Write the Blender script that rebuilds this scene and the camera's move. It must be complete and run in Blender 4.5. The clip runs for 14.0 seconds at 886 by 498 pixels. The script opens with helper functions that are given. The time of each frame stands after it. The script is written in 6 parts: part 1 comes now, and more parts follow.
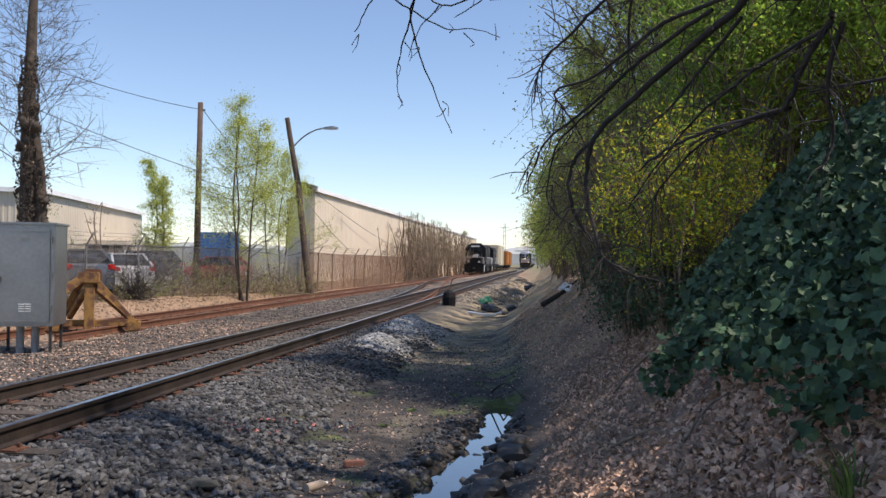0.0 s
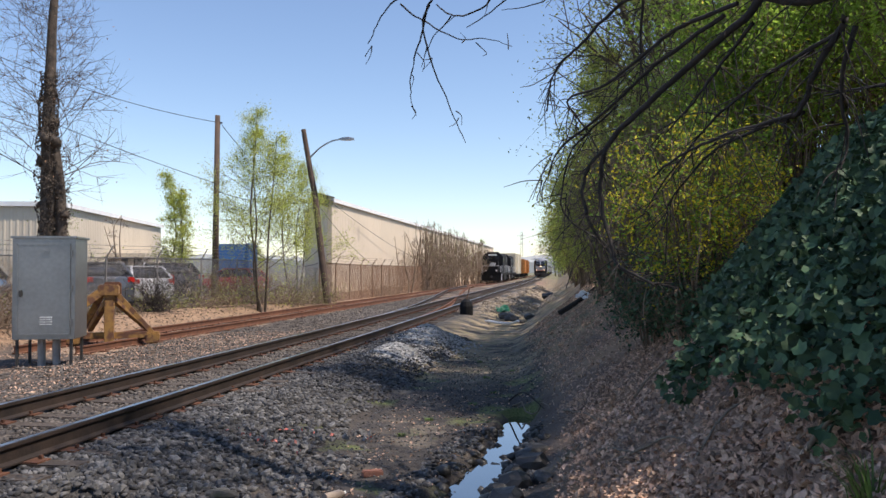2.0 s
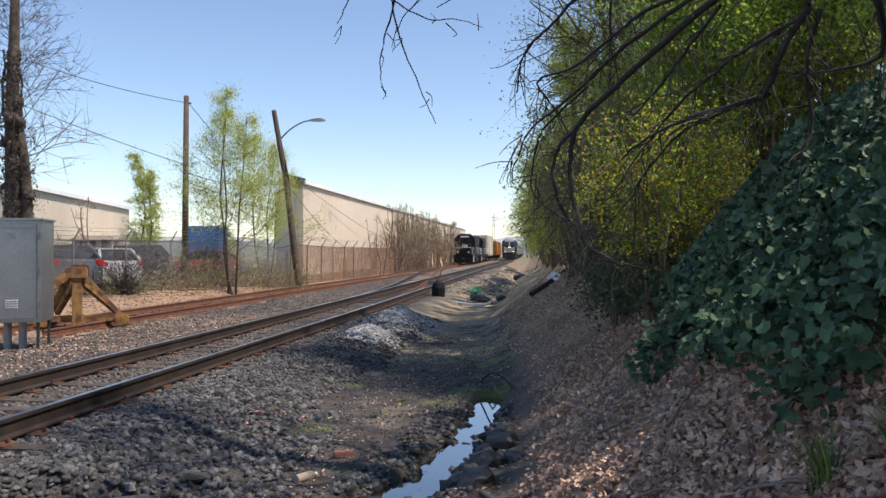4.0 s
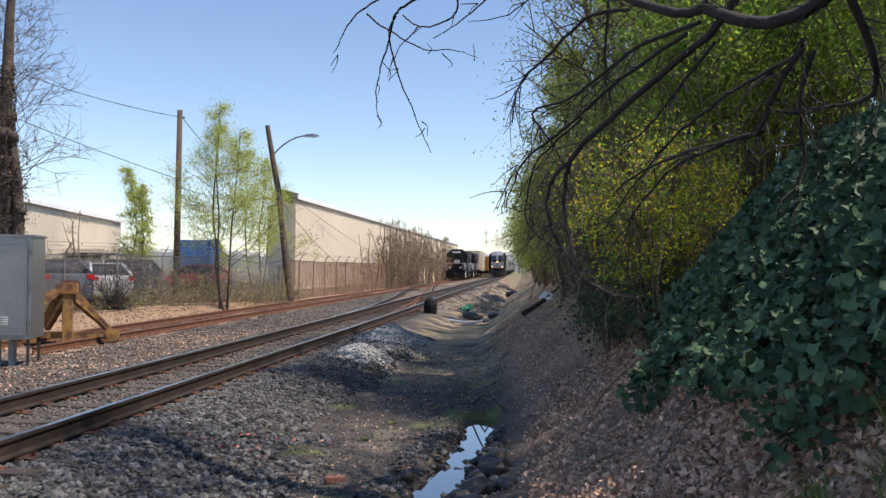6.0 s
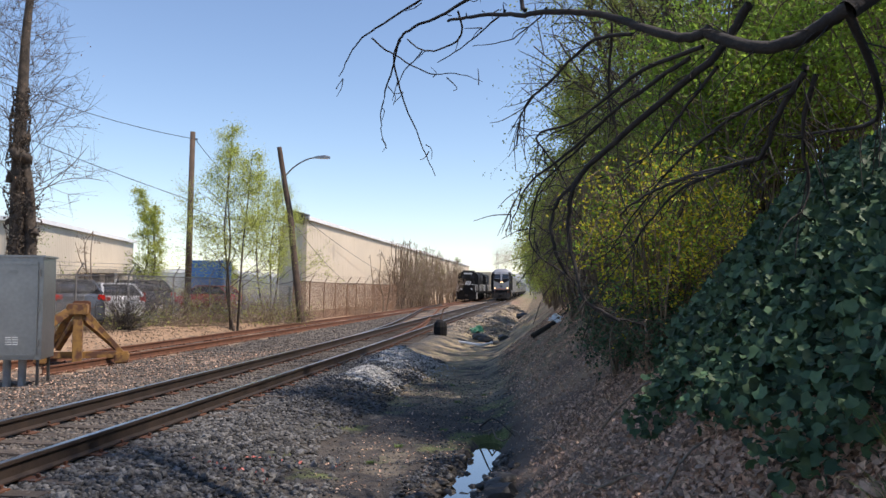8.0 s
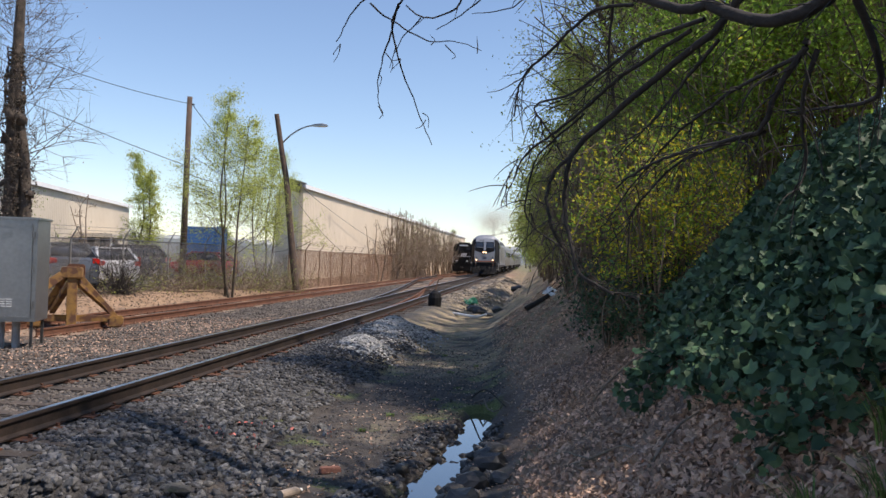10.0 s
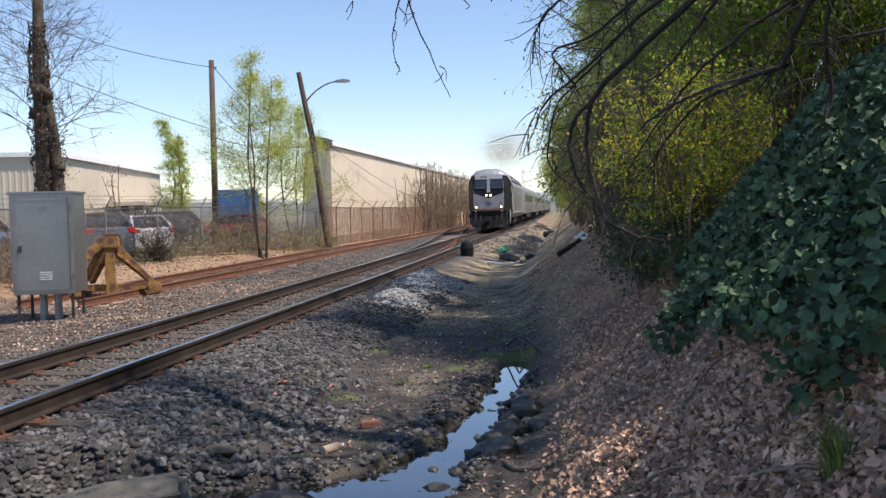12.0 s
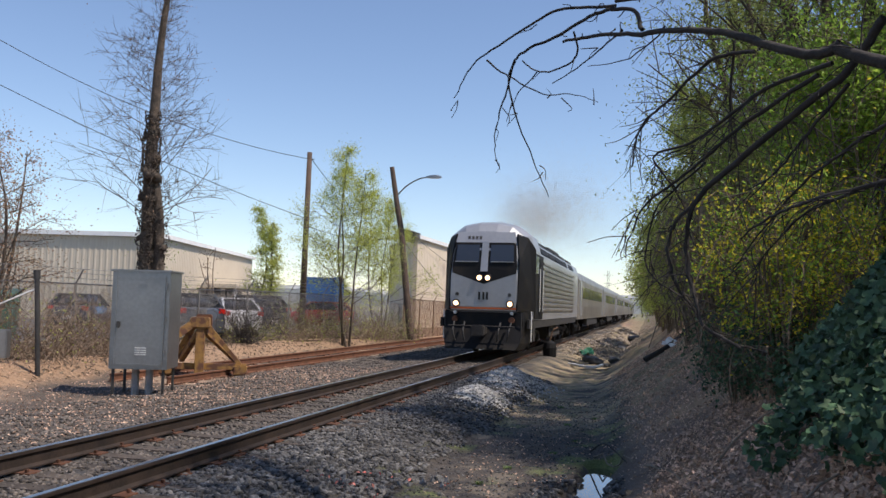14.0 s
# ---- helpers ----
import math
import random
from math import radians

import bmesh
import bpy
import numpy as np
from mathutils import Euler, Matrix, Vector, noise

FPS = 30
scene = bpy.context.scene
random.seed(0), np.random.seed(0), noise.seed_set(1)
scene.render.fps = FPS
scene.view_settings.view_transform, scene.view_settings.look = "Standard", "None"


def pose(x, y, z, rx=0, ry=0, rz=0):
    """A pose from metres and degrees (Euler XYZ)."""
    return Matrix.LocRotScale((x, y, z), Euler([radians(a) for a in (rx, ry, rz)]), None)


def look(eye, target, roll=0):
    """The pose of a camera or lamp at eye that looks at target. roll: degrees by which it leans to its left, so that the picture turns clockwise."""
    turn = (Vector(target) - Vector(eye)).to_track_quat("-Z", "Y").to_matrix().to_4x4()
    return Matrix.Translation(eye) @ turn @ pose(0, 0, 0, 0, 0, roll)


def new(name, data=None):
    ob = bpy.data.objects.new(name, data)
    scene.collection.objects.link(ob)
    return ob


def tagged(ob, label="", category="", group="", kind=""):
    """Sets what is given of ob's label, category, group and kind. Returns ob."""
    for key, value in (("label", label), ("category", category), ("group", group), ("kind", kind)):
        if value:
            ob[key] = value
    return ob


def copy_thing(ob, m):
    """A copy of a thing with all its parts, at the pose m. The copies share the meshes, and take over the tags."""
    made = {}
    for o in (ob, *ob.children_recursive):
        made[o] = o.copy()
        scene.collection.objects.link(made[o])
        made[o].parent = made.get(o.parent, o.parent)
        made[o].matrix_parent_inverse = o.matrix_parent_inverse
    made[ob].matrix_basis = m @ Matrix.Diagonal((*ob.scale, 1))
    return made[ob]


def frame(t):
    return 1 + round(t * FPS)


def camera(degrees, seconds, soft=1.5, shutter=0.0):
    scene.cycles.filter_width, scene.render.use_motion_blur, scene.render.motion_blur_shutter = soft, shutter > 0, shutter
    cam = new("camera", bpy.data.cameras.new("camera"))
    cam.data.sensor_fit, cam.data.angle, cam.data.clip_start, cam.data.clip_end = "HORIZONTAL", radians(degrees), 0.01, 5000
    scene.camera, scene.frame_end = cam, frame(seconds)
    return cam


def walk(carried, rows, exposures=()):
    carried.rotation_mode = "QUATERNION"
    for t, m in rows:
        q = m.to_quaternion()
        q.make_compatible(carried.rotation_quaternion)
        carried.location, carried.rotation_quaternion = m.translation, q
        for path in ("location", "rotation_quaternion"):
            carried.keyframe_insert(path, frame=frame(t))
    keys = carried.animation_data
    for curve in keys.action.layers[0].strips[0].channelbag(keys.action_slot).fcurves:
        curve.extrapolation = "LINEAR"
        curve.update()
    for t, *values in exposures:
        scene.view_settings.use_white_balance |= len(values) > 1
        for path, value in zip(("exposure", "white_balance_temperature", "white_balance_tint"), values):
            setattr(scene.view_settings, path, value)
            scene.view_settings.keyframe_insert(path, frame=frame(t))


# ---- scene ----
cam = camera(55.0, 14.0)
# seconds, eye x, y, z, yaw to the left of the track, pitch up, roll
PATH = [
    (0.0, -0.041, 0.018, 1.488, 7.50, 0.86, 0.58),
    (0.5, -0.034, -0.005, 1.485, 7.85, 1.72, 0.45),
    (1.0, -0.025, -0.005, 1.486, 7.81, 1.95, -0.23),
    (1.5, -0.021, 0.003, 1.488, 8.31, 1.86, -0.00),
    (2.0, -0.022, 0.001, 1.487, 8.66, 1.47, -0.05),
    (2.5, -0.023, -0.003, 1.483, 8.59, 0.88, -0.17),
    (3.0, -0.020, 0.001, 1.478, 8.31, 0.46, 0.14),
    (3.5, -0.021, 0.012, 1.480, 7.75, 0.05, -0.31),
    (4.0, -0.008, -0.005, 1.482, 6.79, 0.25, -0.16),
    (4.2, -0.008, -0.008, 1.486, 6.37, 0.64, 0.18),
    (6.3, -0.024, -0.018, 1.596, 6.20, 1.23, 0.35),
    (6.5, -0.017, -0.012, 1.598, 6.00, 0.93, 0.22),
    (7.0, -0.006, 0.000, 1.599, 6.27, 1.93, 0.14),
    (7.2, 0.002, -0.006, 1.603, 6.61, 2.69, 0.23),
    (9.3, 0.048, 0.021, 1.595, 7.27, 2.29, 0.67),
    (9.5, 0.045, 0.022, 1.592, 6.99, 1.77, 1.06),
    (10.0, 0.040, 0.022, 1.590, 6.75, 0.74, 1.72),
    (10.5, 0.014, 0.016, 1.590, 7.84, 0.08, 2.09),
    (11.0, 0.025, 0.025, 1.602, 8.79, -0.15, 1.68),
    (11.5, 0.062, -0.000, 1.605, 9.18, -0.98, 0.47),
    (12.0, 0.084, 0.018, 1.620, 8.88, -2.65, -1.46),
    (12.5, 0.076, 0.028, 1.582, 8.23, -4.05, -2.01),
    (13.0, 0.052, -0.000, 1.608, 8.77, -2.71, -0.44),
    (13.3, 0.038, -0.009, 1.614, 10.52, -0.86, 0.88),
    (13.5, 0.033, -0.013, 1.621, 11.49, 0.80, 0.42),
    (14.0, 0.007, -0.008, 1.612, 14.42, 3.81, 1.60),
]


def cam_pose(x, y, z, yaw, pitch, roll):
    return pose(x, y, z, 90 + pitch, 0, yaw) @ pose(0, 0, 0, 0, 0, roll)


EXPOSURES = [(t, stops, 6650, 16) for t, stops in ((0, 0.26), (3.0, 0.3), (6.0, 0.33), (7.0, 0.33), (9.5, 0.2), (11.0, 0.28), (12.0, 0.38), (12.5, 0.5), (13.0, 0.55), (13.5, 0.45), (14.0, 0.14))]
walk(cam, [(r[0], cam_pose(*r[1:])) for r in PATH], EXPOSURES)

# ---------------------------------------------------------------- light
world = bpy.data.worlds.new("sky")
scene.world = world
world.use_nodes = True
wn = world.node_tree.nodes
SUN_ELEV, SUN_AZ = 57.0, 100.0      # degrees; azimuth clockwise from +y
sky = wn.new("ShaderNodeTexSky")
sky.sky_type = "NISHITA"
sky.sun_disc = False
sky.sun_elevation, sky.sun_rotation = radians(SUN_ELEV), radians(SUN_AZ)
sky.air_density, sky.dust_density, sky.ozone_density = 1.0, 0.0, 3.2
wn["Background"].inputs["Strength"].default_value = 0.14
world.node_tree.links.new(sky.outputs[0], wn["Background"].inputs[0])
sun = new("sun", bpy.data.lights.new("sun", "SUN"))
sun.data.energy, sun.data.angle, sun.data.color = 4.5, radians(0.5), (1.0, 0.93, 0.82)
a, e = radians(SUN_AZ), radians(SUN_ELEV)
sun.matrix_world = look((math.sin(a) * math.cos(e) * 60, math.cos(a) * math.cos(e) * 60, math.sin(e) * 60), (0, 0, 0))

# ---------------------------------------------------------------- materials


def mat(name, color, color2=None, rough=0.7, metal=0.0, scale=6.0, bump=0.0, bump_scale=40.0, island=0.0, obj=0.0,
        translucent=0.0, stain=None, spec=0.5, coat=0.0):
    """A surface with two scales of variation: broad blotches and fine grain, and a little change from piece to piece."""
    m = bpy.data.materials.new(name)
    m.use_nodes = True
    n, l = m.node_tree.nodes, m.node_tree.links
    b = n["Principled BSDF"]
    b.inputs["Roughness"].default_value, b.inputs["Metallic"].default_value = rough, metal
    b.inputs["Specular IOR Level"].default_value = spec
    b.inputs["Coat Weight"].default_value = coat
    pos = n.new("ShaderNodeNewGeometry")
    tex = n.new("ShaderNodeTexCoord")
    big, fine = n.new("ShaderNodeTexNoise"), n.new("ShaderNodeTexNoise")
    for q, sc, de in ((big, scale, 4), (fine, scale * 9, 3)):
        q.inputs["Scale"].default_value, q.inputs["Detail"].default_value = sc, de
        l.new(tex.outputs["Object"], q.inputs["Vector"])
    mix = n.new("ShaderNodeMix")
    mix.data_type = "RGBA"
    mix.inputs[6].default_value = (*color, 1)
    mix.inputs[7].default_value = (*(color2 or [c * 0.72 for c in color]), 1)
    add = n.new("ShaderNodeMath")
    add.operation = "MULTIPLY_ADD"
    l.new(fine.outputs[0], add.inputs[0])
    add.inputs[1].default_value = 0.5
    l.new(big.outputs[0], add.inputs[2])
    ramp = n.new("ShaderNodeMapRange")
    ramp.inputs[1].default_value, ramp.inputs[2].default_value = 0.55, 0.95
    l.new(add.outputs[0], ramp.inputs[0])
    l.new(ramp.outputs[0], mix.inputs[0])
    out = mix.outputs[2]
    if island or obj:
        hsv = n.new("ShaderNodeHueSaturation")
        v = n.new("ShaderNodeMapRange")
        k = island or obj
        v.inputs[3].default_value, v.inputs[4].default_value = 1 - k, 1 + k
        if island:
            l.new(pos.outputs["Random Per Island"], v.inputs[0])
        else:
            info = n.new("ShaderNodeObjectInfo")
            l.new(info.outputs["Random"], v.inputs[0])
        l.new(v.outputs[0], hsv.inputs["Value"])
        l.new(out, hsv.inputs["Color"])
        out = hsv.outputs[0]
    if stain:
        st = n.new("ShaderNodeTexNoise")
        st.inputs["Scale"].default_value, st.inputs["Detail"].default_value = stain[1], 6
        l.new(tex.outputs["Object"], st.inputs["Vector"])
        sr = n.new("ShaderNodeMapRange")
        sr.inputs[1].default_value, sr.inputs[2].default_value = stain[2], stain[2] + 0.12
        l.new(st.outputs[0], sr.inputs[0])
        sm = n.new("ShaderNodeMix")
        sm.data_type = "RGBA"
        sm.inputs[7].default_value = (*stain[0], 1)
        l.new(sr.outputs[0], sm.inputs[0])
        l.new(out, sm.inputs[6])
        out = sm.outputs[2]
    l.new(out, b.inputs["Base Color"])
    if bump:
        bt, bp = n.new("ShaderNodeTexNoise"), n.new("ShaderNodeBump")
        bt.inputs["Scale"].default_value, bt.inputs["Detail"].default_value = bump_scale, 5
        l.new(tex.outputs["Object"], bt.inputs["Vector"])
        bp.inputs["Strength"].default_value, bp.inputs["Distance"].default_value = bump, 0.02
        l.new(bt.outputs[0], bp.inputs["Height"])
        l.new(bp.outputs[0], b.inputs["Normal"])
    if translucent:
        tr, ms = n.new("ShaderNodeBsdfTranslucent"), n.new("ShaderNodeMixShader")
        l.new(out, tr.inputs["Color"])
        ms.inputs[0].default_value = translucent
        l.new(b.outputs[0], ms.inputs[1])
        l.new(tr.outputs[0], ms.inputs[2])
        l.new(ms.outputs[0], n["Material Output"].inputs[0])
    return m


def glow(name, color, strength):
    m = bpy.data.materials.new(name)
    m.use_nodes = True
    b = m.node_tree.nodes["Principled BSDF"]
    b.inputs["Base Color"].default_value = (*color, 1)
    b.inputs["Emission Color"].default_value = (*color, 1)
    b.inputs["Emission Strength"].default_value = strength
    return m


YARD = mat("dark_cinder_stone", (0.15, 0.128, 0.11), (0.08, 0.07, 0.063), 0.9, scale=2, bump=0.3, bump_scale=60, island=0.5)
STONE = mat("ballast_stone", (0.135, 0.132, 0.130), (0.042, 0.041, 0.042), 0.85, scale=5, bump=0.3, bump_scale=60, island=0.75)
STONE_PALE = mat("pale_stone", (0.52, 0.505, 0.475), (0.34, 0.335, 0.32), 0.85, scale=5, bump=0.3, bump_scale=60, island=0.3)
ROCK = mat("wet_rock", (0.05, 0.047, 0.045), (0.025, 0.024, 0.024), 0.55, scale=4, bump=0.6, bump_scale=14, obj=0.3)
ROCK_WET = mat("wet_stone", (0.07, 0.066, 0.062), (0.03, 0.029, 0.028), 0.45, scale=5, bump=0.4, bump_scale=40, island=0.5)
MOUND = mat("sandy_gravel", (0.36, 0.30, 0.235), (0.20, 0.165, 0.13), 0.9, scale=2, bump=0.3, bump_scale=40, island=0.4)
STEEL = mat("rail_steel", (0.07, 0.05, 0.04), (0.035, 0.028, 0.025), 0.6, 0.4, scale=3, bump=0.2)
SHINE = mat("polished_rail_head", (0.55, 0.54, 0.54), (0.42, 0.41, 0.41), 0.28, 1.0, scale=3)
RUST = mat("rusted_rail", (0.20, 0.085, 0.045), (0.11, 0.05, 0.03), 0.8, 0.2, scale=4, bump=0.3)
TIE = mat("old_tie_wood", (0.085, 0.066, 0.052), (0.045, 0.036, 0.03), 0.9, scale=4, bump=0.6, bump_scale=25, obj=0.35)
BARK = mat("bark", (0.13, 0.10, 0.075), (0.06, 0.047, 0.036), 0.95, scale=6, bump=0.9, bump_scale=18)
BARK_DARK = mat("dark_branch_bark", (0.05, 0.042, 0.037), (0.028, 0.024, 0.022), 0.9, scale=8, bump=0.6, bump_scale=30)
TWIG = mat("dry_twig", (0.25, 0.2, 0.15), (0.15, 0.12, 0.09), 0.9, scale=8, island=0.35)
VINE = mat("grey_vine", (0.26, 0.19, 0.13), (0.15, 0.11, 0.08), 0.9, scale=8, island=0.45)
WOODPOLE = mat("weathered_pole", (0.12, 0.078, 0.055), (0.07, 0.048, 0.036), 0.9, scale=3, bump=0.4, bump_scale=20)
LEAF_LIME = mat("young_lime_leaf", (0.55, 0.57, 0.14), (0.42, 0.48, 0.10), 0.55, scale=2, island=0.3, translucent=0.5)
LEAF_GREEN = mat("green_leaf", (0.33, 0.47, 0.08), (0.23, 0.37, 0.05), 0.55, scale=1.2, island=0.4, translucent=0.6)
LEAF_OLIVE = mat("olive_leaf", (0.33, 0.37, 0.11), (0.22, 0.27, 0.07), 0.6, scale=1.2, island=0.4, translucent=0.6)
LEAF_BUD = mat("russet_bud", (0.34, 0.16, 0.10), (0.26, 0.19, 0.09), 0.6, scale=2, island=0.35, translucent=0.3)
LEAF_YELLOW = mat("yellow_blossom", (0.80, 0.66, 0.05), (0.66, 0.56, 0.05), 0.6, scale=2, island=0.25, translucent=0.5)
IVY = mat("ivy_leaf", (0.075, 0.135, 0.066), (0.038, 0.078, 0.04), 0.55, scale=4, island=0.5, obj=0.0, translucent=0.08, spec=0.25)
IVY_OBJ = mat("ivy_leaf_single", (0.065, 0.12, 0.062), (0.035, 0.07, 0.04), 0.6, scale=4, obj=0.4, translucent=0.08, spec=0.25)
LITTER = mat("dead_leaf", (0.66, 0.45, 0.325), (0.36, 0.225, 0.155), 0.75, scale=6, island=0.55, translucent=0.15)
LITTER_OBJ = mat("dead_leaf_single", (0.68, 0.49, 0.36), (0.38, 0.24, 0.165), 0.8, scale=6, obj=0.4)
GRASS = mat("grass_blade", (0.10, 0.19, 0.035), (0.16, 0.21, 0.06), 0.6, scale=3, island=0.35, translucent=0.25)
GALV = mat("galvanised_sheet", (0.33, 0.335, 0.34), (0.25, 0.255, 0.26), 0.36, 0.85, scale=1.5, bump=0.05, bump_scale=5)
PIPE = mat("grey_conduit", (0.35, 0.35, 0.35), (0.25, 0.25, 0.25), 0.6, scale=6)
YELLOW = mat("weathered_yellow_paint", (0.36, 0.2, 0.05), (0.22, 0.115, 0.045), 0.8, scale=5, bump=0.3, stain=((0.13, 0.06, 0.035), 4, 0.47))
WALL = mat("beige_metal_cladding", (0.68, 0.57, 0.43), (0.62, 0.52, 0.39), 0.6, scale=0.3, stain=((0.45, 0.37, 0.28), 0.35, 0.62))
WALL_PALE = mat("cream_cladding", (0.60, 0.52, 0.40), (0.54, 0.46, 0.35), 0.6, scale=0.2)
TRIMW = mat("white_trim", (0.8, 0.8, 0.78), (0.7, 0.7, 0.68), 0.6, scale=2)
ROOF = mat("grey_roof", (0.4, 0.4, 0.39), (0.3, 0.3, 0.3), 0.8, scale=0.5)
DARKMETAL = mat("dark_metal", (0.08, 0.075, 0.07), (0.04, 0.04, 0.04), 0.6, 0.5, scale=5)
FENCE = mat("fence_wire", (0.30, 0.29, 0.28), (0.22, 0.2, 0.18), 0.55, 0.6, scale=3)
FENCE_RUST = mat("rusty_fence", (0.26, 0.16, 0.10), (0.17, 0.1, 0.07), 0.8, 0.2, scale=3)
SILVER = mat("silver_paint", (0.33, 0.34, 0.36), (0.28, 0.29, 0.31), 0.45, 0.3, scale=1.0, coat=0.3)
STAINLESS = mat("stainless_side", (0.34, 0.32, 0.29), (0.19, 0.178, 0.16), 0.42, 0.6, scale=0.8)
BLACK = mat("black_paint", (0.014, 0.014, 0.015), (0.01, 0.01, 0.011), 0.6, scale=2, stain=((0.02, 0.018, 0.016), 1.5, 0.5), spec=0.15)
GRIME = mat("grimy_underframe", (0.035, 0.032, 0.03), (0.02, 0.018, 0.017), 0.8, scale=4)
REDSTRIPE = mat("orange_stripe", (0.55, 0.12, 0.03), (0.5, 0.11, 0.03), 0.5, scale=2)
GLASS = mat("dark_glass", (0.03, 0.035, 0.045), (0.025, 0.03, 0.04), 0.08, 0.0, scale=2, spec=0.8)
WHITE = mat("white_paint", (0.75, 0.75, 0.74), (0.65, 0.65, 0.64), 0.5, scale=3)
ORANGE = mat("boxcar_orange", (0.50, 0.22, 0.05), (0.40, 0.17, 0.05), 0.7, scale=0.6, stain=((0.25, 0.12, 0.05), 0.8, 0.58))
CREAM = mat("cream_hopper", (0.62, 0.56, 0.42), (0.52, 0.46, 0.35), 0.6, scale=0.5)
CONCRETE = mat("old_concrete", (0.13, 0.12, 0.10), (0.055, 0.052, 0.046), 0.95, scale=3, bump=0.9, bump_scale=16, stain=((0.05, 0.055, 0.03), 3, 0.55))
CHARRED = mat("black_rock", (0.03, 0.028, 0.027), (0.014, 0.013, 0.013), 0.6, scale=4, bump=0.9, bump_scale=12)
DRIFT = mat("driftwood", (0.2, 0.17, 0.14), (0.1, 0.085, 0.07), 0.9, scale=4, bump=0.7, bump_scale=18)
BRICK = mat("worn_brick", (0.28, 0.12, 0.08), (0.17, 0.08, 0.06), 0.9, scale=8, bump=0.4)
PINK = mat("faded_red_plastic", (0.6, 0.12, 0.09), (0.5, 0.2, 0.16), 0.6, scale=8, island=0.3)
BOTTLE = mat("dull_bottle", (0.45, 0.36, 0.28), (0.35, 0.28, 0.22), 0.35, scale=5)
RUBBER = mat("rubber", (0.02, 0.02, 0.02), (0.03, 0.03, 0.03), 0.8, scale=8)
GREENTARP = mat("green_plastic", (0.02, 0.17, 0.09), (0.015, 0.12, 0.07), 0.5, scale=3, bump=0.5, bump_scale=8)
BLUE = mat("blue_container", (0.05, 0.15, 0.34), (0.04, 0.11, 0.26), 0.55, scale=1)
REDCAR = mat("red_car_paint", (0.5, 0.03, 0.025), (0.45, 0.03, 0.025), 0.25, 0.2, scale=1, coat=0.6)
WHITECAR = mat("white_car_paint", (0.72, 0.72, 0.73), (0.68, 0.68, 0.69), 0.25, 0.1, scale=1, coat=0.6)
DARKCAR = mat("dark_blue_car_paint", (0.035, 0.045, 0.07), (0.03, 0.038, 0.06), 0.22, 0.3, scale=1, coat=0.6)
GREYCAR = mat("grey_car_paint", (0.14, 0.15, 0.17), (0.12, 0.13, 0.15), 0.25, 0.4, scale=1, coat=0.6)
TAILRED = mat("tail_lamp_red", (0.5, 0.02, 0.015), (0.45, 0.02, 0.015), 0.15, scale=5)
SMOKE = mat("soot", (0.55, 0.42, 0.30), (0.46, 0.35, 0.25), 1.0, scale=1, spec=0.0, translucent=0.5)
# far trees with the pale grey of distance haze mixed into the colour
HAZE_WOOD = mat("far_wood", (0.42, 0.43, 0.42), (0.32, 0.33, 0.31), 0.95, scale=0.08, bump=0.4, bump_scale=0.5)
LAMP = glow("headlight_glow", (1.0, 0.62, 0.32), 5.0)
WATER = mat("ditch_water", (0.02, 0.02, 0.018), (0.015, 0.016, 0.015), 0.02, scale=1, bump=0.02, bump_scale=3, spec=1.0, coat=1.0)
BEACON = mat("white_sheet_plastic", (0.7, 0.7, 0.7), (0.6, 0.6, 0.6), 0.4, scale=4)

# ---------------------------------------------------------------- helpers for building


def finish(name, me, material, parent=None, label="", smooth=False):
    ob = new(name, me)
    me.materials.append(material)
    if smooth:
        me.polygons.foreach_set("use_smooth", [True] * len(me.polygons))
    if parent:
        ob.parent = parent
    if label:
        ob["label"] = label
    return ob


def part(name, bm, material, parent=None, label="", smooth=False):
    me = bpy.data.meshes.new(name)
    bm.to_mesh(me)
    bm.free()
    return finish(name, me, material, parent, label, smooth)


def raw(name, verts, faces, material, parent=None, label="", smooth=False):
    """A mesh from arrays: verts (n, 3), faces (m, 3 or 4)."""
    me = bpy.data.meshes.new(name)
    verts, faces = np.asarray(verts, np.float32), np.asarray(faces, np.int32)
    me.vertices.add(len(verts))
    me.vertices.foreach_set("co", verts.ravel())
    k = faces.shape[1]
    me.loops.add(faces.size)
    me.loops.foreach_set("vertex_index", faces.ravel())
    me.polygons.add(len(faces))
    me.polygons.foreach_set("loop_start", np.arange(0, faces.size, k, dtype=np.int32))
    me.polygons.foreach_set("loop_total", np.full(len(faces), k, np.int32))
    me.update(calc_edges=True)
    return finish(name, me, material, parent, label, smooth)


def thing(name, m=None, label="", category="", group="", kind=""):
    ob = new(name)
    ob.empty_display_size = 0.2
    if m is not None:
        ob.matrix_world = m
    return tagged(ob, label, category, group, kind)


def B(*boxes, bevel=0.0):
    """A bmesh of boxes, each (centre, size) or (centre, size, rotation matrix)."""
    bm = bmesh.new()
    for c, s, *r in boxes:
        m = Matrix.Translation(c) @ (r[0].to_4x4() if r else Matrix()) @ Matrix.Diagonal((*s, 1))
        bmesh.ops.create_cube(bm, size=1, matrix=m)
    if bevel:
        bmesh.ops.bevel(bm, geom=bm.edges[:], offset=bevel, segments=2, affect="EDGES", clamp_overlap=True)
    return bm


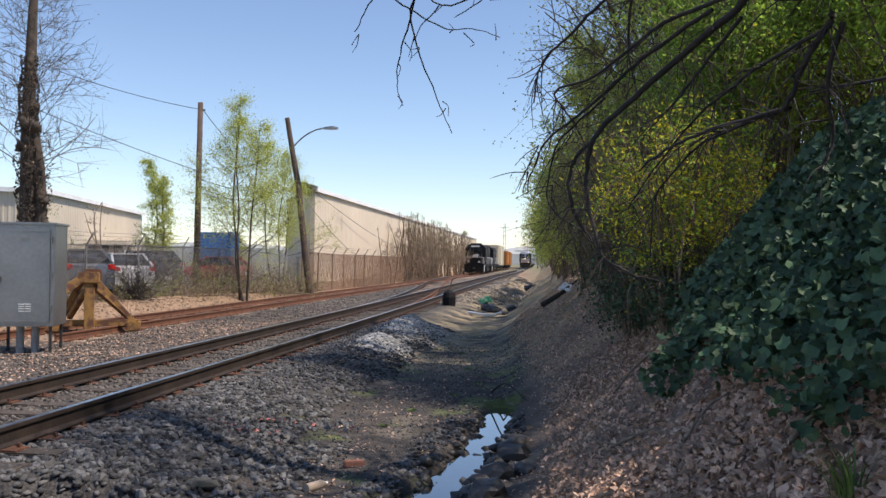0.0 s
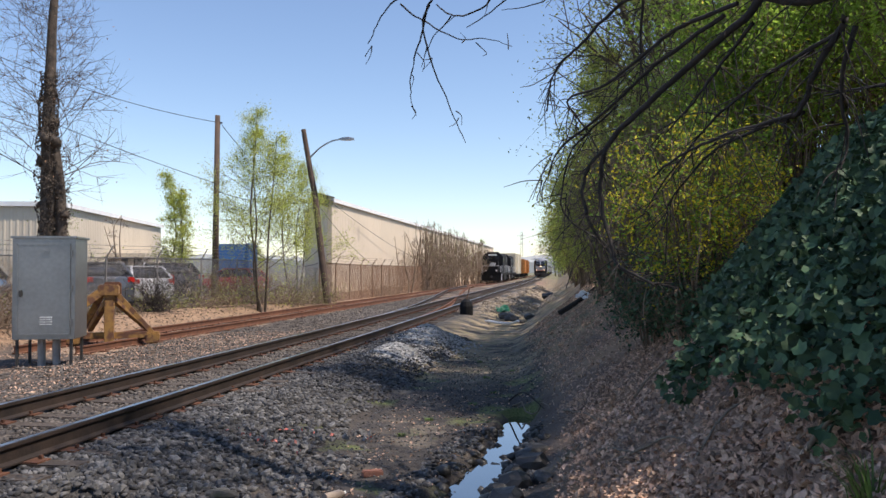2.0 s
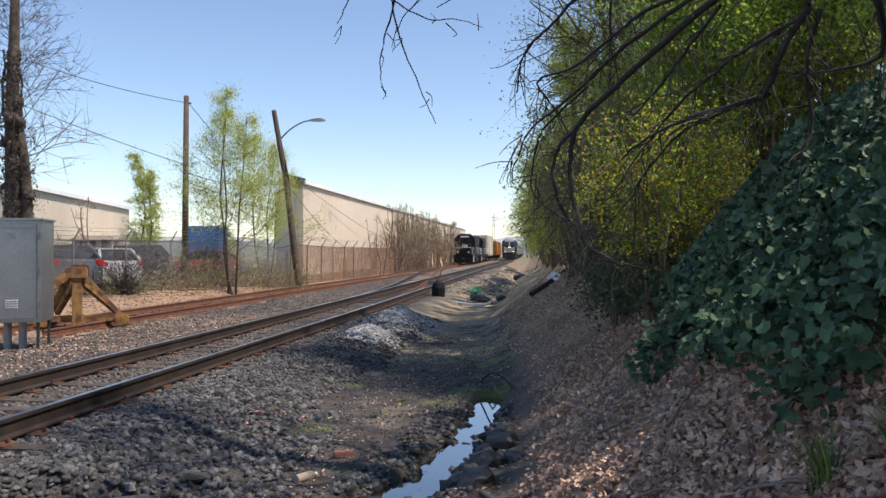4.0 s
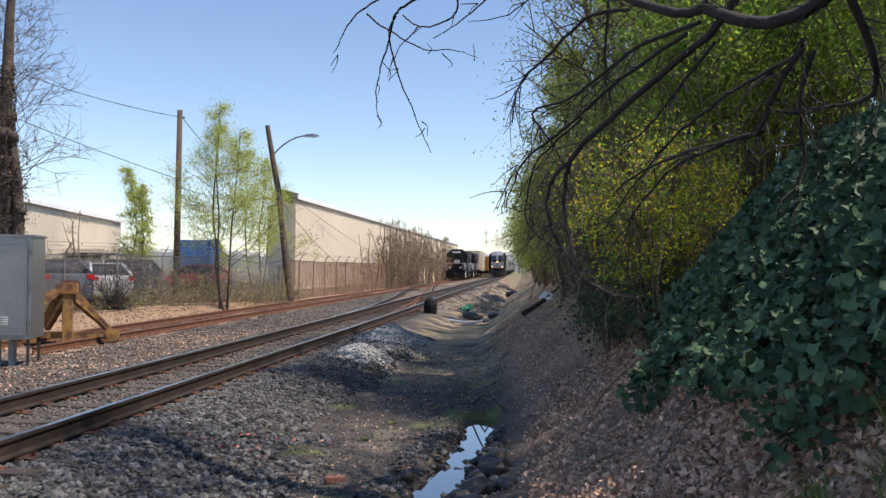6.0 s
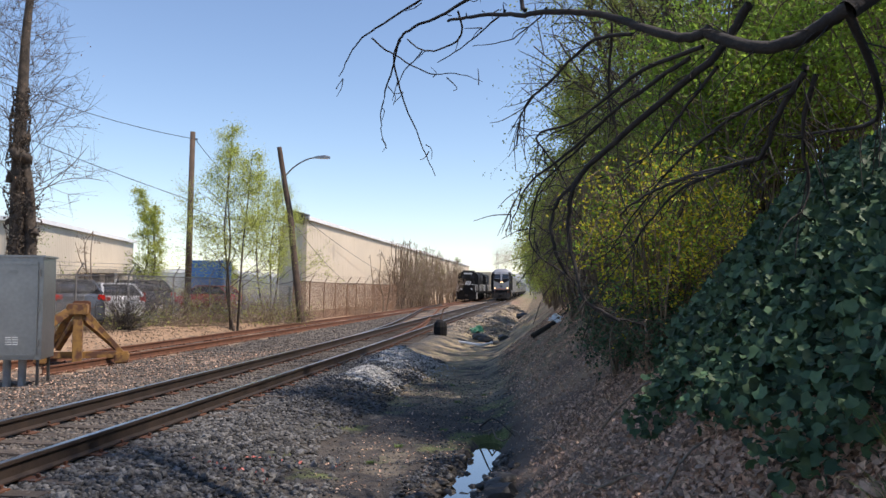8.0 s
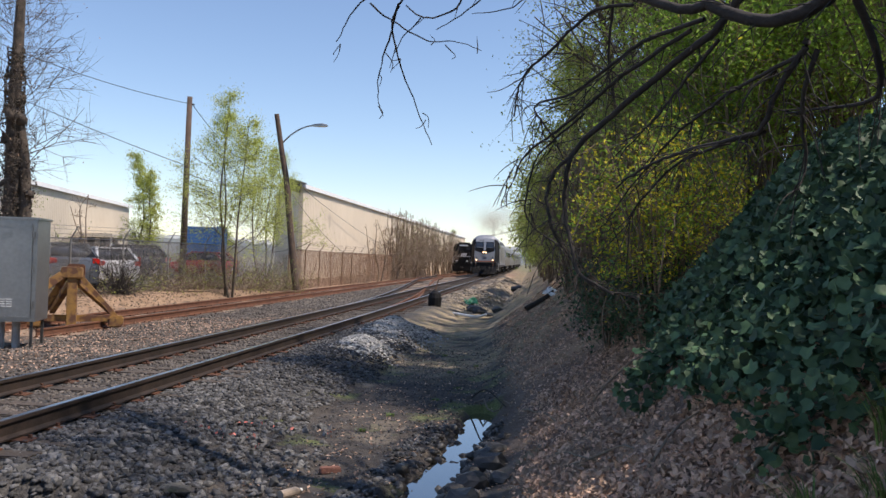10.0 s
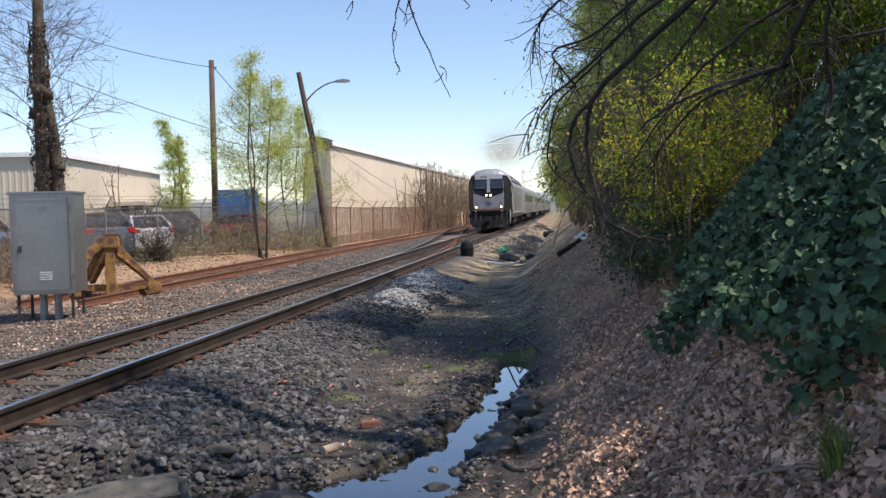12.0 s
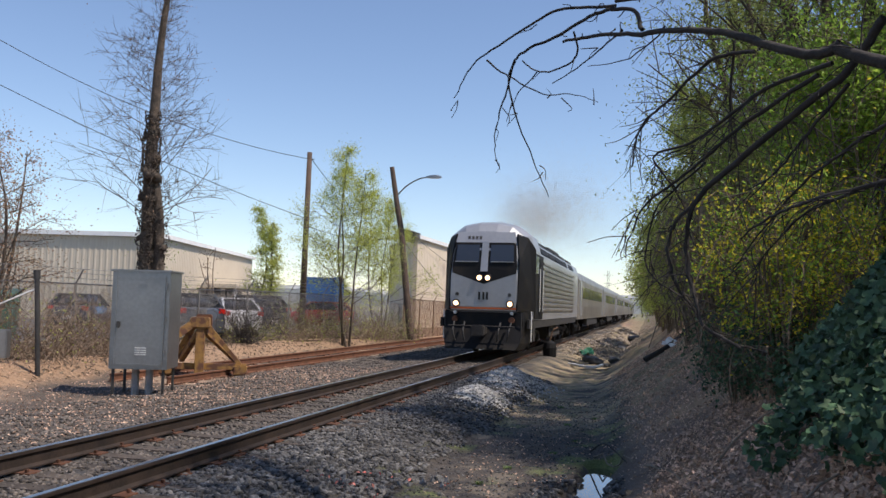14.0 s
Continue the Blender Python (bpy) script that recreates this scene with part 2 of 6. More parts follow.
def C(*rods, n=10):
    """A bmesh of rods, each (from, to, radius) or (from, to, radius, end radius)."""
    bm = bmesh.new()
    for a, b, r, *r2 in rods:
        a, b = Vector(a), Vector(b)
        m = Matrix.Translation((a + b) / 2) @ (b - a).to_track_quat("Z", "Y").to_matrix().to_4x4()
        bmesh.ops.create_cone(bm, cap_ends=True, segments=n, radius1=r, radius2=r2[0] if r2 else r, depth=(b - a).length, matrix=m)
    return bm


def loft(sections, caps=True):
    """A bmesh skin over rings of equal count."""
    bm = bmesh.new()
    rings = [[bm.verts.new(p) for p in s] for s in sections]
    n = len(rings[0])
    for r, q in zip(rings, rings[1:]):
        for i in range(n):
            bm.faces.new((r[i], r[(i + 1) % n], q[(i + 1) % n], q[i]))
    if caps:
        bm.faces.new(rings[0][::-1])
        bm.faces.new(rings[-1])
    bmesh.ops.recalc_face_normals(bm, faces=bm.faces[:])
    return bm


def tubes(paths, sides=5):
    """Verts and faces of round stems: each path is (points, start radius, end radius)."""
    V, F, base = [], [], 0
    ang = np.arange(sides) * 2 * np.pi / sides
    for pts, r0, r1 in paths:
        p = np.asarray(pts, float)
        d = np.gradient(p, axis=0)
        d /= np.linalg.norm(d, axis=1, keepdims=True) + 1e-9
        ref = np.where(np.abs(d[:, 2:3]) > 0.9, [[1.0, 0, 0]], [[0, 0, 1.0]])
        u = np.cross(d, ref)
        u /= np.linalg.norm(u, axis=1, keepdims=True) + 1e-9
        v = np.cross(d, u)
        r = np.linspace(r0, r1, len(p))[:, None, None]
        V.append((p[:, None] + r * (np.cos(ang)[None, :, None] * u[:, None] + np.sin(ang)[None, :, None] * v[:, None])).reshape(-1, 3))
        i = np.arange(len(p) - 1)[:, None] * sides + np.arange(sides)[None] + base
        j = np.arange(len(p) - 1)[:, None] * sides + (np.arange(sides)[None] + 1) % sides + base
        F.append(np.stack([i, j, j + sides, i + sides], -1).reshape(-1, 4))
        base += len(p) * sides
    return np.concatenate(V), np.concatenate(F)


def smoothed(pts, n=6):
    """Catmull-Rom through the points."""
    p = np.asarray(pts, float)
    p = np.vstack([2 * p[0] - p[1], p, 2 * p[-1] - p[-2]])
    out = []
    t = np.linspace(0, 1, n, endpoint=False)[:, None]
    for a, b, c, d in zip(p, p[1:], p[2:], p[3:]):
        out.append(0.5 * (2 * b + (c - a) * t + (2 * a - 5 * b + 4 * c - d) * t**2 + (3 * b - a - 3 * c + d) * t**3))
    return np.vstack([*out, p[-2:-1]])


def unit(v):
    return v / (np.linalg.norm(v, axis=-1, keepdims=True) + 1e-9)


def leaves(rng, centres, size, up=None, spread=1.0, width=0.5, fold=0.25):
    """Folded diamond leaves, two quads' worth of triangles each: verts, faces."""
    n = len(centres)
    a = rng.normal(size=(n, 3)) * spread
    if up is not None:
        a = a + np.asarray(up)
    a = unit(a)                                   # the leaf's normal
    d = unit(np.cross(a, rng.normal(size=(n, 3))))  # along the leaf
    w = np.cross(a, d)
    s = np.broadcast_to(size, (n,))[:, None] * rng.uniform(0.6, 1.3, (n, 1))
    b, t = centres - d * s / 2, centres + d * s / 2
    m = centres - a * s * fold * 0.5
    L, R = m + w * s * width * 0.5 + a * s * fold, m - w * s * width * 0.5 + a * s * fold
    v = np.stack([b, R, t, L], 1).reshape(-1, 3)
    i = np.arange(n)[:, None] * 4
    f = np.concatenate([i + [[0, 1, 2]], i + [[0, 2, 3]]], 1).reshape(-1, 3)
    return v, f


ICO = bmesh.new()
bmesh.ops.create_icosphere(ICO, subdivisions=1, radius=1)
ICO_V = np.array([v.co[:] for v in ICO.verts])
ICO_F = np.array([[v.index for v in f.verts] for f in ICO.faces])
ICO.free()


def stones(rng, centres, size, flat=0.7):
    """Angular stones: verts, faces."""
    n, k = len(centres), len(ICO_V)
    s = np.broadcast_to(size, (n,))[:, None, None] * rng.uniform(0.6, 1.4, (n, 1, 3))
    jit = rng.uniform(0.5, 1.4, (n, k, 1))
    q = unit(rng.normal(size=(n, 4)))
    w, x, y, z = q.T
    R = np.stack([1 - 2 * (y * y + z * z), 2 * (x * y - z * w), 2 * (x * z + y * w), 2 * (x * y + z * w), 1 - 2 * (x * x + z * z),
                  2 * (y * z - x * w), 2 * (x * z - y * w), 2 * (y * z + x * w), 1 - 2 * (x * x + y * y)], -1).reshape(n, 3, 3)
    v = np.einsum("nij,nkj->nki", R, ICO_V[None] * jit * s)
    v[:, :, 2] *= flat
    v += np.asarray(centres)[:, None]
    f = ICO_F[None] + (np.arange(n) * k)[:, None, None]
    return v.reshape(-1, 3), f.reshape(-1, 3)


# ---------------------------------------------------------------- the lie of the land


def track_x(y):
    """The main track's centre line."""
    return np.interp(y, [-60, 20, 30, 40, 55, 90, 150, 230, 330, 600], [-5.6, -5.6, -5.7, -5.85, -6.05, -6.4, -6.9, -7.9, -9.5, -14.5])


def toe_x(y):
    """Where the bank on the right begins."""
    return np.interp(y, [-60, 0, 3.5, 8, 12, 21, 40, 60, 100, 600], [0.4, 0.1, -0.35, -0.5, -0.85, -1.75, -2.2, -2.3, -2.4, -9])


def siding_x(y):
    return np.interp(y, [-60, 40, 60, 120, 600], [-11.75, -11.75, -11.6, -11.5, -19.0])


def cross_x(y):
    """The turnout's curve from the main track to the siding."""
    u = np.clip((np.asarray(y, float) - 24) / 76.0, 0, 1)
    return track_x(y) * (1 - u * u * (3 - 2 * u)) + siding_x(y) * (u * u * (3 - 2 * u))


def cross_z(y):
    return -0.012 - 0.19 * np.clip((np.asarray(y, float) - 34) / 60.0, 0, 1)


DITCH = [(-0.75, 12.0), (-0.85, 9.6), (-1.0, 7.9), (-1.3, 6.7), (-2.1, 6.1), (-3.4, 5.7)]


def ditch_distance(x, y):
    d = np.full(np.shape(x), 99.0)
    for (ax, ay), (bx, by) in zip(DITCH, DITCH[1:]):
        t = np.clip(((x - ax) * (bx - ax) + (y - ay) * (by - ay)) / ((bx - ax) ** 2 + (by - ay) ** 2), 0, 1)
        d = np.minimum(d, np.hypot(x - ax - t * (bx - ax), y - ay - t * (by - ay)))
    return d


HEAPS = [(-3.5, 21.0, 0.72, 1.9, 0.36), (-3.55, 17.3, 0.5, 0.9, 0.24), (-2.9, 39.5, 1.3, 3.2, 0.62), (-2.7, 49.5, 1.2, 3.5, 0.6),
         (-2.9, 61.0, 1.1, 3.6, 0.6), (-3.2, 75.0, 1.2, 4.5, 0.6)]


def ripple(x, y, s):
    return np.sin(x * 1.7 * s + 1.3 * np.sin(y * 1.1 * s)) * np.sin(y * 1.9 * s + 1.7 * np.sin(x * 0.9 * s))


def land(x, y):
    x, y = np.asarray(x, float), np.asarray(y, float)
    u = x - (track_x(y) + 5.6)
    z = np.interp(u, [-400, -60, -17, -14.2, -13.2, -12.7, -10.4, -9.6, -8.2, -7.3, -7.0, -4.2, -3.95, -2.8, -1.0, 400],
                  [-0.2, -0.1, 0.05, 0.05, -0.28, -0.4, -0.4, -0.34, -0.3, -0.22, -0.225, -0.225, -0.22, -0.5, -0.52, -0.52])
    for hx, hy, rx, ry, hh in HEAPS:
        z = z + hh * np.exp(-(((x - hx) / rx) ** 2 + ((y - hy) / ry) ** 2)) * (1 + 0.25 * ripple(x, y, 2.5))
    over = np.clip((y - 26) / 12, 0, 1) * np.clip((104 - y) / 6, 0, 1) * np.clip((2.6 - np.abs(x - cross_x(y))) / 1.0, 0, 1)
    z = np.maximum(z, z + over * (cross_z(y) - 0.225 - z))
    near = np.clip((4.9 - y) / 2.2, 0, 1)
    z = np.maximum(z, -0.5 + 0.47 * near * near * (3 - 2 * near) * np.clip((x + 3.7) / 1.4, 0, 1))
    s = x - toe_x(y)
    k = np.clip((y - 6.8) / 2.8, 0, 1)
    k = k * k * (3 - 2 * k)
    steep = np.interp(s, [0, 0.3, 0.7, 1.2, 1.7, 2.6, 4.0, 8.0, 40, 600], [0, 0.12, 0.5, 0.98, 1.55, 2.75, 3.5, 4.6, 8.0, 8.0])
    easy = np.interp(s, [0, 0.3, 0.7, 1.2, 1.7, 2.6, 4.0, 8.0, 40, 600], [0, 0.08, 0.32, 0.68, 1.05, 1.8, 2.8, 4.4, 8.0, 8.0])
    bank = -0.52 + steep * (1 - k) + easy * k
    bank = bank + np.clip(s, 0, 1) * 0.07 * ripple(x, y, 1.3)
    z = np.where(s > 0, np.maximum(z, bank), z)
    d = ditch_distance(x, y) + 0.05 * ripple(x, y, 4.0)
    wide = np.interp(y, [5.4, 6.2, 6.9, 7.5, 9], [0.5, 0.4, 0.2, 0.09, 0.03])
    z = np.minimum(z, -0.65 + np.maximum(d - wide, 0) ** 2 * 2.6 + np.where(d > 1.0, 9, 0))
    z = z + 0.025 * ripple(x, y, 3.1) * (np.abs(u + 5.6) > 2.2)
    return z


def axis(stops):
    out = [stops[0][0]]
    for (a, _), (b, step) in zip(stops, stops[1:]):
        n = max(1, round((b - a) / step))
        out += list(np.linspace(a, b, n + 1)[1:])
    return np.array(out)


GX = axis([(-900, 0), (-120, 120), (-40, 10), (-15, 1.2), (-8, 0.35), (-4.5, 0.2), (2.2, 0.07), (5, 0.25), (20, 1.5), (120, 12), (900, 120)])
GY = axis([(-150, 0), (-20, 15), (0, 1.5), (3.5, 0.25), (13, 0.09), (24, 0.2), (50, 0.5), (110, 2), (300, 12), (2600, 200)])
gx, gy = np.meshgrid(GX, GY)
gv = np.stack([gx, gy, land(gx, gy)], -1).reshape(-1, 3)
nx = len(GX)
gi = (np.arange(len(GY) - 1)[:, None] * nx + np.arange(nx - 1)[None]).ravel()
gf = np.stack([gi, gi + 1, gi + nx + 1, gi + nx], -1)


def ground_material():
    m = bpy.data.materials.new("ground")
    m.use_nodes = True
    n, l = m.node_tree.nodes, m.node_tree.links
    b = n["Principled BSDF"]
    tex = n.new("ShaderNodeTexCoord")
    sep = n.new("ShaderNodeSeparateXYZ")
    l.new(tex.outputs["Object"], sep.inputs[0])

    def noise_of(scale, detail=5):
        q = n.new("ShaderNodeTexNoise")
        q.inputs["Scale"].default_value, q.inputs["Detail"].default_value = scale, detail
        l.new(tex.outputs["Object"], q.inputs["Vector"])
        return q.outputs[0]

    def rng(v, a, c, lo=0.0, hi=1.0):
        q = n.new("ShaderNodeMapRange")
        for i, k in enumerate((a, c, lo, hi)):
            q.inputs[i + 1].default_value = k
        l.new(v, q.inputs[0])
        return q.outputs[0]

    def op(o, p, q):
        k = n.new("ShaderNodeMath")
        k.operation = o
        for i, w in enumerate((p, q)):
            if isinstance(w, (int, float)):
                k.inputs[i].default_value = w
            else:
                l.new(w, k.inputs[i])
        return k.outputs[0]

    def blend(f, p, q):
        k = n.new("ShaderNodeMix")
        k.data_type = "RGBA"
        l.new(f, k.inputs[0])
        for i, w in ((6, p), (7, q)):
            if isinstance(w, tuple):
                k.inputs[i].default_value = (*w, 1)
            else:
                l.new(w, k.inputs[i])
        return k.outputs[2]

    x = op("ADD", sep.outputs[0], op("MULTIPLY", op("SUBTRACT", noise_of(0.9), 0.5), 1.2))
    y = sep.outputs[1]
    grain, mid = noise_of(38, 4), noise_of(3.2)
    gravel = blend(rng(grain, 0.35, 0.65), (0.035, 0.032, 0.031), (0.095, 0.088, 0.082))
    cinder = blend(rng(grain, 0.35, 0.65), (0.055, 0.043, 0.036), (0.15, 0.118, 0.092))
    # tan patches put sunlit spots into the brown cinder colour
    cinder = blend(rng(noise_of(0.35), 0.5, 0.6), cinder, (0.30, 0.215, 0.15))
    path = blend(rng(mid, 0.35, 0.7), (0.048, 0.041, 0.037), (0.10, 0.083, 0.068))
    path = blend(rng(noise_of(0.8), 0.58, 0.68), path, (0.20, 0.165, 0.125))
    moss = blend(rng(grain, 0.4, 0.6), (0.10, 0.13, 0.04), (0.17, 0.19, 0.07))
    path = blend(rng(noise_of(1.1, 3), 0.58, 0.68), path, moss)
    bank = blend(rng(grain, 0.35, 0.65), (0.14, 0.09, 0.066), (0.27, 0.18, 0.13))
    bank = blend(rng(noise_of(0.5), 0.48, 0.6), bank, (0.36, 0.24, 0.15))
    dirt = blend(rng(mid, 0.3, 0.7), (0.40, 0.26, 0.16), (0.28, 0.18, 0.11))
    dirt = blend(rng(noise_of(9), 0.55, 0.65), dirt, (0.16, 0.11, 0.07))
    lot = blend(rng(mid, 0.3, 0.7), (0.09, 0.09, 0.092), (0.15, 0.145, 0.14))
    far = blend(rng(noise_of(0.05), 0.4, 0.6), (0.22, 0.19, 0.12), (0.15, 0.16, 0.08))
    c = blend(rng(x, -6.4, -7.0), gravel, cinder)
    c = blend(rng(x, -3.4, -2.9), c, path)
    c = blend(rng(op("SUBTRACT", sep.outputs[0], op("MULTIPLY", y, -0.045)), 0.0, 0.5), c, bank)
    # yellow dirt and moss past y 14, with sunlit paleness put into the colour
    yel = blend(rng(mid, 0.4, 0.6), (0.36, 0.275, 0.18), (0.21, 0.18, 0.10))
    c = blend(op("MULTIPLY", rng(y, 14, 17), rng(x, -4.4, -3.4)), c, blend(rng(noise_of(1.5), 0.36, 0.52), c, yel))
    c = blend(rng(x, -12.9, -13.3), c, dirt)
    c = blend(rng(x, -17.5, -18.5), c, lot)
    c = blend(rng(y, 120, 220), c, far)
    c = blend(rng(op("ABSOLUTE", x, 0), 70, 110), c, far)
    l.new(c, b.inputs["Base Color"])
    b.inputs["Roughness"].default_value = 0.9
    bp = n.new("ShaderNodeBump")
    bp.inputs["Strength"].default_value, bp.inputs["Distance"].default_value = 0.9, 0.03
    l.new(op("ADD", grain, op("MULTIPLY", noise_of(11), 1.5)), bp.inputs["Height"])
    l.new(bp.outputs[0], b.inputs["Normal"])
    return m


ground = raw("ground", gv, gf, ground_material(), smooth=True)
tagged(ground, "gravel, dark path dirt and a leaf-strewn bank beside the tracks", "ground", kind="structure")

# ---------------------------------------------------------------- tracks
RAIL = [(-0.065, -0.185), (0.065, -0.185), (0.065, -0.17), (0.012, -0.15), (0.012, -0.045), (0.036, -0.035), (0.036, -0.004), (0.03, 0),
        (-0.03, 0), (-0.036, -0.004), (-0.036, -0.035), (-0.012, -0.045), (-0.012, -0.15), (-0.065, -0.17)]


def rail(name, line, top, material, parent, head=None):
    """A rail along line(y) for the given ys, with its worn head as a strip of its own."""
    if not callable(top):
        level = top
        top = lambda y: level
    secs = [[(line(y) + px, y, float(top(y)) + pz) for px, pz in RAIL] for y in YS]
    ob = part(name, loft(secs), material, parent)
    if head:
        part("rail_head", loft([[(line(y) + px, y, float(top(y)) + pz) for px, pz in ((-0.031, -0.003), (0.031, -0.003), (0.029, 0.003), (-0.029, 0.003))]
                                for y in YS]), head, ob, "worn bright running surface")
    return ob


def tie_mesh():
    bm = B(((0, 0, 0), (2.6, 0.23, 0.17)), bevel=0.012)
    me = bpy.data.meshes.new("tie")
    bm.to_mesh(me)
    bm.free()
    me.materials.append(TIE)
    return me


def tie_plate_mesh():
    bm = B(((-0.75, 0, 0.092), (0.33, 0.19, 0.016)), ((0.75, 0, 0.092), (0.33, 0.19, 0.016)),
           ((-0.85, 0.05, 0.11), (0.03, 0.03, 0.05)), ((-0.65, -0.05, 0.11), (0.03, 0.03, 0.05)),
           ((0.85, 0.05, 0.11), (0.03, 0.03, 0.05)), ((0.65, -0.05, 0.11), (0.03, 0.03, 0.05)))
    me = bpy.data.meshes.new("tie_plate")
    bm.to_mesh(me)
    bm.free()
    me.materials.append(RUST)
    return me


TIE_ME, PLATE_ME = tie_mesh(), tie_plate_mesh()
rnd = random.Random(3)


def lay_ties(parent, line, top, y0, y1, count):
    """Ties one by one, as far as count goes, each with its two plates."""
    y, made = y0, 0
    while y < y1 and made < count:
        t = new("tie", TIE_ME)
        t.parent = parent
        slope = float(line(y + 0.5) - line(y - 0.5))
        t.matrix_basis = pose(float(line(y)) + rnd.uniform(-0.06, 0.06), y, (float(top(y)) if callable(top) else top) - 0.29 + rnd.uniform(-0.012, 0.008), 0, rnd.uniform(-0.4, 0.4),
                              -math.degrees(math.atan(slope)) + rnd.uniform(-1.6, 1.6))
        p = new("tie_plate", PLATE_ME)
        p.parent = t
        y += rnd.uniform(0.52, 0.6)
        made += 1
    return y


def far_ties(parent, line, top, y0, y1):
    vs, fs, k = [], [], 0
    for y in np.arange(y0, y1, 0.58):
        bm = B(((float(line(y)), y, top - 0.29), (2.6, 0.23, 0.17)))
        vs += [v.co[:] for v in bm.verts]
        bm.verts.index_update()
        fs += [[v.index + k for v in f.verts] for f in bm.faces]
        k += 8
        bm.free()
    tagged(raw("far_ties", vs, fs, TIE, parent), kind="stuff")


main_track = thing("main_track", label="railway track with worn bright rails on dark wooden ties", category="railway track", kind="structure")
YS = list(np.arange(-6, 60, 1.5)) + list(np.arange(60, 420, 12))
rail("rail", lambda y: float(track_x(y)) + 0.752, 0.0, STEEL, main_track, SHINE)
rail("rail", lambda y: float(track_x(y)) - 0.752, 0.0, STEEL, main_track, SHINE)
y = lay_ties(main_track, track_x, 0.0, 3.0, 90, 90)
far_ties(main_track, track_x, 0.0, y, 170)

siding = thing("siding_track", label="rusty siding track ending at a buffer stop", category="railway track", kind="structure")
YS = list(np.arange(17.6, 60, 1.5)) + list(np.arange(60, 330, 12))
rail("rail", lambda y: float(siding_x(y)) + 0.752, -0.2, RUST, siding)
rail("rail", lambda y: float(siding_x(y)) - 0.752, -0.2, RUST, siding)
y = lay_ties(siding, siding_x, -0.2, 18.0, 90, 50)
far_ties(siding, siding_x, -0.2, y, 120)


turnout = thing("turnout_track", label="rusty turnout rails curving from the main track to the siding", category="railway track", kind="structure")
YS = list(np.arange(27, 100, 1.5))
rail("rail", lambda y: float(cross_x(y)) + 0.70, cross_z, RUST, turnout)
rail("rail", lambda y: float(cross_x(y)) - 0.752, cross_z, STEEL, turnout, SHINE)
lay_ties(turnout, cross_x, cross_z, 46, 84, 70)

# ---------------------------------------------------------------- buffer stop, cabinet, posts


def beam(a, b, w):
    """A square timber from a to b, as (centre, size, rotation)."""
    a, b = Vector(a), Vector(b)
    return ((a + b) / 2, (w, w, (b - a).length), (b - a).to_track_quat("Z", "Y").to_matrix())


def buffer_stop(m):
    t = thing("buffer_stop", m, "weathered yellow bumping post with braced legs at the siding's end", "buffer stop")
    part("head", B(((0, 0, 1.2), (0.48, 0.42, 0.28)), bevel=0.03), YELLOW, t)
    part("striking_pad", B(((0.05, 0.27, 1.22), (0.42, 0.12, 0.38)), bevel=0.03), RUST, t, "rusted striking pad")
    part("upright", B(beam((0.02, -0.08, -0.25), (0.02, -0.05, 1.1), 0.22), bevel=0.015), YELLOW, t)
    part("timber_brace", B(beam((-0.2, -0.1, 1.15), (-1.5, -0.5, 0.15), 0.2), bevel=0.015), YELLOW, t)
    part("brace", B(beam((0.2, 0.05, 1.1), (1.05, 0.1, 0.1), 0.11)), YELLOW, t)
    part("brace", B(beam((-0.18, 0.1, 1.1), (-0.72, 0.25, 0.1), 0.13)), YELLOW, t)
    part("back_brace", B(beam((0.0, 0.2, 1.05), (0.75, 1.9, 0.1), 0.13)), YELLOW, t)
    part("back_brace", B(beam((0.0, 0.2, 1.05), (-0.75, 1.9, 0.1), 0.13)), YELLOW, t)
    part("base_beam", B(((0.1, 0.1, 0.06), (2.2, 0.16, 0.16)), bevel=0.01), YELLOW, t)
    for sx in (-0.85, 1.05):
        part("foot", B(((sx, 0.1, -0.02), (0.34, 0.34, 0.26)), bevel=0.03), YELLOW, t)
    return t


buffer_stop(pose(-11.6, 20.0, -0.2, 0, 0, 22))


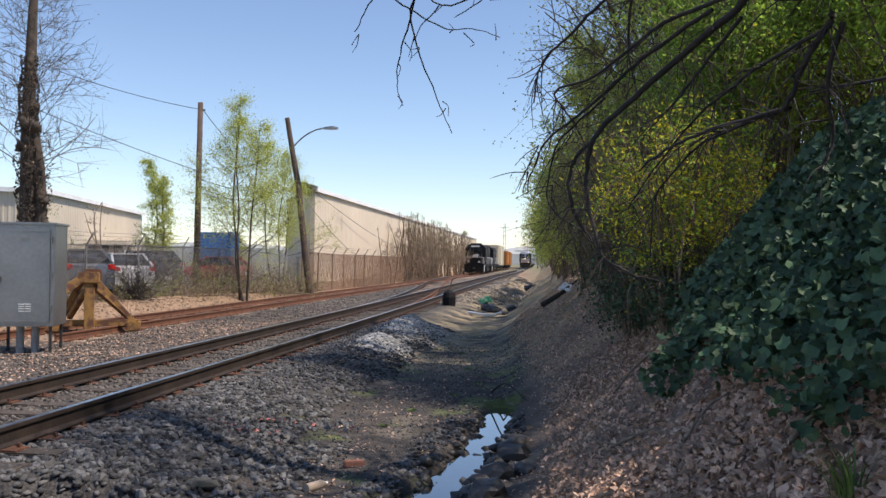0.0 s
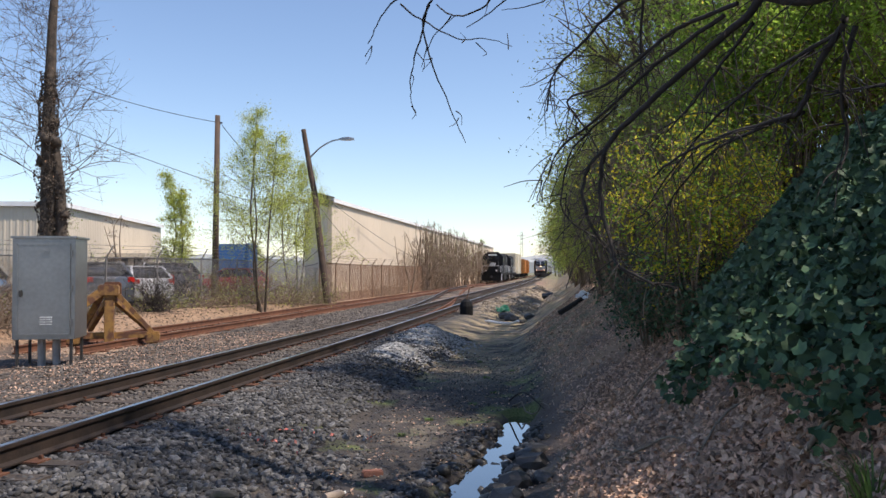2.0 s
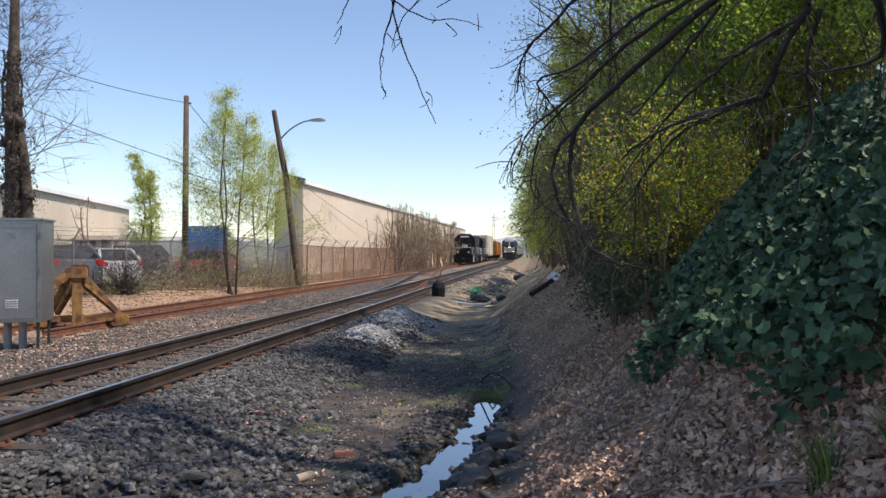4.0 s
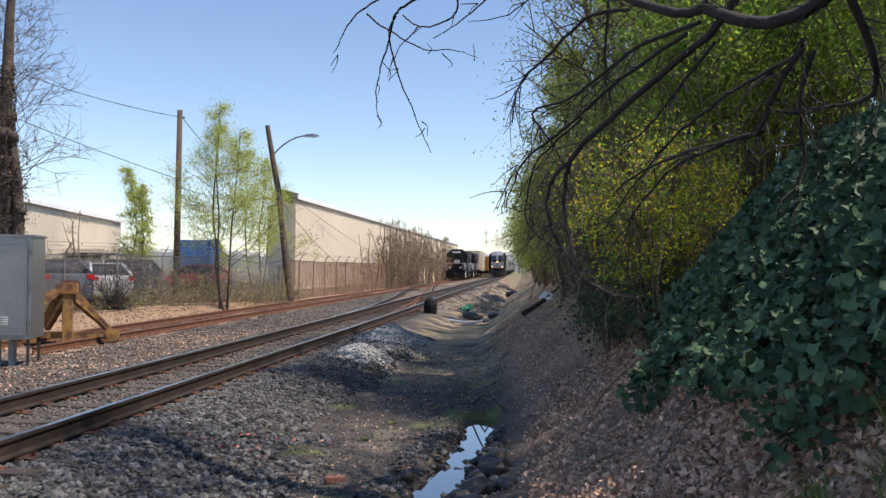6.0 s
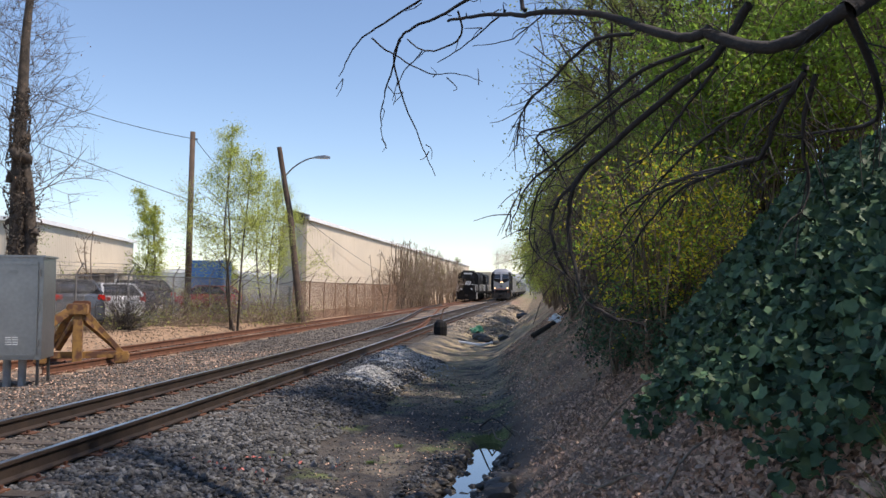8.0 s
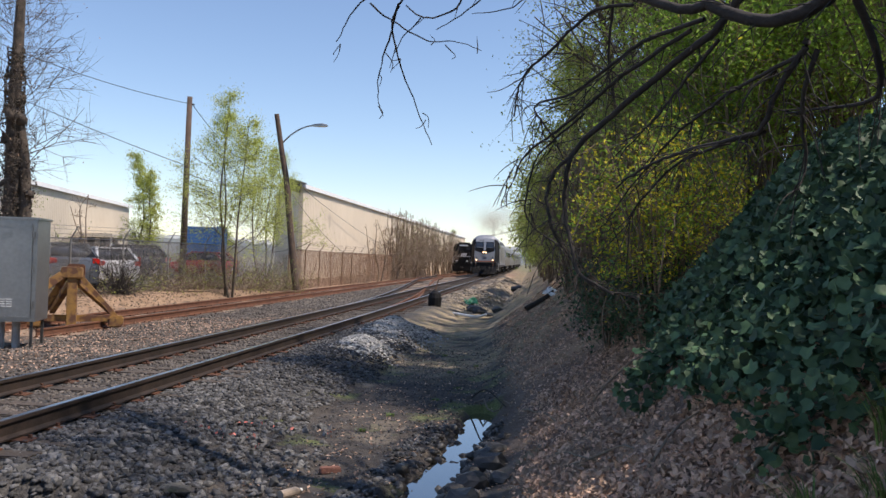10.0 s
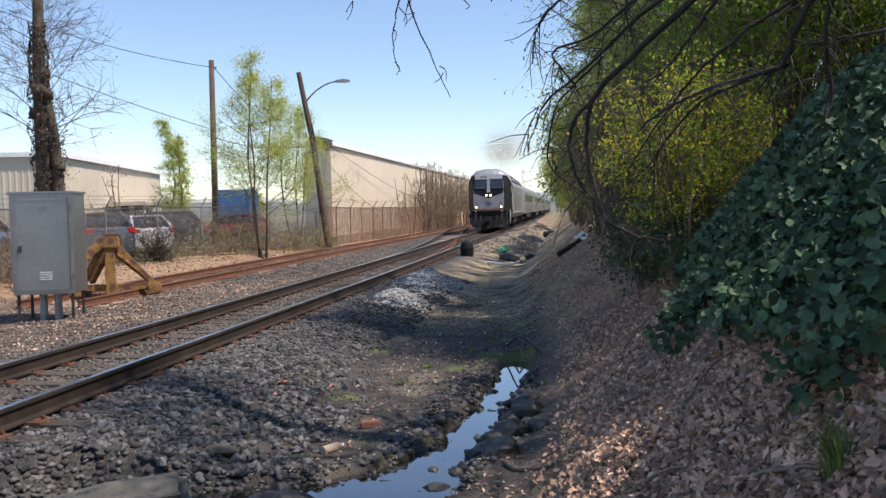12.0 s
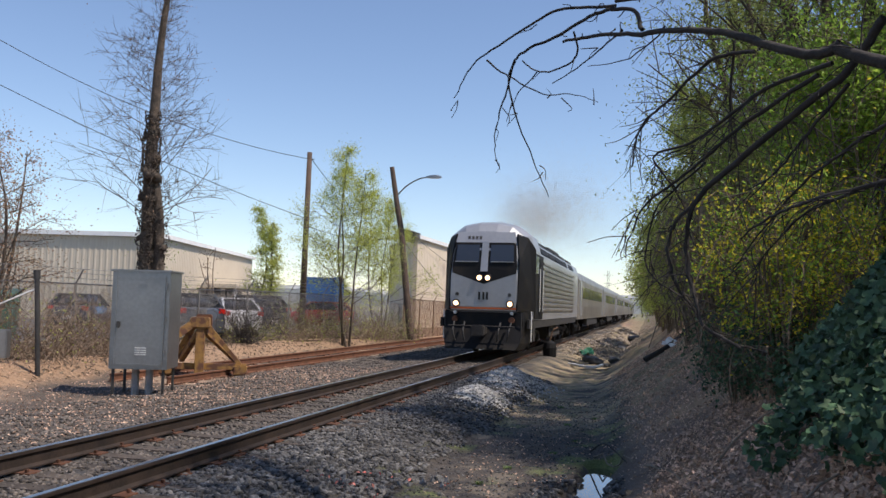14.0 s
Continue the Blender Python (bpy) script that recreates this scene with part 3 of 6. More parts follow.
def signal_cabinet(m):
    W, D, Hh = 1.16, 0.95, 1.98
    t = thing("signal_cabinet", m, "galvanised steel signal cabinet with a louvred door, on short legs", "cabinet")
    part("body", B(((0, 0, 0.42 + Hh / 2), (W, D, Hh)), bevel=0.012), GALV, t)
    part("roof_cap", B(((0, 0, 0.42 + Hh + 0.02), (W + 0.07, D + 0.07, 0.045)), bevel=0.008), GALV, t)
    d = part("door", B(((0.0, -D / 2 - 0.014, 0.42 + Hh / 2), (W - 0.2, 0.028, Hh - 0.18)), bevel=0.006), GALV, t)
    f = [((0, -D / 2 - 0.034, 0.42 + Hh - 0.12), (W - 0.16, 0.014, 0.03)), ((0, -D / 2 - 0.034, 0.52), (W - 0.16, 0.014, 0.03)),
         ((W / 2 - 0.1, -D / 2 - 0.034, 0.42 + Hh / 2), (0.03, 0.014, Hh - 0.2)), ((-W / 2 + 0.1, -D / 2 - 0.034, 0.42 + Hh / 2), (0.03, 0.014, Hh - 0.2))]
    part("door_frame", B(*f), GALV, d)
    for z in (0.75, 1.4, 2.1):
        part("hinge", C(((W / 2 - 0.06, -D / 2 - 0.03, z - 0.07), (W / 2 - 0.06, -D / 2 - 0.03, z + 0.07), 0.02)), GALV, d)
    part("handle", B(((-W / 2 + 0.17, -D / 2 - 0.06, 1.32), (0.05, 0.06, 0.13)), bevel=0.01), DARKMETAL, d, "dark latch handle")
    for i in range(4):
        for sx in (-0.06, 0.06):
            part("louvre", B(((0.05 + sx, -D / 2 - 0.036, 0.72 + i * 0.045), (0.1, 0.02, 0.014))), WHITE, d, "pale vent louvre")
    for i in range(3):
        part("louvre", B(((0.05, -D / 2 - 0.036, 2.08 + i * 0.035), (0.16, 0.02, 0.012))), GALV, d)
    for sx in (-0.5, 0.5):
        for sy in (-0.4, 0.4):
            part("leg", B(((sx, sy, 0.12), (0.05, 0.05, 0.62))), DARKMETAL, t)
    for sx in (-0.12, 0.16):
        part("conduit", C(((sx, -0.15, -0.25), (sx, -0.15, 0.44), 0.075)), PIPE, t, "thick grey cable conduit")
    return t


signal_cabinet(pose(-10.4, 15.75, float(land(-10.4, 15.75)) + 0.14, 0, 0, 18))

post = thing("fence_post", pose(-13.55, 16.3, 0.0), "leaning dark steel post with a white rope tied to it", "post")
part("post", C(((0.12, 0, -0.3), (-0.06, 0, 2.1), 0.055)), DARKMETAL, post)
part("collar", C(((-0.05, 0, 1.95), (-0.065, 0, 2.16), 0.075)), DARKMETAL, post)
v, f = tubes([(smoothed([(-0.03, 0, 1.75), (-0.9, -0.5, 1.25), (-1.9, -1.1, 0.65), (-2.8, -1.6, 0.3)]), 0.02, 0.02)])
raw("rope", v, f, WHITE, post, "slack white rope")
box2 = thing("junction_box", pose(-13.6, 15.2, 0.0, 0, 0, 20), "small grey steel junction box on a pipe post", "junction box")
part("housing", B(((0, 0, 0.55), (0.5, 0.25, 0.6)), bevel=0.02), GALV, box2)
part("pole", C(((0, 0, -0.4), (0, 0, 0.3), 0.04)), DARKMETAL, box2)

# ---------------------------------------------------------------- poles, lamp, wires


def utility_pole(m, height):
    t = thing("utility_pole", m, "plain brown wooden utility pole behind the fence", "utility pole")
    part("pole", C(((0, 0, -0.5), (0, 0, height), 0.19, 0.14), n=14), WOODPOLE, t, smooth=True)
    part("insulator", C(((0.15, 0, height - 0.4), (0.28, 0, height - 0.4), 0.04)), DARKMETAL, t)
    part("insulator", C(((0.15, 0, height - 4.2), (0.28, 0, height - 4.2), 0.04)), DARKMETAL, t)
    return t


utility_pole(pose(-19.3, 44, 0, 0, 0.6, 0), 10.0)
lamp = thing("street_lamp", pose(-12.9, 44, -0.2), "leaning wooden lamp post with a curved arm and cobra-head lamp", "street lamp")
pp = smoothed([(0, 0, -0.3), (-0.35, 0, 2.2), (-0.75, 0, 5.6), (-1.05, 0, 7.2), (-1.42, 0, 9.3)])
v, f = tubes([(pp, 0.2, 0.13)], 12)
raw("pole", v, f, WOODPOLE, lamp, smooth=True)
v, f = tubes([(smoothed([(-1.12, 0, 7.7), (-0.5, -0.1, 8.25), (0.2, -0.2, 8.6), (0.75, -0.3, 8.68)]), 0.045, 0.035)], 8)
raw("arm", v, f, GALV, lamp, smooth=True)
part("lamp_head", loft([[(0.6 + dx, -0.3 + w * a, 8.66 + h * b) for a, b in ((-1, -0.4), (1, -0.4), (1, 0.3), (0.6, 1), (-0.6, 1), (-1, 0.3))]
                        for dx, w, h in ((0, 0.06, 0.05), (0.25, 0.14, 0.1), (0.6, 0.17, 0.12), (0.85, 0.12, 0.07))]), GALV, lamp, "grey cobra-head luminaire")


def wire(pts, sag, r=0.018, label="sagging black overhead cable"):
    a, b = np.array(pts[0], float), np.array(pts[1], float)
    t = np.linspace(0, 1, 24)[:, None]
    p = a * (1 - t) + b * t - np.array([[0, 0, 1.0]]) * sag * 4 * t * (1 - t)
    v, f = tubes([(p, r, r)], 5)
    tagged(raw("overhead_cable", v, f, RUBBER), label, "cable", "overhead cables")


wire([(-33.0, 31.4, 15.2), (-19.05, 44, 9.6)], 1.1)
wire([(-33.0, 31.4, 12.9), (-19.05, 44, 6.2)], 0.42)
wire([(-19.05, 44, 9.6), (-16.5, 56, 5.6)], 0.9)
wire([(-19.05, 44, 5.8), (-14.0, 44.2, 5.2)], 0.3)
wire([(-15.4, 53.2, 5.9), (-14.6, 90, 2.0)], 0.5, 0.014)
wire([(-13.6, 44, 5.2), (-15.3, 66, 1.7)], 0.4, 0.014)

# ---------------------------------------------------------------- buildings


def warehouse():
    """The long beige shed beside the siding: a clad wall with real ribs, a white roof edge."""
    t = thing("warehouse", None, "long beige metal-clad warehouse with a white roof edge", "building")
    x, y0, y1, h = -15.5, 53.6, 168.0, 6.05
    part("wall", B(((x - 0.15, (y0 + y1) / 2, h / 2 - 0.2), (0.3, y1 - y0, h + 0.4))), WALL, t)
    vs, fs, k = [], [], 0
    for y in np.arange(y0 + 0.15, y1, 0.4):
        q = [(x, y - 0.05), (x + 0.02, y - 0.025), (x + 0.02, y + 0.025), (x, y + 0.05)]
        vs += [(a, b, z) for z in (-0.3, h) for a, b in q]
        fs += [(k, k + 1, k + 5, k + 4), (k + 1, k + 2, k + 6, k + 5), (k + 2, k + 3, k + 7, k + 6)]
        k += 8
    tagged(raw("cladding_rib", vs, fs, WALL, t), kind="stuff")
    # gable end, set back at a slant from the corner
    bm = loft([[(x - 0.01, y0, z), (x - 5.0, y0 + 10.5, z), (x - 5.2, y0 + 10.5, z), (x - 0.3, y0 + 0.01, z)] for z in (-0.3, h - 0.02)])
    part("end_wall", bm, WALL, t)
    bm = loft([[(x + 0.12, y0 - 0.1, z), (x + 0.12, y1, z), (x - 26, y1, z), (x - 5.4, y0 + 10.5, z), (x - 0.3, y0 - 0.1, z)] for z in (h, h + 0.12)])
    part("roof", bm, ROOF, t)
    part("fascia", B(((x + 0.16, (y0 + y1) / 2, h + 0.03), (0.08, y1 - y0 + 0.2, 0.26))), TRIMW, t, "white roof edge")
    part("gutter_box", B(((x - 0.75, y0 + 0.2, h + 0.1), (1.25, 1.3, 0.75), Matrix.Rotation(radians(14), 3, "Y"))), DARKMETAL, t, "dark hood at the eave's corner")
    part("back_wall", B(((x - 18, y1 - 0.2, h / 2), (24, 0.3, h))), WALL, t)
    return t


warehouse()


def far_shed():
    t = thing("factory_building", pose(-32.9, 50.6, 0, 0, 0, 14), "low cream corrugated factory building with a white roof edge", "building")
    h = 5.7
    part("front_wall", B(((-30, 0.15, h / 2 - 0.2), (60, 0.3, h + 0.4))), WALL_PALE, t)
    part("side_wall", B(((-0.15, 14.15, h / 2 - 0.2), (0.3, 27.7, h + 0.4))), WALL_PALE, t)
    vs, fs, k = [], [], 0
    for i in range(150):
        q = [(-i * 0.4 - 0.25, 0), (-i * 0.4 - 0.2, -0.025), (-i * 0.4 - 0.1, -0.025), (-i * 0.4 - 0.05, 0)]
        vs += [(a, b, z) for z in (0, h) for a, b in q]
        fs += [(k, k + 1, k + 5, k + 4), (k + 1, k + 2, k + 6, k + 5), (k + 2, k + 3, k + 7, k + 6)]
        k += 8
    for i in range(69):
        q = [(0, i * 0.4 + 0.25), (0.025, i * 0.4 + 0.2), (0.025, i * 0.4 + 0.1), (0, i * 0.4 + 0.05)]
        vs += [(a, b, z) for z in (0, h) for a, b in q]
        fs += [(k, k + 1, k + 5, k + 4), (k + 1, k + 2, k + 6, k + 5), (k + 2, k + 3, k + 7, k + 6)]
        k += 8
    tagged(raw("cladding_rib", vs, fs, WALL_PALE, t), kind="stuff")
    part("roof", B(((-30, 14, h + 0.2), (60.4, 28.4, 0.12))), ROOF, t)
    part("fascia", B(((-30, -0.2, h + 0.12), (60.6, 0.1, 0.3))), TRIMW, t, "white roof edge")
    part("fascia", B(((0.25, 14, h + 0.12), (0.1, 28.3, 0.3))), TRIMW, t, "white roof edge")
    part("canopy", B(((1.6, 17, 2.7), (2.8, 14, 0.3))), WALL_PALE, t, "projecting loading canopy")
    for yy in (10.5, 17, 23.5):
        part("canopy_post", B(((2.8, yy, 1.3), (0.15, 0.15, 2.7))), WHITE, t)
    part("loading_door", B(((0.1, 14, 1.3), (0.1, 4, 2.5))), DARKMETAL, t, "dark loading bay opening")
    part("loading_door", B(((0.1, 20, 1.3), (0.1, 4, 2.5))), DARKMETAL, t, "dark loading bay opening")
    return t


far_shed()


def container(m, label):
    t = thing("shipping_container", m, label, "container", "blue containers")
    part("shell", B(((0, 0, 1.35), (6.0, 2.4, 2.5))), BLUE, t)
    for i in range(24):
        part("rib", B(((-2.8 + i * 0.243, -1.22, 1.35), (0.1, 0.05, 2.3))), BLUE, t)
    for sx in (-3.0, 3.0):
        part("corner_post", B(((sx, -1.2, 1.35), (0.16, 0.16, 2.62))), BLUE, t)
    part("top_rail", B(((0, -1.22, 2.6), (6.1, 0.12, 0.14))), BLUE, t)
    return t


container(pose(-27.0, 66, 1.0, 0, 0, 105), "blue ribbed steel container on blocks in the yard")
part("block", B(((-27.0, 66, 0.5), (6.0, 2.2, 1.05), Matrix.Rotation(radians(105), 3, "Z"))), DARKMETAL)
tagged(bpy.data.objects["block"], "dark steel trailer bed under the blue container", "trailer")
bpy.data.objects["block"].name = "trailer_bed"

# ---------------------------------------------------------------- cars


def car(m, paint, label, tall=0.0, group=""):
    """A car, nose towards +y, rear towards the viewer of its origin."""
    t = thing("car", m, label, "car", group)
    W = 0.9

    def ring(y, zb, zt, w, tuck=0.9):
        return [(-w, y, zb), (-w * 1.0, y, (zb + zt) / 2), (-w * tuck, y, zt), (w * tuck, y, zt), (w, y, (zb + zt) / 2), (w, y, zb)]

    h = tall
    body = loft([ring(-2.15, 0.35, 0.85 + h, W * 0.86), ring(-2.1, 0.28, 0.98 + h, W * 0.95), ring(-1.2, 0.26, 1.0 + h, W), ring(0.6, 0.26, 0.95 + h, W),
                 ring(1.6, 0.28, 0.82 + h * 0.8, W * 0.97), ring(2.1, 0.34, 0.68 + h * 0.6, W * 0.82)])
    bmesh.ops.bevel(body, geom=body.edges[:], offset=0.04, segments=2, affect="EDGES", clamp_overlap=True)
    part("body", body, paint, t, smooth=True)
    gh = loft([[(-0.8, -1.98, 0.96 + h), (0.8, -1.98, 0.96 + h), (0.8, 1.0, 0.93 + h), (-0.8, 1.0, 0.93 + h)],
               [(-0.62, -1.45, 1.42 + h), (0.62, -1.45, 1.42 + h), (0.62, 0.15, 1.42 + h), (-0.62, 0.15, 1.42 + h)]])
    bmesh.ops.bevel(gh, geom=gh.edges[:], offset=0.05, segments=2, affect="EDGES", clamp_overlap=True)
    part("cabin", gh, GLASS, t, "dark tinted windows", smooth=True)
    rf = B(((0, -0.65, 1.44 + h), (1.26, 1.7, 0.06)), bevel=0.025)
    part("roof", rf, paint, t)
    for sx in (-1, 1):
        part("pillar", C(((sx * 0.79, -1.95, 0.98 + h), (sx * 0.63, -1.45, 1.43 + h), 0.05)), paint, t)
        part("pillar", C(((sx * 0.8, 1.0, 0.95 + h), (sx * 0.63, 0.15, 1.43 + h), 0.04)), paint, t)
        part("tail_lamp", B(((sx * 0.7, -2.1, 0.85 + h), (0.28, 0.12, 0.2)), bevel=0.03), TAILRED, t, "red tail lamp")
        for y in (-1.35, 1.35):
            w = part("wheel", C(((sx * 0.78, y, 0.32), (sx * 0.92, y, 0.32), 0.32), n=18), RUBBER, t, "black tyre")
            part("rim", C(((sx * 0.9, y, 0.32), (sx * 0.935, y, 0.32), 0.2), n=12), GALV, w, "grey alloy rim")
    part("bumper", B(((0, -2.13, 0.48), (1.6, 0.16, 0.26)), bevel=0.05), paint, t)
    part("plate", B(((0, -2.22, 0.66), (0.32, 0.01, 0.15))), WHITE, t, "blank pale plate")
    return t


car(pose(-17.4, 28.8, 0.03, 0, 0, 48), GREYCAR, "dark grey parked estate car behind the chain-link fence", 0.3)
car(pose(-17.7, 32.2, 0.03, 0, 0, 52), WHITECAR, "white parked hatchback with red tail lamps", 0.2)
car(pose(-18.4, 36.2, 0.03, 0, 0, 55), DARKCAR, "dark blue parked car behind the fence", 0.35)
car(pose(-20.0, 48.0, 0.03, 0, 0, 80), REDCAR, "red parked car seen through the fence", 0.15)
car(pose(-25.0, 33.0, 0.03, 0, 0, 20), DARKCAR, "dark parked car further back in the lot", 0.2)
car(pose(-26.0, 40.0, 0.03, 0, 0, 30), GREYCAR, "grey parked car further back in the lot", 0.1)

# ---------------------------------------------------------------- fence


def fence_line(pts, height, material, rail_mat, label, lean=0.0):
    t = thing("chain_link_fence", None, label, "fence", "fences")
    ps = np.array(pts, float)
    seg = np.r_[0, np.cumsum(np.linalg.norm(np.diff(ps, axis=0), axis=1))]

    def at(s):
        return np.array([np.interp(s, seg, ps[:, k]) for k in (0, 1)])

    L = seg[-1]
    r = random.Random(5)
    tops = []
    for i in range(int(L / 3.0) + 1):
        x, y = at(i * 3.0)
        z = float(land(x, y))
        a, b = r.uniform(-0.06, 0.06), r.uniform(-0.05, 0.05)
        part("post", C(((x, y, z - 0.2), (x + a, y + b, z + height + 0.05), 0.035)), rail_mat, t)
        part("barb_arm", C(((x + a, y + b, z + height), (x + a + 0.28, y + b - 0.05, z + height + 0.42), 0.022)), rail_mat, t)
        tops.append((x + a, y + b, z + height))
    v, f = tubes([(np.array(tops), 0.024, 0.024)], 6)
    raw("top_rail", v, f, rail_mat, t)
    for k in (0.15, 0.3, 0.42):
        v, f = tubes([(np.array(tops) + [[0.28 * k / 0.42, 0, k]], 0.008, 0.008)], 3)
        raw("barbed_wire", v, f, rail_mat, t)
    paths = []
    step = 0.075
    n = int(L / step)
    for i in range(-int(height / step), n):
        for d in (1, -1):
            s0, s1 = i * step, i * step + height
            a, b = (max(s0, 0), min(s1, L))
            if b <= a:
                continue
            q = []
            for s in np.linspace(a, b, 3):
                h = (s - s0) if d > 0 else height - (s - s0)
                x, y = at(s)
                q.append((x, y, float(land(x, y)) + h))
            paths.append((np.array(q), 0.005, 0.005))
    v, f = tubes(paths, 3)
    tagged(raw("wire_mesh", v, f, material, t), kind="stuff")
    return t


fence_line([(-16.6, 12.0), (-15.9, 26.0), (-13.6, 44.5)], 1.9, FENCE, FENCE, "grey chain-link fence with barbed-wire arms along the car park")
fence_line([(-13.6, 44.6), (-13.5, 52.0), (-13.9, 100.0)], 2.2, FENCE_RUST, FENCE_RUST, "rusty brown chain-link fence before the warehouse wall")

# ---------------------------------------------------------------- rolling stock


def bogie(parent, y, axles, r=0.48, wb=1.5):
    b = part("bogie", B(((-1.05, y, 0.62), (0.16, wb * (axles - 1) + 1.2, 0.28)), ((1.05, y, 0.62), (0.16, wb * (axles - 1) + 1.2, 0.28)),
                        ((0, y, 0.6), (2.0, 0.5, 0.3)), ((-1.08, y, 0.85), (0.2, 0.8, 0.3)), ((1.08, y, 0.85), (0.2, 0.8, 0.3)), bevel=0.03), GRIME, parent)
    for i in range(axles):
        yy = y + (i - (axles - 1) / 2) * wb
        for sx in (-1, 1):
            part("wheel", C(((sx * 0.69, yy, r), (sx * 0.82, yy, r), r), n=20), GRIME, b, "grimy steel wheel")
            part("axle_box", B(((sx * 1.12, yy, r), (0.18, 0.32, 0.32)), bevel=0.04), GRIME, b)
    return b


def body_ring(y, w, zb, zs, zt, crown=0.62):
    """One ring of a rail vehicle's shell: sill, side, shoulder, roof."""
    return [(-w, y, zb), (-w, y, zs), (-w * 0.93, y, zs + (zt - zs) * 0.5), (-w * crown, y, zs + (zt - zs) * 0.88), (-w * 0.25, y, zt), (w * 0.25, y, zt),
            (w * crown, y, zs + (zt - zs) * 0.88), (w * 0.93, y, zs + (zt - zs) * 0.5), (w, y, zs), (w, y, zb)]


def locomotive():
    """The passenger diesel: its front at y = 0, looking along -y."""
    t = thing("locomotive", None, "silver passenger diesel locomotive with dark windscreens and lit headlights", "locomotive")
    secs = [body_ring(-0.02, 1.12, 1.5, 2.45, 2.62), body_ring(0.16, 1.13, 1.4, 3.2, 3.55), body_ring(0.42, 1.16, 1.4, 3.5, 4.15), body_ring(0.75, 1.3, 1.35, 3.58, 4.44),
            body_ring(1.25, 1.5, 1.2, 3.6, 4.54), body_ring(2.6, 1.52, 1.2, 3.6, 4.52), body_ring(2.75, 1.52, 1.2, 3.5, 4.25), body_ring(19.6, 1.52, 1.2, 3.5, 4.25), body_ring(19.8, 1.45, 1.2, 3.45, 4.15)]
    part("body", loft(secs), SILVER, t)
    # nose: a raked silver shield, the dark mask with its V, two windscreens

    def front(pts, off, th=0.03):
        """A plate on the raked front, pts in (x, z)."""
        def yy(z):
            return float(np.interp(z, [1.4, 2.62, 3.55, 4.15, 4.36], [-0.02, -0.02, 0.16, 0.42, 0.75])) - off
        return loft([[(x, yy(z), z) for x, z in pts], [(x, yy(z) + th + off, z) for x, z in pts]])

    for sx in (-1, 1):
        part("nose_shield", front([(0, 1.62), (sx * 1.08, 1.62), (sx * 1.09, 2.72), (0, 2.36)][::sx], 0.05), SILVER, t, "silver nose shield")
        part("window_mask", front([(0, 2.37), (sx * 1.07, 2.73), (sx * 1.08, 3.0), (0, 3.0)][::sx], 0.03), BLACK, t, "black windscreen surround")
        part("window_mask", front([(0, 3.0), (sx * 1.08, 3.0), (sx * 1.02, 3.74), (0, 3.74)][::sx], 0.03), BLACK, t, "black windscreen surround")
    part("forehead", front([(-1.02, 3.76), (1.02, 3.76), (0.96, 4.12), (-0.96, 4.12)], 0.045), SILVER, t, "silver brow above the windscreens")
    part("windscreen_post", front([(-0.12, 2.78), (0.12, 2.78), (0.11, 3.8), (-0.11, 3.8)], 0.07), SILVER, t)
    for sx in (-1, 1):
        part("windscreen", front([(sx * 0.19, 3.08), (sx * 0.98, 3.08), (sx * 0.95, 3.68), (sx * 0.19, 3.68)][::sx], 0.05), GLASS, t, "dark windscreen pane")
        part("wiper", front([(sx * 0.22, 3.09), (sx * 0.98, 3.09), (sx * 0.98, 3.12), (sx * 0.22, 3.12)][::sx], 0.075), STAINLESS, t)
        part("corner_panel", loft([[(sx * 1.09, -0.03, 1.5), (sx * 1.12, 0.1, 3.1), (sx * 1.0, 0.46, 4.05), (sx * 1.3, 0.9, 3.95), (sx * 1.51, 1.22, 3.6), (sx * 1.53, 1.22, 1.5)],
                                   [(sx * 1.14, -0.07, 1.5), (sx * 1.17, 0.06, 3.1), (sx * 1.05, 0.42, 4.07), (sx * 1.35, 0.87, 3.97), (sx * 1.56, 1.2, 3.6), (sx * 1.58, 1.2, 1.5)]]), BLACK, t, "black corner panel")
        d = part("ditch_light", C(((sx * 0.9, -0.12, 1.72), (sx * 0.9, 0.02, 1.72), 0.13), n=14), DARKMETAL, t)
        part("lens", C(((sx * 0.9, -0.15, 1.72), (sx * 0.9, -0.115, 1.72), 0.075), n=14), LAMP, d, "glowing warm lamp")
        h = part("headlight", C(((sx * 0.14, -0.1, 2.57), (sx * 0.14, 0.05, 2.57), 0.12), n=14), DARKMETAL, t)
        part("lens", C(((sx * 0.14, -0.13, 2.57), (sx * 0.14, -0.095, 2.57), 0.075), n=14), LAMP, h, "glowing warm lamp")
        part("marker_light", C(((sx * 0.88, -0.1, 2.02), (sx * 0.88, 0.02, 2.02), 0.06), n=10), DARKMETAL, t)
        part("side_window", B(((sx * 1.54, 1.75, 3.1), (0.03, 0.8, 0.6)), bevel=0.01), GLASS, t, "cab side window")
        part("cab_side", B(((sx * 1.525, 2.4, 2.36), (0.025, 2.3, 2.26)), bevel=0.008), BLACK, t, "black cab side")
        part("cab_door", B(((sx * 1.545, 2.75, 2.35), (0.03, 0.65, 2.0)), bevel=0.01), BLACK, t)
        part("grab_rail", C(((sx * 1.58, 2.3, 1.5), (sx * 1.58, 2.3, 3.0), 0.02)), WHITE, t)
        part("grab_rail", C(((sx * 1.58, 3.2, 1.5), (sx * 1.58, 3.2, 3.0), 0.02)), WHITE, t)
        for z in np.arange(1.55, 3.3, 0.19):
            part("louvre", B(((sx * 1.535, 10.2, z), (0.05, 13.2, 0.085))), STAINLESS, t, "ribbed stainless side panel")
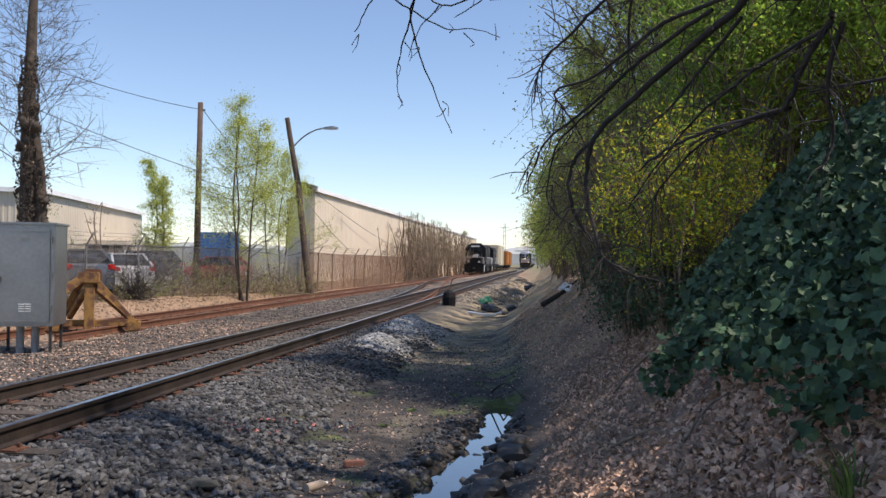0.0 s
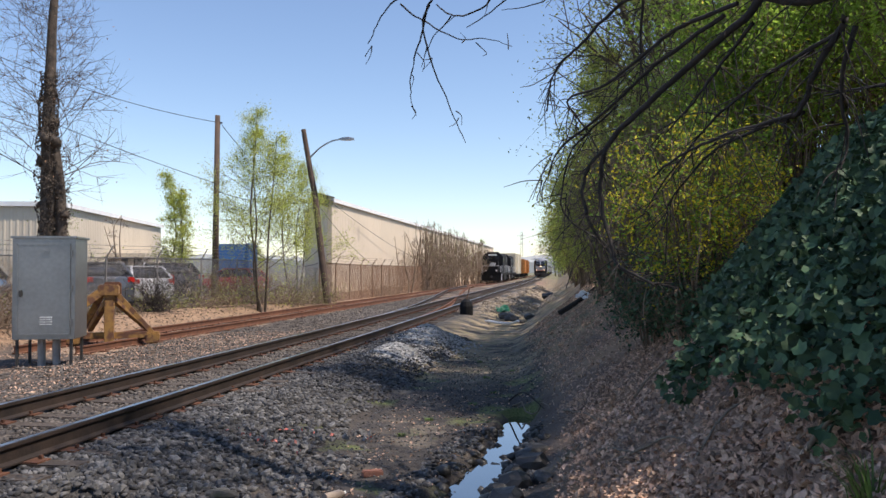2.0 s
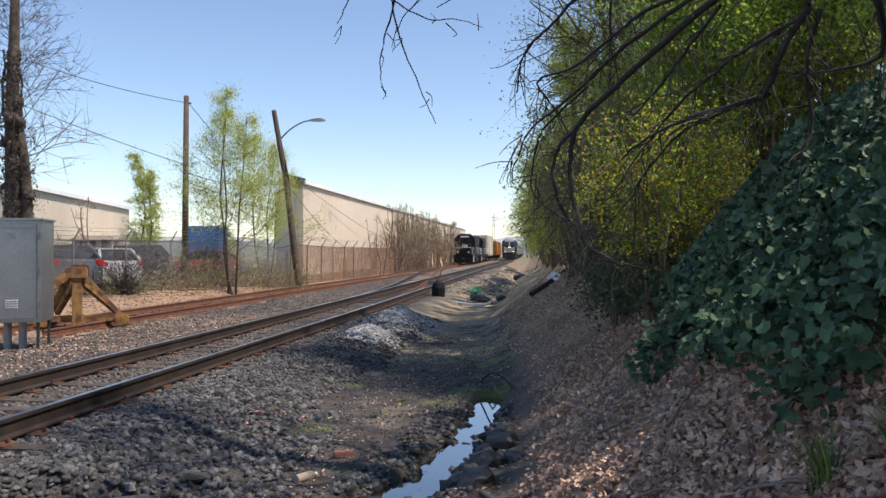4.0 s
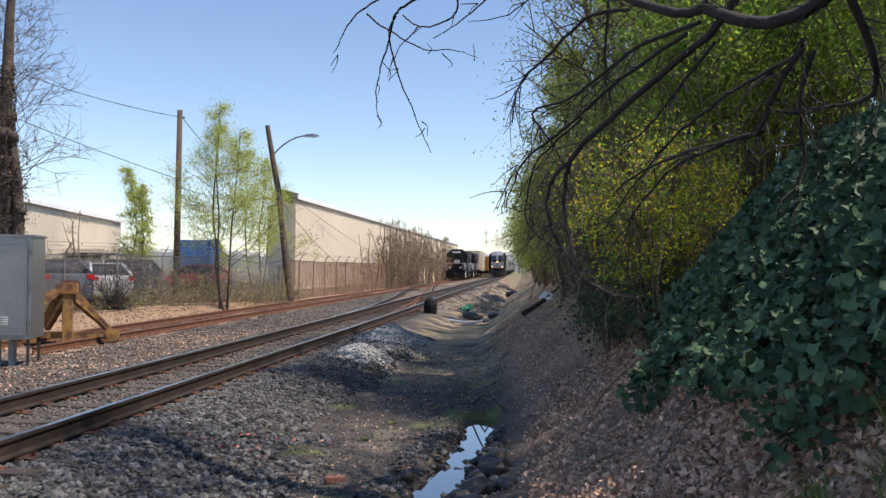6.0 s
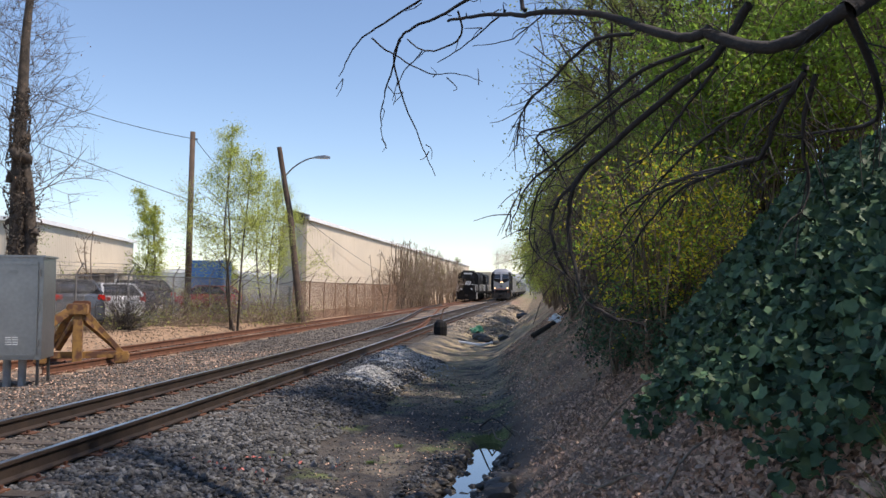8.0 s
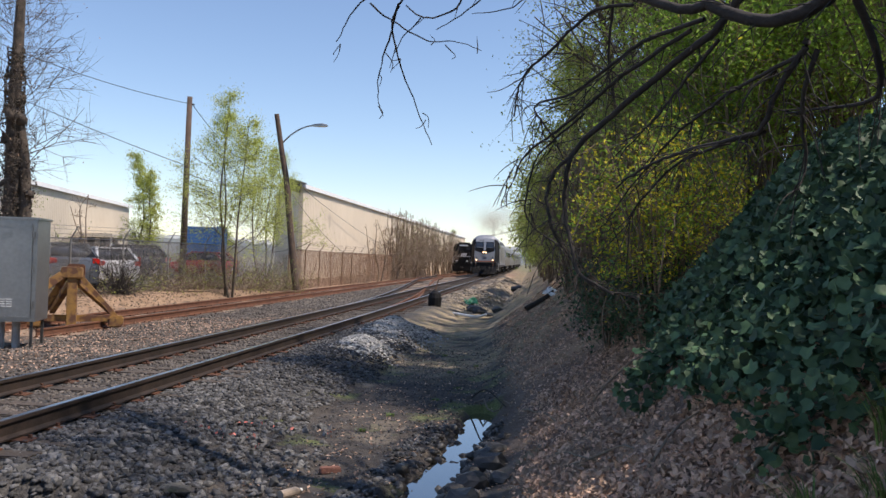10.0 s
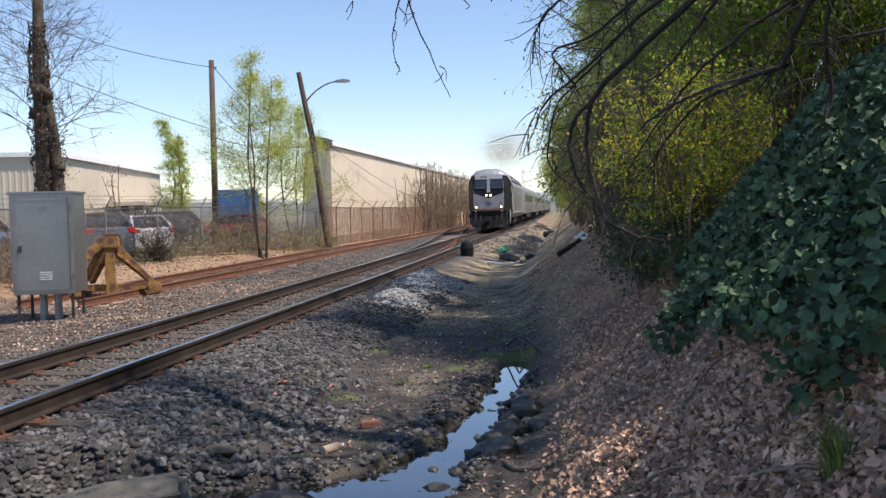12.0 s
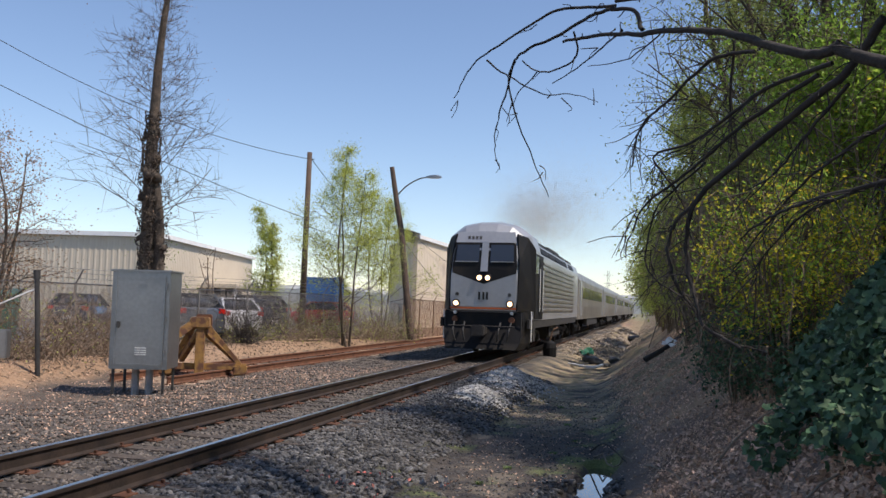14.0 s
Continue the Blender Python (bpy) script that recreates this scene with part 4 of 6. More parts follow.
        for y in (4.3, 6.9, 9.5, 12.1, 15.5):
            part("roof_grille", B(((sx * 1.38, y, 3.78), (0.12, 2.45, 0.5), Matrix.Rotation(radians(-22 * sx), 3, "Y")), bevel=0.02), BLACK, t, "black roof-side grille")
        part("side_skirt", B(((sx * 1.46, 9.5, 1.08), (0.08, 20.0 - 1.5, 0.3))), GRIME, t)
        part("step", B(((sx * 1.35, 1.4, 0.62), (0.3, 0.5, 0.06)), ((sx * 1.35, 1.4, 0.95), (0.3, 0.5, 0.06)), ((sx * 1.49, 1.4, 0.78), (0.04, 0.5, 0.6))), GRIME, t)
        part("hand_rail", C(((sx * 1.5, 0.75, 0.5), (sx * 1.5, 0.75, 1.5), 0.022)), WHITE, t)
    part("stripe", front([(-1.1, 1.54), (1.1, 1.54), (1.1, 1.60), (-1.1, 1.60)], 0.06), REDSTRIPE, t, "thin orange stripe")
    for a, b in (((-0.16, 1.85), (-0.1, 2.1)), ((-0.02, 1.85), (0.04, 2.1)), ((0.1, 1.85), (0.16, 2.1))):
        part("emblem_bar", front([a, (b[0], a[1]), b, (a[0], b[1])], 0.075), BLACK, t, "dark emblem stroke")
    for i in range(4):
        x = -0.62 + i * 0.13
        part("number_bar", front([(x, 3.87), (x + 0.085, 3.87), (x + 0.085, 3.98), (x, 3.98)], 0.055), DARKMETAL, t, "dark fleet-number stroke")
    part("pilot", loft([[(-1.3, 0.1, 1.48), (1.3, 0.1, 1.48), (1.45, 0.9, 1.48), (-1.45, 0.9, 1.48)], [(-1.32, 0.05, 1.0), (1.32, 0.05, 1.0), (1.48, 0.9, 1.0), (-1.48, 0.9, 1.0)],
                        [(-1.25, -0.2, 0.45), (1.25, -0.2, 0.45), (1.4, 0.9, 0.4), (-1.4, 0.9, 0.4)], [(-1.15, -0.35, 0.24), (1.15, -0.35, 0.24), (1.3, 0.8, 0.24), (-1.3, 0.8, 0.24)]]),
         BLACK, t, "black front pilot and plough")
    for sx in (-1, 1):
        part("marker_lamp", C(((sx * 0.95, -0.02, 1.2), (sx * 0.95, 0.1, 1.2), 0.1), n=12), RUST, t, "unlit dark red marker lamp")
        part("marker_lamp", C(((sx * 0.95, -0.02, 1.42), (sx * 0.95, 0.1, 1.42), 0.06), n=12), WHITE, t, "small pale marker lamp")
        part("end_grab", C(((sx * 1.28, -0.02, 0.5), (sx * 1.28, 0.0, 1.45), 0.02)), DARKMETAL, t)
    part("uncoupling_bar", C(((-1.1, -0.3, 0.98), (1.1, -0.3, 0.98), 0.022)), GRIME, t)
    part("coupler", B(((0, -0.45, 0.85), (0.3, 0.9, 0.3)), ((0, -0.85, 0.85), (0.42, 0.3, 0.36)), bevel=0.04), GRIME, t)
    for x in (-0.95, -0.6, 0.6, 0.95):
        v, f = tubes([(smoothed([(x, -0.1, 1.1), (x * 0.97, -0.4, 0.8), (x * 0.9, -0.35, 0.5)]), 0.035, 0.035)], 6)
        raw("air_hose", v, f, RUBBER, t)
    part("horn", B(((0.3, 2.2, 4.5), (0.5, 0.3, 0.14)), bevel=0.03), DARKMETAL, t)
    part("roof_hatch", B(((0, 6, 4.28), (1.6, 5, 0.2)), ((0, 13, 4.28), (1.8, 4.5, 0.22)), bevel=0.05), BLACK, t)
    part("exhaust_stack", B(((0, 9.6, 4.38), (0.8, 0.6, 0.3))), GRIME, t)
    part("fuel_tank", B(((0, 10, 0.75), (2.6, 4.6, 0.8)), bevel=0.1), GRIME, t)
    bogie(t, 4.0, 2, 0.5, 2.6)
    bogie(t, 16.0, 2, 0.5, 2.6)
    return t


def coach():
    t = thing("passenger_coach", None, "stainless steel commuter coach with dark window bands", "coach", "coaches of the train")
    part("body", loft([body_ring(y, w, 1.05, 3.3, h, 0.7) for y, w, h in ((0, 1.4, 3.85), (0.2, 1.5, 3.95), (25.5, 1.5, 3.95), (25.7, 1.4, 3.85))]), STAINLESS, t)
    for sx in (-1, 1):
        for i in range(14):
            part("window", B(((sx * 1.51, 3.6 + i * 1.42, 2.62), (0.03, 1.12, 0.7)), bevel=0.01), GLASS, t, "dark coach window")
        for y in (1.6, 24.1):
            part("door", B(((sx * 1.51, y, 2.2), (0.04, 1.1, 2.05)), bevel=0.01), SILVER, t)
        for z in (1.25, 1.42, 1.6, 1.78):
            part("flute", B(((sx * 1.51, 12.85, z), (0.05, 19.5, 0.06))), STAINLESS, t)
        part("underframe", B(((sx * 1.3, 12.85, 0.85), (0.25, 10, 0.5))), GRIME, t)
    bogie(t, 3.6, 2, 0.45, 2.4)
    bogie(t, 22.1, 2, 0.45, 2.4)
    part("gangway", B(((0, -0.2, 2.3), (1.3, 0.5, 2.4))), RUBBER, t, "black rubber gangway")
    return t


engine = locomotive()
coaches = [coach()]
for i in range(5):
    coaches.append(copy_thing(coaches[0], Matrix()))


def hood_locomotive(m, group):
    """The parked freight diesel with a high walkway and a narrow hood."""
    t = thing("freight_locomotive", m, "black parked freight locomotive with white emblem strokes", "locomotive", group)
    part("frame", B(((0, 9, 1.25), (2.9, 18, 0.35)), bevel=0.03), BLACK, t)
    part("short_hood", B(((0, 1.6, 2.25), (1.9, 1.7, 1.7)), bevel=0.12), BLACK, t)
    part("cab", loft([[(-1.5, y, 1.4), (-1.5, y, 3.75), (-1.0, y, 4.25), (1.0, y, 4.25), (1.5, y, 3.75), (1.5, y, 1.4)] for y in (2.4, 4.6)]), BLACK, t)
    part("cab_roof", B(((0, 3.4, 4.36), (1.7, 1.6, 0.18)), bevel=0.05), DARKMETAL, t)
    for sx in (-1, 1):
        part("cab_window", B(((sx * 0.62, 2.38, 3.55), (0.62, 0.03, 0.5)), bevel=0.01), GLASS, t, "cab front window")
        part("cab_window", B(((sx * 1.51, 3.5, 3.3), (0.03, 1.3, 0.6)), bevel=0.01), GLASS, t, "cab side window")
        for y in np.arange(0.4, 17.8, 1.9):
            part("stanchion", C(((sx * 1.38, y, 1.4), (sx * 1.38, y, 2.4), 0.022), n=6), WHITE, t)
        part("hand_rail", C(((sx * 1.38, 4.8, 2.4), (sx * 1.38, 17.8, 2.4), 0.022), n=6), WHITE, t)
        part("ditch_light", C(((sx * 0.75, -0.02, 1.75), (sx * 0.75, 0.12, 1.75), 0.12), n=12), WHITE, t)
        part("end_rail", C(((sx * 1.3, 0.1, 1.4), (sx * 1.3, 0.1, 2.4), 0.022), ((sx * 1.3, 0.1, 2.4), (sx * 0.4, 0.1, 2.4), 0.022), n=6), WHITE, t)
        part("step", B(((sx * 1.35, 0.5, 0.5), (0.3, 0.7, 0.05)), ((sx * 1.35, 0.5, 0.85), (0.3, 0.7, 0.05)), ((sx * 1.48, 0.5, 0.8), (0.03, 0.7, 0.9))), WHITE, t)
        part("radiator", B(((sx * 0.96, 15.5, 3.5), (0.06, 3.5, 0.9))), DARKMETAL, t)
    part("long_hood", B(((0, 11.2, 2.85), (1.8, 13.0, 2.9)), bevel=0.12), BLACK, t)
    part("fan", C(((0, 15, 4.3), (0, 15, 4.42), 0.6), ((0, 16.6, 4.3), (0, 16.6, 4.42), 0.6), n=16), DARKMETAL, t)
    for a in (-0.3, -0.02, 0.26):
        part("emblem_stroke", loft([[(a + sh, 0.72, z), (a + sh + 0.16, 0.72, z), (a + sh + 0.16, 0.76, z), (a + sh, 0.76, z)] for z, sh in ((2.35, 0), (2.85, 0.22))]), WHITE, t, "white slanted emblem stroke")
    part("number_board", B(((0, 2.36, 4.0), (1.2, 0.05, 0.2))), WHITE, t, "pale number board")
    part("pilot", B(((0, 0.15, 0.75), (2.7, 0.3, 0.95)), bevel=0.04), BLACK, t)
    part("coupler", B(((0, -0.3, 0.85), (0.3, 0.8, 0.3)), bevel=0.04), GRIME, t)
    part("fuel_tank", B(((0, 9, 0.75), (2.6, 4.5, 0.8)), bevel=0.1), GRIME, t)
    bogie(t, 3.2, 2, 0.5, 2.7)
    bogie(t, 14.8, 2, 0.5, 2.7)
    return t


def boxcar(m, paint, label, h, length=15.5):
    t = thing("boxcar", m, label, "boxcar", "parked wagons")
    part("body", B(((0, length / 2, 1.1 + h / 2), (2.9, length, h)), bevel=0.04), paint, t)
    for i in range(12):
        for sx in (-1, 1):
            part("rib", B(((sx * 1.47, 0.5 + i * (length - 1) / 11, 1.1 + h / 2), (0.08, 0.14, h - 0.1))), paint, t)
    for x in np.linspace(-1.3, 1.3, 6):
        part("end_rib", B(((x, -0.04, 1.1 + h / 2), (0.1, 0.1, h - 0.2))), paint, t)
    part("door", B(((1.5, length / 2, 1.1 + h / 2), (0.06, 3, h - 0.4))), paint, t)
    part("underframe", B(((0, length / 2, 0.95), (2.4, length - 0.4, 0.3))), GRIME, t)
    bogie(t, 2.0, 2, 0.42, 1.7)
    bogie(t, length - 2.0, 2, 0.42, 1.7)
    return t


hood_locomotive(pose(float(siding_x(121)), 121, -0.2), "parked locomotives")
hood_locomotive(pose(float(siding_x(141)), 141, -0.2), "parked locomotives")
boxcar(pose(float(siding_x(161)), 161, -0.2), CREAM, "tall cream covered wagon behind the parked locomotives", 3.9, 17)
boxcar(pose(float(siding_x(195)) + 0.4, 192, -0.2, 0, 0, 1.0), ORANGE, "faded orange boxcar on the siding", 3.2)
boxcar(pose(float(siding_x(210)) + 0.4, 209, -0.2, 0, 0, 1.0), ORANGE, "faded orange boxcar on the siding", 3.2)

# ---------------------------------------------------------------- trees


def grow(rng, base, direction, length, radius, depth, out, tips, droop=0.0, split=3, wander=0.25):
    """A limb and its forks: adds stems to out and twig points to tips."""
    n = max(4, int(length / 0.35) + 2)
    p, d, pts = np.array(base, float), unit(np.array(direction, float)), []
    for i in range(n):
        pts.append(p.copy())
        d = unit(d + rng.normal(size=3) * wander * 0.35 + [0, 0, -droop * 0.1 + 0.03])
        p = p + d * length / (n - 1)
    r1 = radius * 0.55
    out.append((np.array(pts), radius, r1 if depth else radius * 0.25))
    if depth == 0:
        tips.extend(pts[1:])
        return
    tips.extend(pts[len(pts) // 2 + 1:] if depth == 1 else [])
    for k in range(split + (depth > 1)):
        i = int(rng.uniform(0.3, 1.0) * (n - 1))
        side = unit(np.cross(d, rng.normal(size=3)))
        nd = unit(d * rng.uniform(0.35, 0.9) + side * rng.uniform(0.5, 1.0))
        grow(rng, pts[i], nd, length * rng.uniform(0.5, 0.75), max(radius * rng.uniform(0.38, 0.6), 0.006), depth - 1, out, tips, droop, split, wander)


def tree(seed, m, name, label, height, trunk_r, leaf_mat, n_leaves, leaf, trunks=1, bark=BARK, depth=3, cloud=0.35, first=0.25, reach=0.5, droop=0.0,
         category="tree", group="", lean=(0, 0), split=3, thick=0.42, limbs=9, stem=None):
    rng = np.random.default_rng(seed)
    t = thing(name, m, label, category, group)
    out, tips, low = [], [], []
    for k in range(trunks):
        p0 = np.array([rng.normal() * 0.25 * (trunks > 1), rng.normal() * 0.25 * (trunks > 1), -0.3])
        top = p0 + [lean[0] + rng.normal() * 0.5, lean[1] + rng.normal() * 0.5, height * rng.uniform(0.85, 1.0)]
        mid = (p0 + top) / 2 + rng.normal(size=3) * [0.25, 0.25, 0]
        pts = smoothed([p0, (p0 + mid) / 2 + rng.normal(size=3) * 0.1, mid, (mid + top) / 2 + rng.normal(size=3) * 0.15, top], 5)
        if stem:
            pts = smoothed(stem, 5)
        out.append((pts, trunk_r, trunk_r * 0.2))
        nl = int(limbs * height / 8)
        for i in range(nl):
            f = first + (1 - first) * (i + rng.uniform()) / nl
            q = pts[min(int(f * (len(pts) - 1)), len(pts) - 1)]
            ang = i * 2.4 + rng.uniform(-0.5, 0.5)
            d = np.array([math.cos(ang), math.sin(ang), rng.uniform(0.35, 1.0)])
            grow(rng, q, d, height * reach * (1.12 - f) * rng.uniform(0.7, 1.1), trunk_r * thick * (1.15 - f), depth - 1, out, tips, droop, split)
    big = [p for p in out if p[1] > 0.03]
    small = [p for p in out if p[1] <= 0.03]
    v, f = tubes(big, 8)
    raw("trunk", v, f, bark, t, smooth=True)
    if small:
        v, f = tubes(small, 4)
        tagged(raw("twig_mass", v, f, bark, t, smooth=True), kind="stuff")
    if n_leaves:
        tips = np.array(tips)
        c = tips[rng.integers(0, len(tips), n_leaves)] + rng.normal(size=(n_leaves, 3)) * cloud * rng.uniform(0.2, 1.3, (n_leaves, 1))
        v, f = leaves(rng, c, leaf, up=(0, 0, 0.5))
        raw("crown", v, f, leaf_mat, t)
    return t


# beside the fence
tree(11, pose(-13.3, 35.2, float(land(-13.3, 35.2))), "tree", "slender young tree with fresh lime-green leaves by the siding", 9.2, 0.06, LEAF_LIME, 34000, 0.065, trunks=3, cloud=0.22, reach=0.36, thick=0.34, limbs=13)
tree(12, pose(-15.2, 45.5, float(land(-15.2, 45.5))), "tree", "lime-green young tree with several stems by the fence", 8.4, 0.06, LEAF_LIME, 27000, 0.065, trunks=3, cloud=0.22, reach=0.36, thick=0.34, limbs=13)
tree(13, pose(-19.9, 40.0, 0), "tree", "narrow bright green young tree behind the fence", 6.8, 0.06, LEAF_LIME, 15000, 0.075, cloud=0.16, reach=0.2, first=0.3, limbs=26, trunks=2)
tree(14, pose(-19.2, 31.5, 0), "tree", "thin nearly bare sapling behind the fence", 4.6, 0.06, LEAF_OLIVE, 500, 0.08, reach=0.32)
tree(15, pose(-19.0, 34.5, 0), "tree", "grey bare shrub-like tree behind the fence", 4.4, 0.06, LEAF_OLIVE, 0, 0.08, trunks=3, reach=0.4, bark=VINE)
big = tree(16, pose(-14.85, 22.3, 0.0), "tree", "tall twin-stemmed tree with an ivy-dark trunk and bare side shoots", 14.0, 0.25, LEAF_BUD, 500, 0.06, reach=0.2, first=0.2, depth=3, bark=BARK, split=4, thick=0.07, limbs=38,
           stem=[(0, 0, -0.3), (0.02, 0, 3.0), (0.0, 0, 5.4), (0.06, 0, 7.4), (0.12, 0, 9.0), (0.35, 0, 11.2), (0.6, 0.1, 14.0)])
v, f = tubes([(smoothed([(0.36, 0.1, -0.3), (0.38, 0.1, 2.0), (0.33, 0.1, 3.8), (0.12, 0.05, 5.4)]), 0.2, 0.12)], 9)
raw("stem", v, f, BARK, big, "second stem hugging the trunk", smooth=True)
for i, (x, y, z, s) in enumerate([(0.22, -0.05, 5.75, 0.2), (0.3, -0.1, 5.15, 0.17), (-0.2, -0.1, 4.6, 0.16), (-0.14, -0.1, 6.4, 0.13), (0.05, -0.2, 5.3, 0.2), (0.5, 0.0, 3.1, 0.13), (-0.2, -0.05, 3.4, 0.12)]):
    v, f = stones(np.random.default_rng(i), np.array([(x, y, z)]), s, 1.0)
    raw("burr", v, f, BARK, big, "knobbly burr on the trunk", smooth=True)
rg = np.random.default_rng(160)
n = 5200
z, ang = rg.uniform(0.3, 7.2, n), rg.uniform(0, 6.283, n)
side = np.where(rg.uniform(size=n) < 0.35, 0.35, 0.0) * (z < 5.0)
rr = np.interp(z, [0, 4, 5.8, 7.2], [0.27, 0.27, 0.29, 0.17]) * (1 + 0.35 * np.clip(np.sin(z * 4.1) * np.sin(ang * 2 + z * 2.3), -0.4, 1))
v, f = leaves(rg, np.c_[side + rr * np.cos(ang), rr * np.sin(ang), z], 0.075, up=(0, 0, -0.6), width=0.7)
tagged(raw("dead_vine", v, f, BARK, big, "dark shaggy vine coat on the trunk"), kind="stuff")
v, f = tubes([(smoothed([(0.5, 0.05, 12.6), (0.15, 0.0, 13.4), (0.2, 0.0, 14.6)]), 0.07, 0.03), (smoothed([(0.5, 0.05, 12.8), (1.0, 0.0, 13.6), (1.5, 0.1, 14.2)]), 0.06, 0.025)], 7)
raw("fork", v, f, BARK, big, smooth=True)
tree(17, pose(-16.9, 17.6, 0), "tree", "bare thicket sapling with russet buds", 6.0, 0.07, LEAF_BUD, 3600, 0.07, trunks=3, reach=0.35, group="saplings behind the fence")
tree(18, pose(-18.0, 20.0, 0), "tree", "bare thicket sapling with russet buds", 6.8, 0.07, LEAF_BUD, 3600, 0.07, trunks=3, reach=0.35, group="saplings behind the fence")
# bare scrub before the warehouse
for i, (x, y, h) in enumerate([(-13.2, 67, 5.2), (-13.3, 77, 6.6), (-13.2, 82, 6.9), (-13.3, 87, 6.2), (-13.6, 79.5, 6), (-13.4, 84.5, 6), (-13.3, 91, 6), (-13.4, 95, 6), (-13.5, 99, 6), (-13.2, 104, 6),
                               (-13.6, 109, 6), (-13.2, 114, 6), (-13.5, 120, 6), (-14.0, 129, 6), (-14.3, 140, 6)]):
    if i < 4:
        p = tree(30 + i, pose(x, y, -0.1), "bare_tree", "bare grey-brown scrub tree before the warehouse wall", h, 0.07, LEAF_OLIVE, 250 if i else 0, 0.09, trunks=9 if i else 3, reach=0.34, bark=VINE, first=0.12, category="tree", group="bare scrub")
        protos = [p] if i == 0 else protos + [p]
    else:
        copy_thing(protos[1 + i % 3], pose(x, y, -0.1, 0, 0, 77 * i))

# the wood on the bank
G = "trees on the bank"
woods = [
    tree(50, pose(4.0, 14.0, float(land(4.0, 14.0))), "tree", "woodland tree with fresh yellow-green leaves", 8.4, 0.13, LEAF_OLIVE, 20000, 0.075, trunks=2, reach=0.36, cloud=0.35, lean=(-0.6, 0), group=G, thick=0.3, limbs=13),
    tree(51, pose(4.8, 12.6, float(land(4.8, 12.6))), "tree", "woodland tree with dense mid-green leaves", 10.4, 0.13, LEAF_GREEN, 22000, 0.075, trunks=2, reach=0.38, cloud=0.4, lean=(-0.8, 0), group=G, thick=0.3, limbs=13),
    tree(52, pose(1.0, 22.0, float(land(1.0, 22.0))), "tree", "woodland tree with lime-green spring leaves", 6.8, 0.11, LEAF_LIME, 18000, 0.085, trunks=3, reach=0.33, cloud=0.2, lean=(-0.4, 0), group=G, thick=0.3, limbs=14, first=0.1),
    tree(53, pose(3.6, 17.5, float(land(3.6, 17.5))), "tree", "half-bare woodland tree with grey twigs", 9.5, 0.13, LEAF_OLIVE, 5500, 0.07, trunks=2, reach=0.4, cloud=0.25, lean=(-0.5, 0), group=G, thick=0.3, limbs=14),
]
# unseen tall trees, added so their crowns dapple the near ballast with shade
tall = tree(54, pose(2.9, 2.4, float(land(2.9, 2.4))), "tree", "tall woodland tree with a high leafy crown, added out of view for shade", 14.5, 0.2, LEAF_OLIVE, 4300, 0.095, reach=0.3, cloud=0.5, group=G, thick=0.3, limbs=14, first=0.4)
for x, y in ((4.6, -0.8), (4.8, -5.5), (3.9, 6.6)):
    copy_thing(tall, pose(x, y, float(land(x, y)) - 0.1, 0, 0, 50 * y))
rnd = random.Random(8)
# copies at x 9 to 10 stand out of view, added for shade
for i, (x, y, k) in enumerate([(1.6, 30, 2), (3.6, 26, 3), (1.2, 37, 2), (3.5, 35, 1), (0.9, 46, 0), (3.2, 46, 1), (0.8, 56, 2), (0.6, 66, 0), (0.5, 78, 2), (0.4, 92, 1), (0.3, 110, 2), (0.0, 130, 0),
                               (-0.5, 155, 2), (7.8, 19, 3), (9.8, 12.0, 3), (1.8, 19.2, 3), (2.7, 20.5, 0), (2.6, 15.6, 3), (10, -6, 1), (9, -14, 0),
                               (-1.5, 185, 2), (-2.5, 220, 0), (-4, 260, 2), (-6, 300, 1), (-27, 70, 2), (-78, 135, 1), (-92, 128, 0), (-105, 120, 1), (-70, 140, 3), (-120, 118, 2), (-95, 95, 0), (-34, 130, 0), (-40, 150, 1), (-30, 190, 0), (-24, 230, 1), (-34, 260, 0)]):
    g = float(land(x, y)) - 0.1 if x > -20 else 0.0
    small = 0.66 if x < 4 and 28 < y < 150 else 1.0
    copy_thing(woods[k], pose(x, y, g, 0, 0, rnd.uniform(-40, 40)) @ Matrix.Scale(small, 4))


def smoke(seed, spread, n, size):
    rng = np.random.default_rng(seed)
    c = rng.normal(size=(n, 3)) * spread
    v, f = leaves(rng, c, size, width=0.9)
    ob = raw("exhaust_smoke", v, f, SMOKE)
    return tagged(ob, "brown haze of diesel exhaust above the locomotive", "smoke", "exhaust puffs", "stuff")


puffs = [smoke(1, (0.85, 1.2, 0.75), 90000, 0.0105), smoke(2, (1.3, 2.2, 0.95), 110000, 0.0105), smoke(3, (1.8, 3.8, 1.2), 90000, 0.012)]


def far_ridge(y, x0, x1, height, seed):
    """A low wooded ridge on the horizon, its distance haze put into the colour."""
    rng = np.random.default_rng(seed)
    xs = np.arange(x0, x1, 3.0)
    top = height * (0.75 + 0.25 * np.sin(xs * 0.021 + seed)) + rng.normal(size=len(xs)) * height * 0.05
    secs = [[(x, y, -1), (x, y + 2, h * 0.8), (x, y + 10, h), (x, y + 30, -1)] for x, h in zip(xs, top)]
    bm = loft(secs)
    return tagged(part("far_ridge", bm, HAZE_WOOD, None), "wooded ridge on the horizon, coloured grey-brown for distance haze", "ridge", kind="structure")


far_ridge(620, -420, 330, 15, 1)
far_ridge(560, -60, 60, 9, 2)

# ---------------------------------------------------------------- the bank's undergrowth


